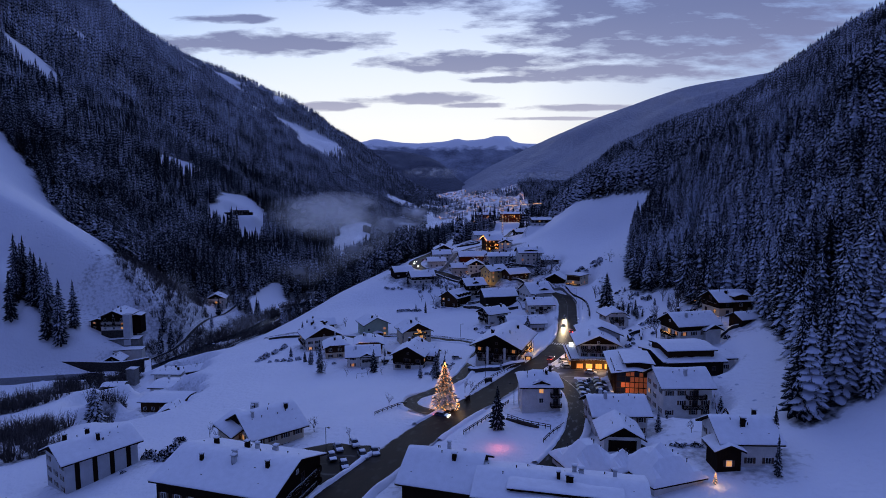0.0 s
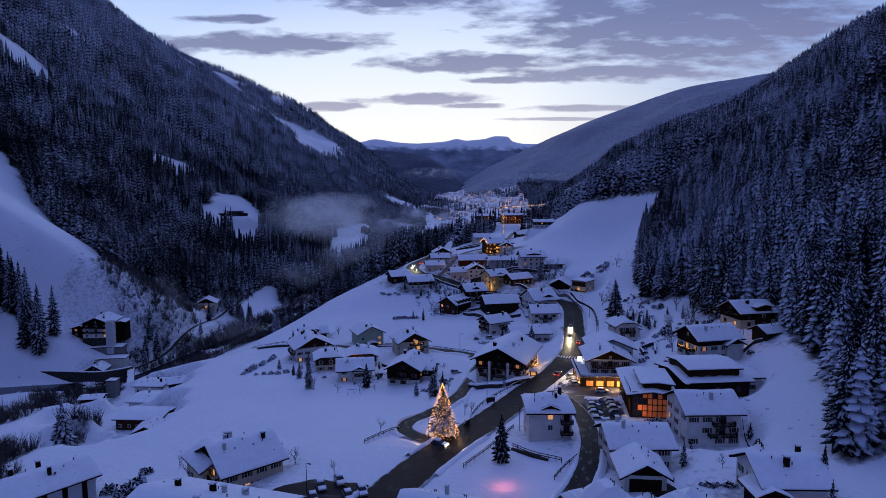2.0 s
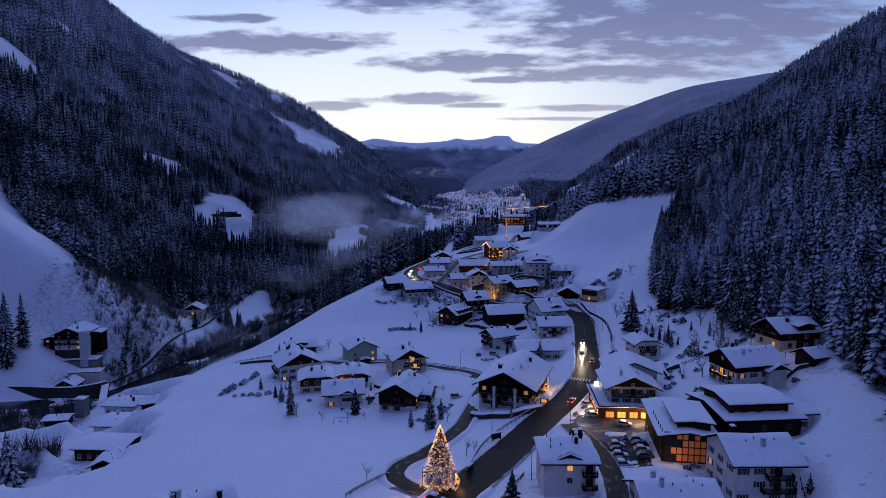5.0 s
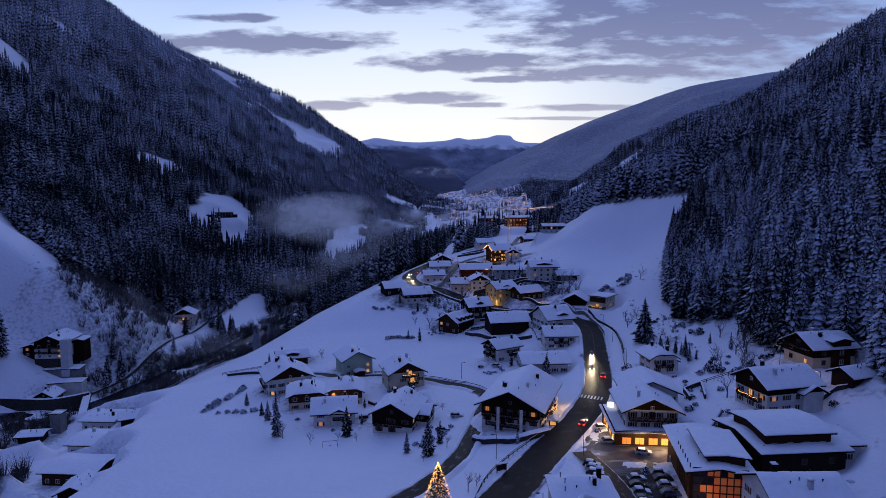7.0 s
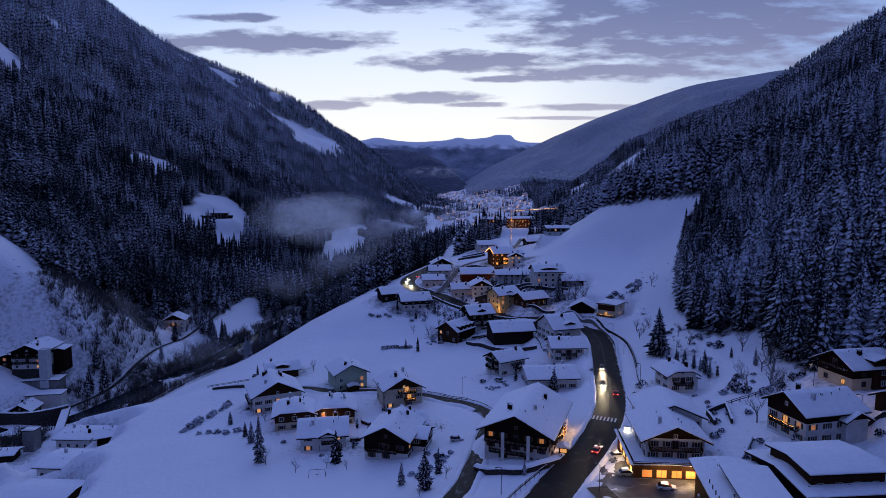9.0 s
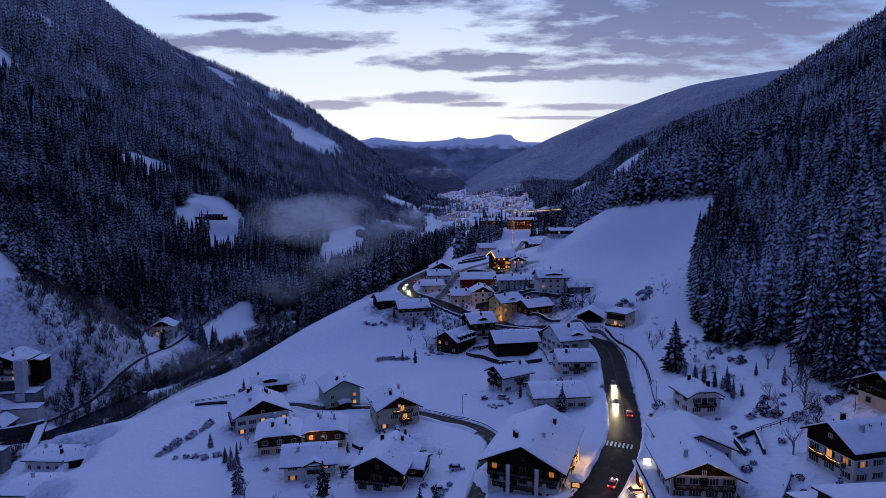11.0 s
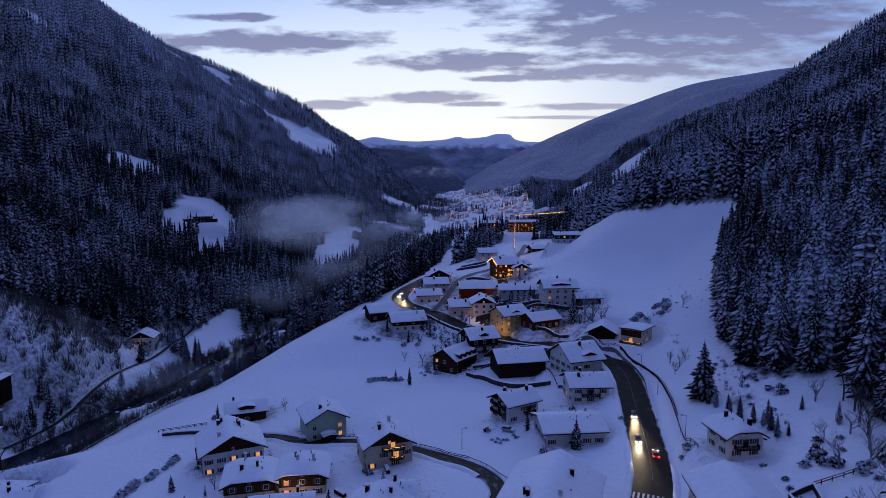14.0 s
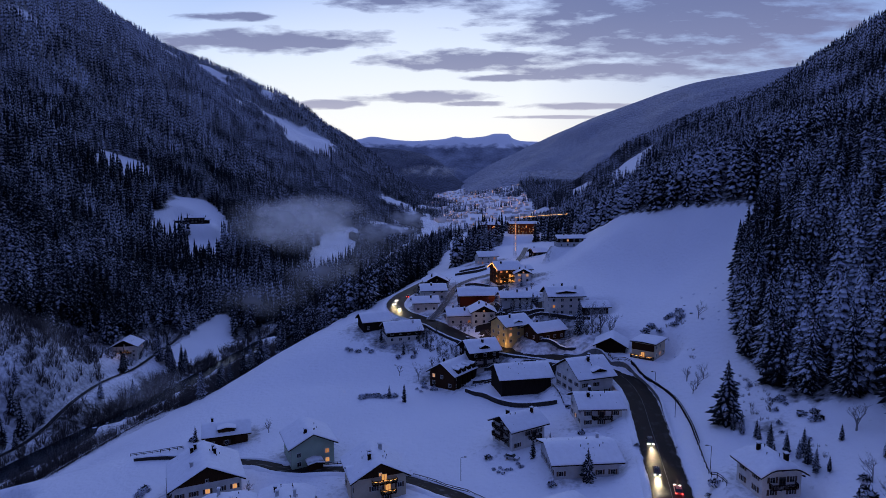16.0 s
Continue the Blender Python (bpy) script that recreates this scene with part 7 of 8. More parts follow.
def car(x, y, turn, paint="silver", snowy=True, lights=False, z=None, beam=9000):
    zz = (height(x, y) if z is None else z) + 0.05
    lab = paint + (" parked car covered with snow" if snowy else " car with its lights on" if lights else " car standing on the yard")
    t = thing("car", pose(x, y, zz, 0, 0, turn), lab, "car", "cars")
    body, roof = CAR_MESH[paint]
    part("body", body, None, t)
    part("glass", CAR_GLASS, None, t)
    part("roof", roof, None, t)
    for sx in (-0.8, 0.8):
        for sy in (-1.2, 1.13):
            wh = part("wheel", CAR_WHEEL, None, t, at=pose(sx, sy, 0.32))
            part("rim", CAR_RIM, None, wh)
        part("headlight", LENS["on" if lights else "off"], None, t, at=pose(sx * 0.78, -2.1, 0.62))
        part("tail_light", LENS["ton" if lights else "toff"], None, t, at=pose(sx * 0.85, 2.07, 0.72))
    if snowy:
        part("roof_snow", CAR_SNOW, None, t)
        part("bonnet_snow", CAR_BONNET, None, t)
    if lights:
        c, s = math.cos(radians(turn)), math.sin(radians(turn))
        sp = new("headlight_beam", bpy.data.lights.new("headlight_beam", "SPOT"))
        sp.data.energy, sp.data.color, sp.data.spot_size, sp.data.spot_blend, sp.data.shadow_soft_size = beam, (1.0, 0.82, 0.55), radians(38), 0.9, 0.1
        p0 = Vector((x + 2.4 * s, y - 2.4 * c, zz + 0.7))
        sp.matrix_world = look(p0, p0 + Vector((s * 10, -c * 10, -0.9)))


car(-2.9, 167.2, 62, "blue", True, True, beam=500)
car(56.2, 303.5, -10, "black", False, True, beam=14000)
car(52.6, 287, -13, "black", False, True, beam=14000)
car(38.4, 235, 154, "red", False, True, beam=2500)
car(54.6, 278, 166, "red", False, True, beam=4000)
car(42.5, 230, 100, "white", False)
car(41.6, 218.5, 96, "silver", True)
car(48.6, 212, 80, "white", False)
car(1.8, 252.5, 95, "silver", True)
car(-2.5, 240.5, 110, "black", True)
car(18.5, 306, 60, "silver", True)
car(-25.9, 453, 14, "black", False, True)
car(-28.8, 463.5, -2, "silver", False, True)
car(-28, 471.5, -8, "black", False, True)
car(-22.6, 480, 172, "red", False, True, beam=1500)
car(-24.5, 134, 20, "black", True)
car(-21, 139, 22, "silver", True)
car(-18.5, 141, 22, "silver", True)
car(-28, 138, 20, "black", True)
car(-27.5, 143, 24, "silver", True)
car(-31.5, 136, 15, "blue", True)
car(-24, 145.5, 24, "white", True)
crng = random.Random(4)
for k in range(5):
    car(40.5 + 0.4 * k, 184 + 3.0 * k, 92 + crng.uniform(-4, 4), crng.choice(("silver", "black", "black")), k % 2 == 0)
for k in range(4):
    car(46.5 + 0.3 * k, 187 + 3.2 * k, 90 + crng.uniform(-4, 4), crng.choice(("silver", "black", "blue")), k % 2 == 1)
for k in range(4):
    car(33.5 + crng.uniform(-0.3, 0.3), 203.5 - 2.6 * k, 75, crng.choice(("silver", "black", "white")), True)

# painted crossings
for name_, (cx_, cy_), turn_, n_ in (("crossing", (45.6, 256), -22, 7),):
    cr_ = thing(name_, pose(cx_, cy_, 0, 0, 0, turn_), "worn white pedestrian crossing on wet asphalt", "road marking")
    stripe = Shape().box(-0.25, 0.25, -1.5, 1.5, 0, 0.012).mesh("stripe", FRAME_W)
    for k in range(n_):
        lx_ = (k - (n_ - 1) / 2) * 1.05
        c_, s_ = math.cos(radians(turn_)), math.sin(radians(turn_))
        wx_, wy_ = cx_ + lx_ * c_, cy_ + lx_ * s_
        tr_ = TRACKS[0][0]
        q_ = np.argmin((tr_[:, 0] - wx_) ** 2 + (tr_[:, 1] - wy_) ** 2)
        part("stripe", stripe, None, cr_, at=pose(lx_, 0, tr_[q_, 2] + 0.115))

# ---- more growth and walls between the upper houses ----
vrng = random.Random(31)
UPPER = [(o.location.x, o.location.y) for o in bpy.data.objects if o.parent is None and o.name.split(".")[0] in ("house", "barn", "inn", "hotel")]
BARE_DARK = [bare_arrays(s).mesh("dark_branches", DARK_TWIG) for s in (4, 5, 6)]
for k, (bx_, by_, bt_) in enumerate([(93, 254, 11), (96, 259, 13), (90, 249, 10), (98, 265, 12), (94, 262, 9), (88, 240, 9), (85.5, 236, 10), (100, 270, 11), (97, 281, 10), (77, 327, 7), (80, 331, 8), (78.5, 336, 7), (83, 334, 7), (101, 276, 12), (92, 247, 8), (58, 398, 11), (61, 396, 12), (64, 393, 10)]):
    t_ = thing("bare_tree", pose(bx_, by_, height(bx_, by_), 0, 0, k * 67), "leafless tree dusted with frost beside the slope", "tree", "bare trees")
    part("crown", BARE_DARK[k % 3] if k % 2 else BARE[k % 3], None, t_).matrix_basis = Matrix.Diagonal((1.2, 1.2, 1, 1)) @ Matrix.Diagonal([bt_] * 3 + [1])
for line_, tall_, lab_ in (([(51.5, 382), (44, 386.5), (36.5, 391)], 1.6, "dark stone wall along the upper road"),
                           ([(38.5, 374), (23.5, 384.5), (10, 396), (-1, 408), (-9.5, 420), (-18.5, 430)], 1.3, "dark stone wall below the upper road"),
                           ([(3.9, 383.6), (13.5, 381.2), (23.2, 377.6), (31.3, 372.7)], 1.4, "dark stone terrace wall between the houses"),
                           ([(37, 417), (44, 411), (52, 405.5), (61.2, 400)], 1.5, "dark stone terrace wall above the road"),
                           ([(5.5, 463), (10, 462.5), (14, 464.7)], 1.4, "dark terrace wall beside the knoll road"),
                           ([(23, 474), (16, 481), (9.5, 486)], 1.6, "dark terrace wall below the inn"),
                           ([(4, 522), (10, 520), (18, 522), (24, 527)], 2.0, "dark garden terrace wall on the knoll"), ([(7, 538), (16, 536), (24, 541)], 1.8, "dark garden terrace wall on the knoll"), ([(31, 425), (38, 421), (45, 418.5)], 1.6, "dark terrace wall above the yellow house"),
                           ([(23.3, 427.3), (26.7, 434), (24.7, 443.2)], 1.3, "dark stone wall beside the long barn")):
    wall_along("garden_wall", line_, [tall_ * 0.6, tall_ * 0.85, tall_ * 0.7], 0.6, STONE, lab_, 0.3)
for k in range(130):
    gx_, gy_ = vrng.uniform(-20, 55), vrng.uniform(383, 520)
    if min(np.min((TRACKS[k_][0][:, 0] - gx_) ** 2 + (TRACKS[k_][0][:, 1] - gy_) ** 2) for k_ in (0, 4)) < 36 or (gy_ > 470 and gx_ > 10):
        continue
    if any((gx_ - hx) ** 2 + (gy_ - hy) ** 2 < 62 for hx, hy in UPPER):
        continue
    if k % 3:
        t_ = thing("bare_tree", pose(gx_, gy_, height(gx_, gy_), 0, 0, k * 53), "dark leafless tree between the upper houses", "tree", "bare trees")
        part("crown", BARE_DARK[k % 3], None, t_).matrix_basis = Matrix.Diagonal((1.1, 1.1, 1, 1)) @ Matrix.Diagonal([vrng.uniform(4, 9)] * 3 + [1])
    else:
        spruce(gx_, gy_, vrng.uniform(4, 9), 300 + k, 1.0, "small dark spruce between the upper houses", "garden spruces", 11, 8)

# ---- gardens: shrubs, woodpiles and small spruces close to the houses ----
grng = random.Random(77)
HOMES = [(o.location.x, o.location.y) for o in bpy.data.objects if o.parent is None and o.name.split(".")[0] in ("house", "barn", "hotel", "garage", "pavilion", "guesthouse")]
ROADS_XY = np.concatenate([tk[0][:, :2] for tk in TRACKS])


def free_spot(x, y, gap):
    return min((x - hx) ** 2 + (y - hy) ** 2 for hx, hy in HOMES) > gap ** 2 and np.min((ROADS_XY[:, 0] - x) ** 2 + (ROADS_XY[:, 1] - y) ** 2) > 36


def woodpile(x, y, turn, long):
    """Split logs stacked between two posts under a strip of snow."""
    w = thing("woodpile", pose(x, y, height(x, y), 0, 0, turn), "stacked firewood under a strip of snow", "woodpile", "woodpiles")
    logs = Shape()
    for i in range(int(long / 0.3)):
        for j in range(4):
            logs.rod((-long / 2 + 0.3 * i + 0.15 * (j % 2), -0.5, 0.14 + 0.27 * j), (-long / 2 + 0.3 * i + 0.15 * (j % 2), 0.5, 0.14 + 0.27 * j), 0.14, 0.14, 6)
    tagged(part("log", logs, BROWN, w), kind="stuff")
    for s_ in (-long / 2 - 0.2, long / 2 + 0.2):
        part("post", Shape().box(s_ - 0.06, s_ + 0.06, -0.06, 0.06, -0.5, 1.4), TIMBER, w)
    part("snow_cap", Shape().prism([(-long / 2, 1.14), (long / 2, 1.14), (long / 2 - 0.2, 1.42), (-long / 2 + 0.2, 1.42)], -0.55, 0.55), ROOF_SNOW, w)


made = 0
for hx, hy in HOMES:
    if not (-105 < hx < 100 and 140 < hy < 345):
        continue
    for k in range(4):
        a = grng.uniform(0, math.tau)
        r = grng.uniform(9.5, 13.5)
        gx_, gy_ = hx + r * math.cos(a), hy + r * math.sin(a)
        if not free_spot(gx_, gy_, 9.3) or made > 95:
            continue
        made += 1
        pick_ = grng.random()
        if pick_ < 0.55:
            bush(gx_, gy_, grng.uniform(0.6, 1.3), 500 + made, "dark evergreen garden shrub dusted with snow", "garden shrubs", DARK_LEAF)
        elif pick_ < 0.75:
            t_ = thing("bare_tree", pose(gx_, gy_, height(gx_, gy_), 0, 0, made * 53), "slender leafless garden tree", "tree", "bare trees")
            part("crown", BARE_DARK[made % 3], None, t_).matrix_basis = Matrix.Diagonal([grng.uniform(3.5, 7)] * 3 + [1])
        elif pick_ < 0.9:
            spruce(gx_, gy_, grng.uniform(2.5, 6), 500 + made, 1.1, "small dark garden spruce dusted with snow", "garden spruces", 10, 8)
        else:
            woodpile(gx_, gy_, grng.uniform(0, 180), grng.uniform(2.4, 4.5))
for sx_, sy_, st_ in ((-190, 388, 14), (-186.3, 395.5, 16), (-192.7, 399.1, 13), (-184.2, 405.2, 11), (-187, 381, 12), (-195.4, 406.4, 10), (-184, 388, 9), (-186.3, 519.3, 17), (-188.3, 484.1, 14), (-176.1, 438.4, 11), (-171.8, 461, 9), (-115.9, 418.7, 13), (-121.3, 429.8, 15), (-107.8, 419.6, 12)):
    spruce(sx_, sy_, st_, int(abs(sx_ + sy_)), 1.1, "dark spruce standing by the river road", "spruces by the river", 14, 9)

# ---- the shop's lamps, its sign, and the hotel's glass front ----
sign = thing("light_sign", pose(46.0, 234.5, height(46, 234.5), 0, 0, -10), "upright white illuminated sign on a post", "sign")
part("post", Shape().rod((0, 0, -0.5), (0, 0, 3.2), 0.08, 0.08, 6), IRON, sign)
part("light_box", Shape().box(-0.75, 0.75, -0.18, 0.18, 3.2, 5.9), LIT_WHITE, sign)
part("box_frame", Shape().box(-0.82, 0.82, -0.14, 0.14, 3.1, 3.2).box(-0.82, 0.82, -0.14, 0.14, 5.9, 6.0), IRON, sign)
for sx_ in (-5.5, -2.2, 1.2, 4.4):
    window(shop, pose(sx_ - 1.5, -10.52, 0.25), "wide", "dim", "b")
for sy_ in (-7, -3, 1, 5):
    window(shop, pose(-1.5 - 8.52, sy_ - 1, 0.25, 0, 0, 270), "wide", "lit", "b")
for lx_, ly_, lw_ in ((49.0, 213.4, 700), (55.5, 214.0, 600), (41.6, 220.5, 900), (42.4, 229.5, 600)):
    lamp_light(lx_, ly_, 2.9, lw_, (1.0, 0.66, 0.30), 0.3)
for z0_, z1_ in ((4.1, 4.2), (3.4, 3.9)):
    for sx_ in (-10.2, 7.2):
        part("terrace_rail", Shape().box(sx_ - 0.05, sx_ + 0.05, -11.1, 9, z0_, z1_), TIMBER, shop)
    part("terrace_rail", Shape().box(-10.2, 7.2, -11.25, -11.15, z0_, z1_), TIMBER, shop)

glass_hotel = thing("glass_front", pose(56.5, 191.5, 3.0, 0, 0, -98), "tall timber-framed glass front lit warm from inside", "window wall")
mull, panes_ = Shape(), []
for k in range(9):
    mull.box(7.53, 7.72, -5.3 + k * 1.325 - 0.09, -5.3 + k * 1.325 + 0.09, 0.2, 7.4)
for k in range(5):
    mull.box(7.53, 7.70, -5.3, 5.3, 0.2 + k * 1.75, 0.38 + k * 1.75)
part("timber_frame", mull, BROWN, glass_hotel)
prng = random.Random(8)
for a in range(8):
    for b in range(4):
        tone_ = prng.choice((LIT_FAINT, LIT_FAINT, LIT_FAINT, LIT_FAINT, GLASS)) if a > 1 else prng.choice((GLASS, GLASS, LIT_FAINT))
        part("pane", Shape().box(7.505, 7.56, -5.3 + a * 1.325 + 0.1, -5.3 + (a + 1) * 1.325 - 0.1, 0.4 + b * 1.75, 0.4 + (b + 1) * 1.75 - 0.24), tone_, glass_hotel)
side_ = Shape()
for b in range(4):
    side_.box(-4, 7.4, -5.95, -5.8, 0.3 + b * 2.0, 0.5 + b * 2.0)
for k in range(6):
    side_.box(-4 + k * 2.2, -3.8 + k * 2.2, -5.97, -5.8, 0.2, 8)
part("side_frame", side_, BROWN, glass_hotel)
lamp_light(52, 182.2, height(52, 182.2) + 2.5, 60, WARM)
lamp_light(48.8, 186, height(48.8, 186) + 2.5, 50, WARM)

# lit side terrace of the big chalet
lit_t = thing("terrace_lights", pose(30.6, 243, height(30.6, 243), 0, 0, -20), "festoon of warm lights on the chalet's terrace", "festoon lights")
for zz_ in (2.4, 4.6):
    string_lights(lit_t, [(0.3, -6, zz_), (0.9, -3, zz_ - 0.4), (0.6, 0, zz_), (0.9, 3, zz_ - 0.4), (0.4, 7, zz_)], 0.55, 0.085)
part("mast", Shape().rod((0.6, -6, -1), (0.6, -6, 5.6), 0.06, 0.05, 6).rod((0.6, 7, -1), (0.6, 7, 5.6), 0.06, 0.05, 6), IRON, lit_t)
for k in (-4, 1, 6):
    c_, s_ = math.cos(radians(-20)), math.sin(radians(-20))
    lamp_light(30.6 + 1.6 * c_ - k * s_, 243 + 1.6 * s_ + k * c_, height(33, 243) + 2.6, 130, WARM, 0.5)

# lights by the doors and in the lanes of the upper village
for lx_, ly_, lz_, lw_ in ((-38.5, 272.5, 2.2, 60), (28, 474, 3.0, 260), (33, 473, 5.5, 160), (20.5, 481, 2.5, 120), (24.5, 394.5, 2.5, 160), (36, 393.5, 3.5, 120), (2, 369.3, 2.2, 60), (10.6, 444.5, 3, 50), (-195.2, 490.6, 4, 50), (1.5, 441, 2.5, 200), (16, 411, 2.5, 120), (22.5, 446, 3, 150),
                           (44, 725, 5, 420), (66, 724, 5, 380), (82, 724, 6, 380), (49.8, 554.9, 4, 120), (66, 258.5, 2.5, 40)):
    lamp_light(lx_, ly_, height(lx_, ly_) + lz_, lw_, WARM, 0.3)

# festive edge lights on the inn's gable
inn_l = thing("gable_lights", INN.matrix_basis.copy(), "rope of warm lights along the inn's gable", "festoon lights")
string_lights(inn_l, [(-7.5, -8.0, 7.8), (0, -8.0, 11.2), (7.5, -8.0, 7.8)], 0.45, 0.2)
string_lights(inn_l, [(7.5, -7.5, 7.8), (7.5, 7.5, 7.8)], 0.9, 0.12)
part("batten", Shape().rod((-7.5, -7.95, 7.7), (0, -7.95, 11.1), 0.05, 0.05, 4).rod((0, -7.95, 11.1), (7.5, -7.95, 7.7), 0.05, 0.05, 4), TIMBER, inn_l)

# ---- the building crane, outlined in lights ----
cz_ = height(48.5, 586.9)
crane = thing("tower_crane", pose(48.5, 586.9, cz_), "tower crane outlined with strings of warm lights", "crane")
MAST_H, JIB = 28.0, 38.0


def lattice(a, b, half, n):
    """Four chords with cross braces from a to b."""
    a, b = Vector(a), Vector(b)
    d = (b - a).normalized()
    s = d.orthogonal().normalized()
    t = d.cross(s)
    sh = Shape()
    cs = [(s + t) * half, (s - t) * half, (-s - t) * half, (-s + t) * half]
    for c in cs:
        sh.rod(a + c, b + c, 0.09, 0.09, 4)
    for k in range(n):
        p, q_ = a.lerp(b, k / n), a.lerp(b, (k + 1) / n)
        for i in range(4):
            sh.rod(p + cs[i], q_ + cs[(i + 1) % 4], 0.05, 0.05, 3)
    return sh


part("mast", lattice((0, 0, -1), (0, 0, MAST_H), 0.75, 16), STEEL, crane)
part("jib", lattice((-2, 0, MAST_H), (JIB, 0, MAST_H + 2.6), 0.6, 22), STEEL, crane)
part("cab", Shape().box(-0.8, 0.9, -1.6, -0.7, MAST_H - 2.2, MAST_H - 0.4), PLASTER, crane)
part("counterweight", Shape().box(-3.4, -1.8, -0.8, 0.8, MAST_H - 0.9, MAST_H + 0.3), CONCRETE, crane)
string_lights(crane, [(0, -0.9, 3), (0, -0.9, MAST_H)], 0.5, 0.2)
string_lights(crane, [(0, -0.8, MAST_H), (JIB, -0.8, MAST_H + 2.6)], 0.5, 0.2)

# ---- the town far down the valley ----
trng = np.random.RandomState(77)
tn = 420
ty = 1150 + 2450 * trng.rand(tn) ** 0.7
tpx = 780 + 212 * trng.rand(tn) - 20 * (ty > 2000)
tx = (tpx - 804) / 1079 * ty
ok = ~wood_cover(tx, ty)
tx, ty = tx[ok], ty[ok]
tz = height(tx, ty)
body_, roof_, lamp_pts = Shape(), Shape(), []
for k in range(len(tx)):
    m_ = pose(tx[k], ty[k], tz[k], 0, 0, trng.choice((-85, 5, -70, 20)) + trng.uniform(-10, 10))
    w_, l_, h_ = trng.uniform(7, 11), trng.uniform(9, 15), trng.uniform(5, 8)
    body_.box(-w_ / 2, w_ / 2, -l_ / 2, l_ / 2, -4, h_, m_)
    i_ = len(roof_.v)
    ww_, ll_, r_ = w_ / 2 + 1, l_ / 2 + 1, w_ * 0.22
    pr_ = [(-ww_, -ll_, h_ - 0.3), (ww_, -ll_, h_ - 0.3), (ww_, ll_, h_ - 0.3), (-ww_, ll_, h_ - 0.3), (0, -ll_, h_ + r_), (0, ll_, h_ + r_)]
    roof_.v += [tuple(m_ @ Vector(p)) for p in pr_]
    roof_.f += [tuple(i_ + q for q in f) for f in ((0, 4, 5, 3), (1, 2, 5, 4), (0, 1, 4), (3, 5, 2), (0, 3, 2, 1))]
    for q in range(trng.randint(1, 5)):
        p_ = m_ @ Vector((trng.uniform(-w_, w_) * 0.6, -l_ / 2 - 1.2, trng.uniform(1.5, h_)))
        lamp_pts.append((p_.x, p_.y - w_ * 0.5, p_.z + 1.0))
tagged(new("distant_town_houses", body_.mesh("distant_town_houses", PLASTER)), "distant houses of the town down the valley", "houses", kind="stuff")
tagged(new("distant_town_roofs", roof_.mesh("distant_town_roofs", ROOF_SNOW)), "snowy roofs of the distant town", "roofs", kind="stuff")
near_l = [p for p in lamp_pts if p[1] < 1700]
far_l = [p for p in lamp_pts if p[1] >= 1700]
tagged(new("distant_town_lamps", bulbs(near_l, 0.36).mesh("distant_town_lamps", FAIRY)), "lamps of the distant town", "lamps", kind="stuff")
tagged(new("far_town_lamps", bulbs(far_l, 0.58).mesh("far_town_lamps", FAIRY)), "lamps at the far end of the town", "lamps", kind="stuff")

# ---- the mast on the ridge and small things ----
mz_ = height(-1330, 2480)
rm = thing("ridge_mast", pose(-1330, 2480, mz_), "thin radio mast on the wooded ridge", "mast")
part("pole", Shape().rod((0, 0, -5), (0, 0, 62), 1.6, 0.9, 6), STEEL, rm)
sw = thing("swing_frame", pose(-35.3, 234.5, height(-35.3, 234.5), 0, 0, 10), "children's swing frame standing in deep snow", "swing")
part("frame", Shape().rod((-2, 0, 1.9), (2, 0, 1.9), 0.06, 0.06, 5).rod((-2, 0, 1.9), (-2.3, -0.8, -0.4), 0.05, 0.05, 5).rod((-2, 0, 1.9), (-2.3, 0.8, -0.4), 0.05, 0.05, 5).rod((2, 0, 1.9), (2.3, -0.8, -0.4), 0.05, 0.05, 5).rod((2, 0, 1.9), (2.3, 0.8, -0.4), 0.05, 0.05, 5), IRON, sw)
part("swing_seat", Shape().rod((-0.3, 0, 1.9), (-0.3, 0, 0.6), 0.02, 0.02, 3).rod((0.3, 0, 1.9), (0.3, 0, 0.6), 0.02, 0.02, 3).box(-0.35, 0.35, -0.12, 0.12, 0.55, 0.6), TIMBER, sw)


def notice_board(x, y, turn, wide, label):
    b = thing("notice_board", pose(x, y, height(x, y), 0, 0, turn), label, "notice board")
    for s in (-wide / 2, wide / 2):
        part("post", Shape().box(s - 0.08, s + 0.08, -0.08, 0.08, -0.5, 2.3), TIMBER, b)
    part("panel", Shape().box(-wide / 2 + 0.09, wide / 2 - 0.09, -0.05, 0.05, 0.7, 2.1), IRON, b)
    part("roof", Shape().prism([(-wide / 2 - 0.2, 2.3), (wide / 2 + 0.2, 2.3), (wide / 2 + 0.2, 2.42), (-wide / 2 - 0.2, 2.42)], -0.4, 0.4), TIMBER, b)
    part("snow_cap", Shape().prism([(-wide / 2 - 0.15, 2.425), (wide / 2 + 0.15, 2.425), (wide / 2, 2.65), (-wide / 2, 2.65)], -0.36, 0.36), ROOF_SNOW, b)


notice_board(4.6, 181.5, 60, 2.2, "dark notice board under a small snowy roof")
notice_board(12.2, 202.5, 20, 2.4, "bus shelter board beside the pavement")
ki = thing("kiosk", pose(29.5, 233.5, height(29.5, 233.5), 0, 0, -15), "small lit timber kiosk beside the hotel", "kiosk")
part("cabin", Shape().box(-1.2, 1.2, -1, 1, -0.5, 2.2), BROWN, ki)
part("lit_front", Shape().box(-0.8, 0.8, -1.06, -1.01, 0.9, 1.9), LIT, ki)
part("roof", Shape().prism([(-1.6, 2.2), (1.6, 2.2), (0, 2.9)], -1.4, 1.4), TIMBER, ki)
part("snow_cap", Shape().prism([(-1.6, 2.3), (1.6, 2.3), (1.4, 2.55), (0, 3.3), (-1.4, 2.55)], -1.45, 1.45), ROOF_SNOW, ki)
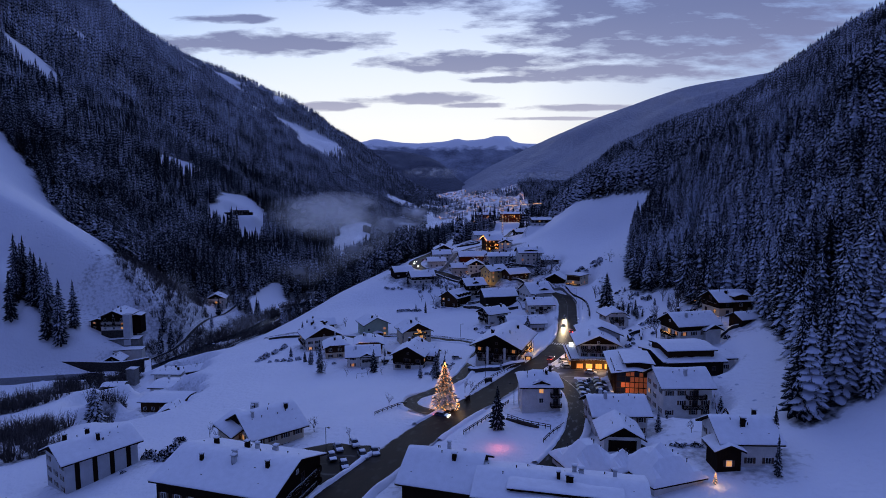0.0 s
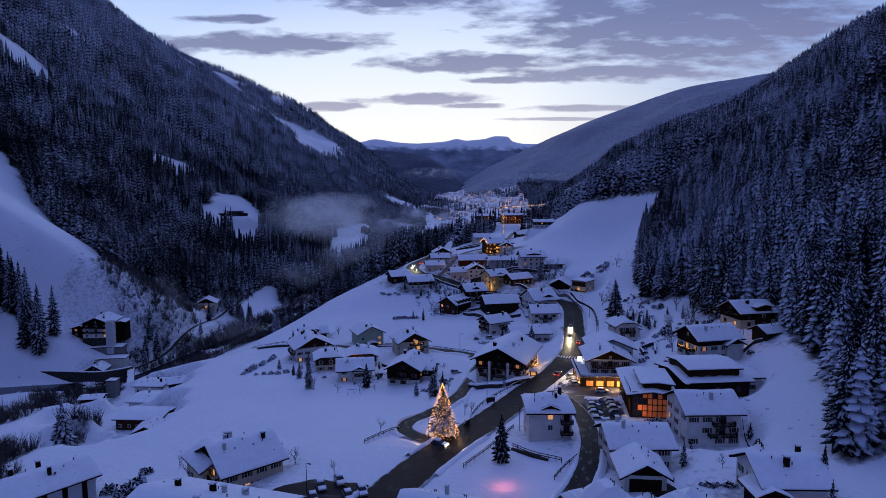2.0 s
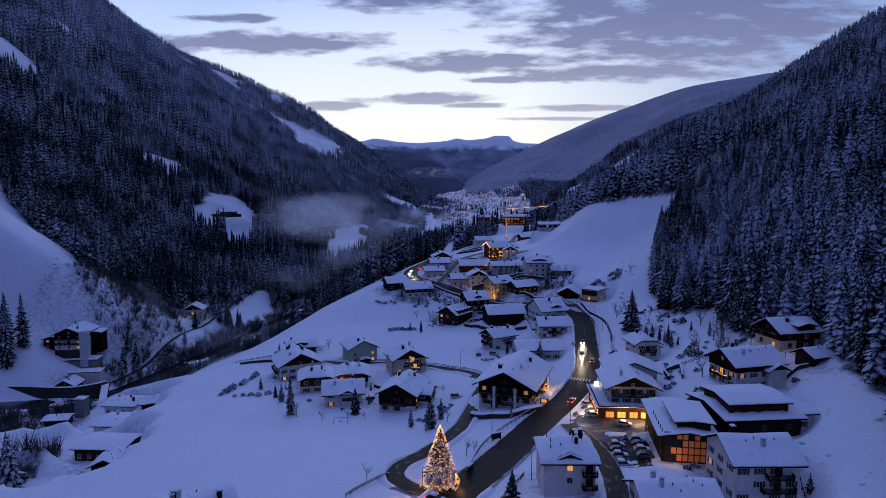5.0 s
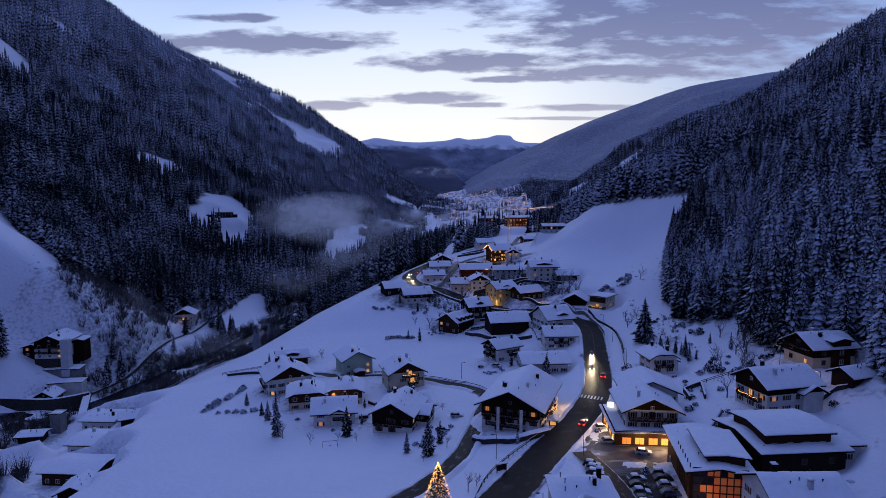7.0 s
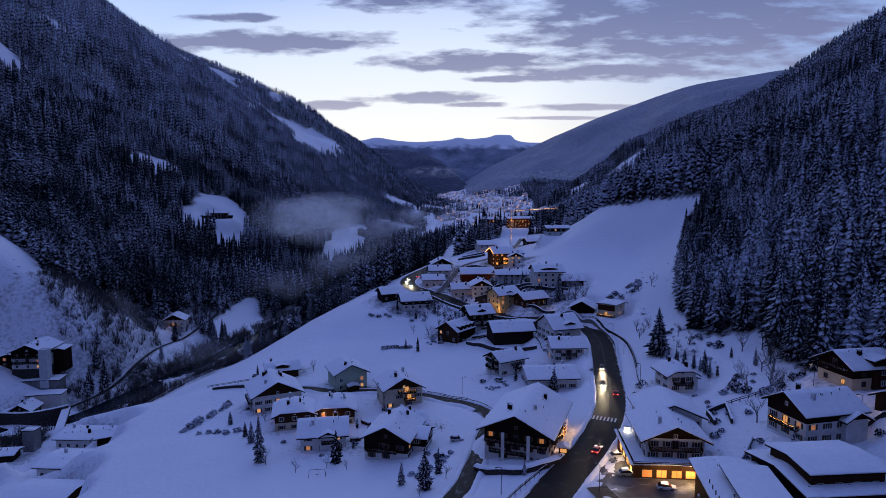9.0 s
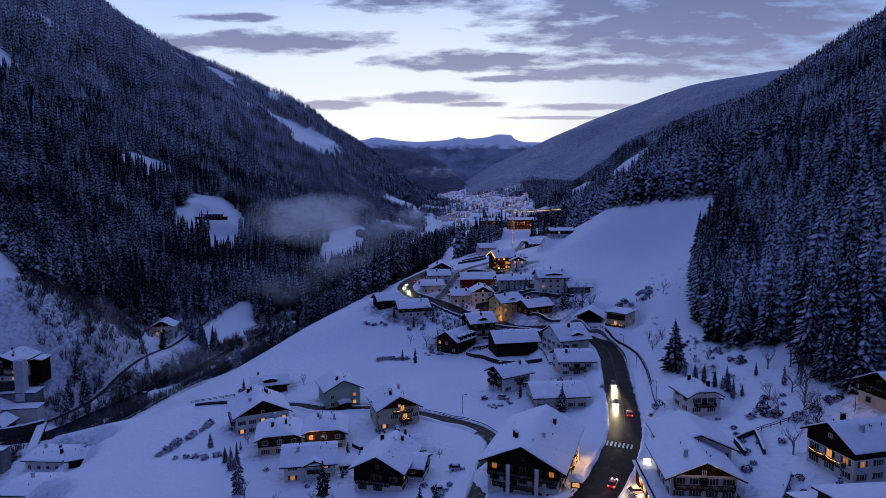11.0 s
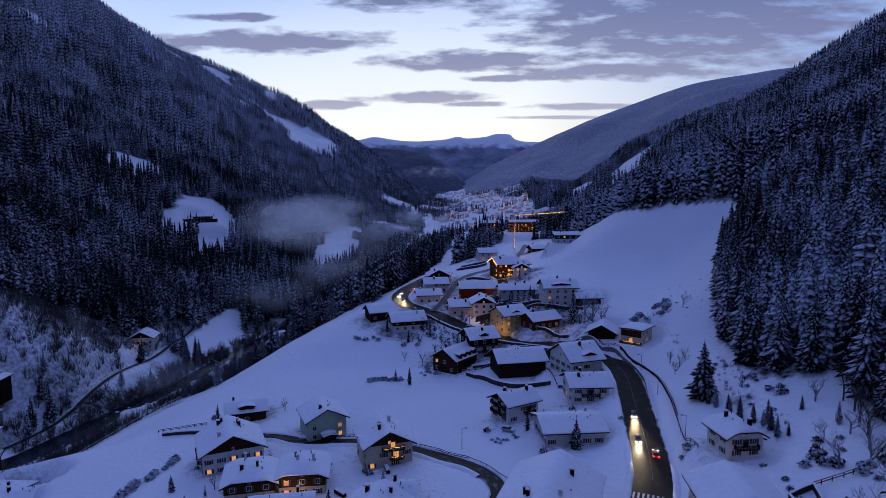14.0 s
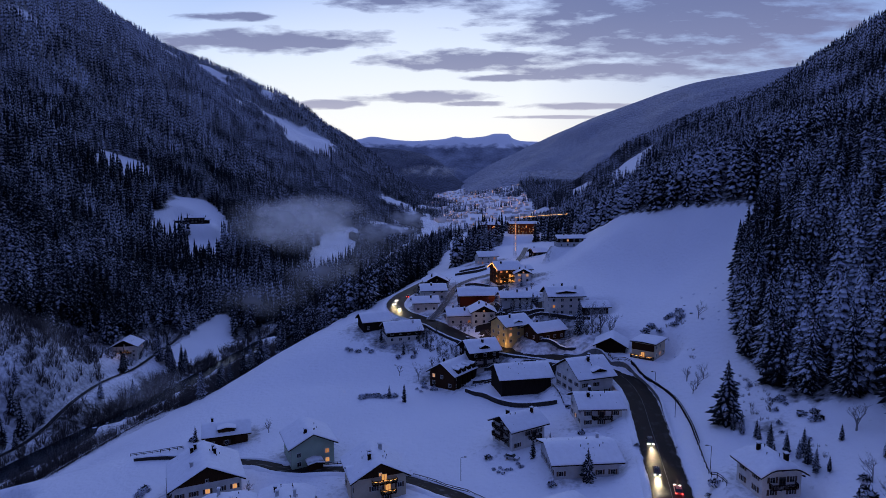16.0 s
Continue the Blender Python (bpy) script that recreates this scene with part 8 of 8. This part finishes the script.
# the footbridge over the river
br_ = thing("bridge", pose(-177.5, 346.5, -38.2, 0, 0, 27), "narrow timber bridge over the river", "bridge")
part("deck", Shape().box(-2, 2, -15, 15, 0, 0.35), OLDWOOD, br_)
for sx_ in (-1.9, 1.9):
    rl2 = Shape().box(sx_ - 0.06, sx_ + 0.06, -15, 15, 1.25, 1.37)
    for k in range(16):
        rl2.box(sx_ - 0.05, sx_ + 0.05, -15 + k * 2 - 0.05, -15 + k * 2 + 0.05, 0.3, 1.3)
    part("railing", rl2, TIMBER, br_)
part("snow_strip", Shape().box(-1.8, 1.8, -15, 15, 0.355, 0.5), ROOF_SNOW, br_)
# the little lit tree by the porch
mini = thing("christmas_tree", pose(53.2, 121.3, height(53.2, 121.3)), "small garden tree wrapped in fairy lights", "tree")
v_, f_ = spruce_arrays(8, 7, 900, 0.28, 0.3)
part("crown", triangles("crown", v_ * 2.4, f_, NEEDLES, np.full(len(v_), 0.1)), None, mini)
part("fairy_lights", bulbs([(0.5 * (1 - k / 60) * math.cos(k * 2.4), 0.5 * (1 - k / 60) * math.sin(k * 2.4), 0.2 + 2.2 * k / 60) for k in range(60)], 0.05), FAIRY, mini)["kind"] = "stuff"
lamp_light(53.2, 120, height(53.2, 121.3) + 1.2, 40, WARM)

# stones in the river bed
def stone_arrays(seed):
    rr = np.random.RandomState(seed)
    ico = [(0, 0, 1), (0.89, 0, 0.45), (0.28, 0.85, 0.45), (-0.72, 0.53, 0.45), (-0.72, -0.53, 0.45), (0.28, -0.85, 0.45), (0.9, 0.1, -0.3), (0.2, 0.9, -0.3), (-0.8, 0.5, -0.3), (-0.7, -0.6, -0.3), (0.3, -0.9, -0.3)]
    v = np.array(ico) * (0.8 + 0.4 * rr.rand(11, 1)) * [1, 1, 0.6]
    f = [(0, k, k % 5 + 1) for k in range(1, 6)]
    for k in range(1, 6):
        n = k % 5 + 1
        f += [(k, k + 5, n), (n, k + 5, n + 5)]
    return v, np.array(f)


STONES = [stone_arrays(s) for s in range(4)]
sy_ = 130 + 700 * rng.rand(1500)
sx_ = curve_x(RIVER_LEFT, sy_) + (curve_x(RIVER_RIGHT, sy_) - curve_x(RIVER_LEFT, sy_)) * (0.5 + 0.62 * (rng.rand(1500) - 0.5) * 2)
v, f, t = plant(sx_, sy_, 0.3 + 1.1 * rng.rand(1500) ** 2, STONES, rng)
s2x = np.concatenate([78 + 42 * rng.rand(420), -225 - 60 * rng.rand(220)])
s2y = np.concatenate([150 + 250 * rng.rand(420), 250 + 170 * rng.rand(220)])
keep_ = ripple(s2x, s2y, 16, 25) > 0.05
s2x, s2y = s2x[keep_], s2y[keep_]
v2, f2, t2 = plant(s2x, s2y, 0.25 + 0.7 * rng.rand(len(s2x)) ** 2, STONES, rng)
v, f, t = np.concatenate([v, v2]), np.concatenate([f, f2 + len(v)]), np.concatenate([t, t2])
RIVER_STONE = needles("snow_capped_stone", -0.12, 0.6)
tagged(new("river_stones", triangles("river_stones", v, f, RIVER_STONE, t, smooth=False)), "snow-capped stones in the river bed and on the slopes", "stones", kind="stuff")

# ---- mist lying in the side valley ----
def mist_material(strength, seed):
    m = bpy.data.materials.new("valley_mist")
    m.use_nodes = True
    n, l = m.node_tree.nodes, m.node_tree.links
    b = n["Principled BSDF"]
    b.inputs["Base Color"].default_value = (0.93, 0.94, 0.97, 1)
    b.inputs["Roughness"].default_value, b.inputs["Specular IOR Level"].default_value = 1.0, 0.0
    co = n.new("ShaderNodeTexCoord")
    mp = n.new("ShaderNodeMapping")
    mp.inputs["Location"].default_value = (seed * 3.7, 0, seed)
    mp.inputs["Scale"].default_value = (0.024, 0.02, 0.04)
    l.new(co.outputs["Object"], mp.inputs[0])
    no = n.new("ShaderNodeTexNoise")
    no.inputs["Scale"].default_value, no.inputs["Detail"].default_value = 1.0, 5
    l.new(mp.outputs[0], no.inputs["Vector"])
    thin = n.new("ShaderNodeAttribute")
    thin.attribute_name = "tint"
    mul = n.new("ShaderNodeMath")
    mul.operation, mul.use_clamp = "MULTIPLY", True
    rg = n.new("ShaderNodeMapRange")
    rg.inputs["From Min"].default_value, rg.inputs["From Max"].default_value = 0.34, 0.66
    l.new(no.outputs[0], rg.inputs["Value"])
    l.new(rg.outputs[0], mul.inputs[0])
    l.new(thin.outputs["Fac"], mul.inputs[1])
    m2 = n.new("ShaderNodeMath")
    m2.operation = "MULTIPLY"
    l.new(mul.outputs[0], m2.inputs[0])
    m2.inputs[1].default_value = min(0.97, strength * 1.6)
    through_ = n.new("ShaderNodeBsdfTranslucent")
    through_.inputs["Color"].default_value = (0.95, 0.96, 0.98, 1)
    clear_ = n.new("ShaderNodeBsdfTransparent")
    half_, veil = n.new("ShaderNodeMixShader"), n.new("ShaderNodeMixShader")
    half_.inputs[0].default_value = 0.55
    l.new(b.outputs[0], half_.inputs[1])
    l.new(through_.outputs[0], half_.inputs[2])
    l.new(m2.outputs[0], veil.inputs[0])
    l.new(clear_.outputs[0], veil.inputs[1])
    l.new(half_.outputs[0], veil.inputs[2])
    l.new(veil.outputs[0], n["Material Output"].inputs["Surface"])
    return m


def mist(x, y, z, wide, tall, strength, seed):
    """A see-through sheet facing the viewer with haze painted as alpha, thick in the middle and thinning to nothing at
    its rim.
    """
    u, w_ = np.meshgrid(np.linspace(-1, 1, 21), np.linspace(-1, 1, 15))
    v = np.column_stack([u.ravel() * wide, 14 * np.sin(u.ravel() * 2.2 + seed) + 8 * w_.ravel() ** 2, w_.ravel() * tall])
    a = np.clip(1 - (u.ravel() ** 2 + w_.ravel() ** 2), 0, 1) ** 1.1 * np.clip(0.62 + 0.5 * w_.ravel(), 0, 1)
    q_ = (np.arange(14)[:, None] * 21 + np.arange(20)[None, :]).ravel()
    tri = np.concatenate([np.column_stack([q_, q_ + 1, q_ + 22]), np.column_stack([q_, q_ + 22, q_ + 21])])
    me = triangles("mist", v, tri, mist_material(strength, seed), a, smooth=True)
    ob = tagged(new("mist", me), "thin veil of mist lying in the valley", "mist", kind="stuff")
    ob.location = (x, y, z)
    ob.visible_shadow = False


# layered upright sheets stand in for the bank of mist
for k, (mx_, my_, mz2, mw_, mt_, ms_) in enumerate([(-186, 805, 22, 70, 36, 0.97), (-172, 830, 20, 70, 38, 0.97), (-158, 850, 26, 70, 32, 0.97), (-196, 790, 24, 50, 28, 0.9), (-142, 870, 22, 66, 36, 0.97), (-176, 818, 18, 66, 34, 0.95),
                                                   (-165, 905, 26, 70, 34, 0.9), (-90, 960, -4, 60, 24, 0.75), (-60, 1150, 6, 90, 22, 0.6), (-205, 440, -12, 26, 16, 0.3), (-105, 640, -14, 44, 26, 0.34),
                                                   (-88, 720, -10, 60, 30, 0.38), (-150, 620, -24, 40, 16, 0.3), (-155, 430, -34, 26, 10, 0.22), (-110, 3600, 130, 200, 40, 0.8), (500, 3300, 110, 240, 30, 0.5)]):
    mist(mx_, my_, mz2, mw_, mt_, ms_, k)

# shade of the grey apartment house's balcony recesses, put on as flat dark strips
for k in range(4):
    rc = Shape().box(6.02, 6.09, -6.4 + k * 4.0, -5.3 + k * 4.0, 0.2, 8.3)
    part("recess_shade_strip", rc, TIMBER, GREY_HOUSE, "dark flat strip painted for a shaded balcony recess")
# unseen red light, without a fixture, added to tint a patch of snow pink
lamp_light(11, 143, height(11, 143) + 2.2, 150, (1.0, 0.20, 0.15), 0.5)
# worn centre line through the bend
mark = TRACKS[0][0]
mline = thing("centre_line", pose(0, 0, 0), "worn thin centre line of the road", "road marking")
s_ = Shape()
for a_, b_ in zip(mark, mark[1:]):
    if 262 < a_[1] < 366 and a_[0] > 40:
        d_ = Vector((b_[0] - a_[0], b_[1] - a_[1], 0)).normalized()
        n_ = Vector((d_.y, -d_.x, 0)) * 0.05
        A_, B_ = Vector((a_[0], a_[1], a_[2] + 0.115)), Vector((b_[0], b_[1], b_[2] + 0.115))
        s_.face(A_ - n_, A_ + n_, B_ + n_, B_ - n_)
part("paint_line", s_, CONCRETE, mline)
# rows of lights along the hotels round the crane
for hx_, hy_, half_, z_ in ((72, 729.6, 13, 2.6), (72, 729.6, 13, 5.4), (72, 729.6, 13, 8.2), (39, 732.8, 8, 3.0), (39, 732.8, 8, 6.0)):
    row = thing("facade_lights", pose(hx_, hy_, height(hx_, hy_ + 8) + z_, 0, 0, 4), "row of warm lights along a hotel front", "festoon lights")
    string_lights(row, [(-half_, 0, 0), (0, 0, -0.2), (half_, 0, 0)], 2.6, 0.17)
    part("cable", Shape().rod((-half_, 0.05, 0.1), (half_, 0.05, 0.1), 0.03, 0.03, 4), IRON, row)
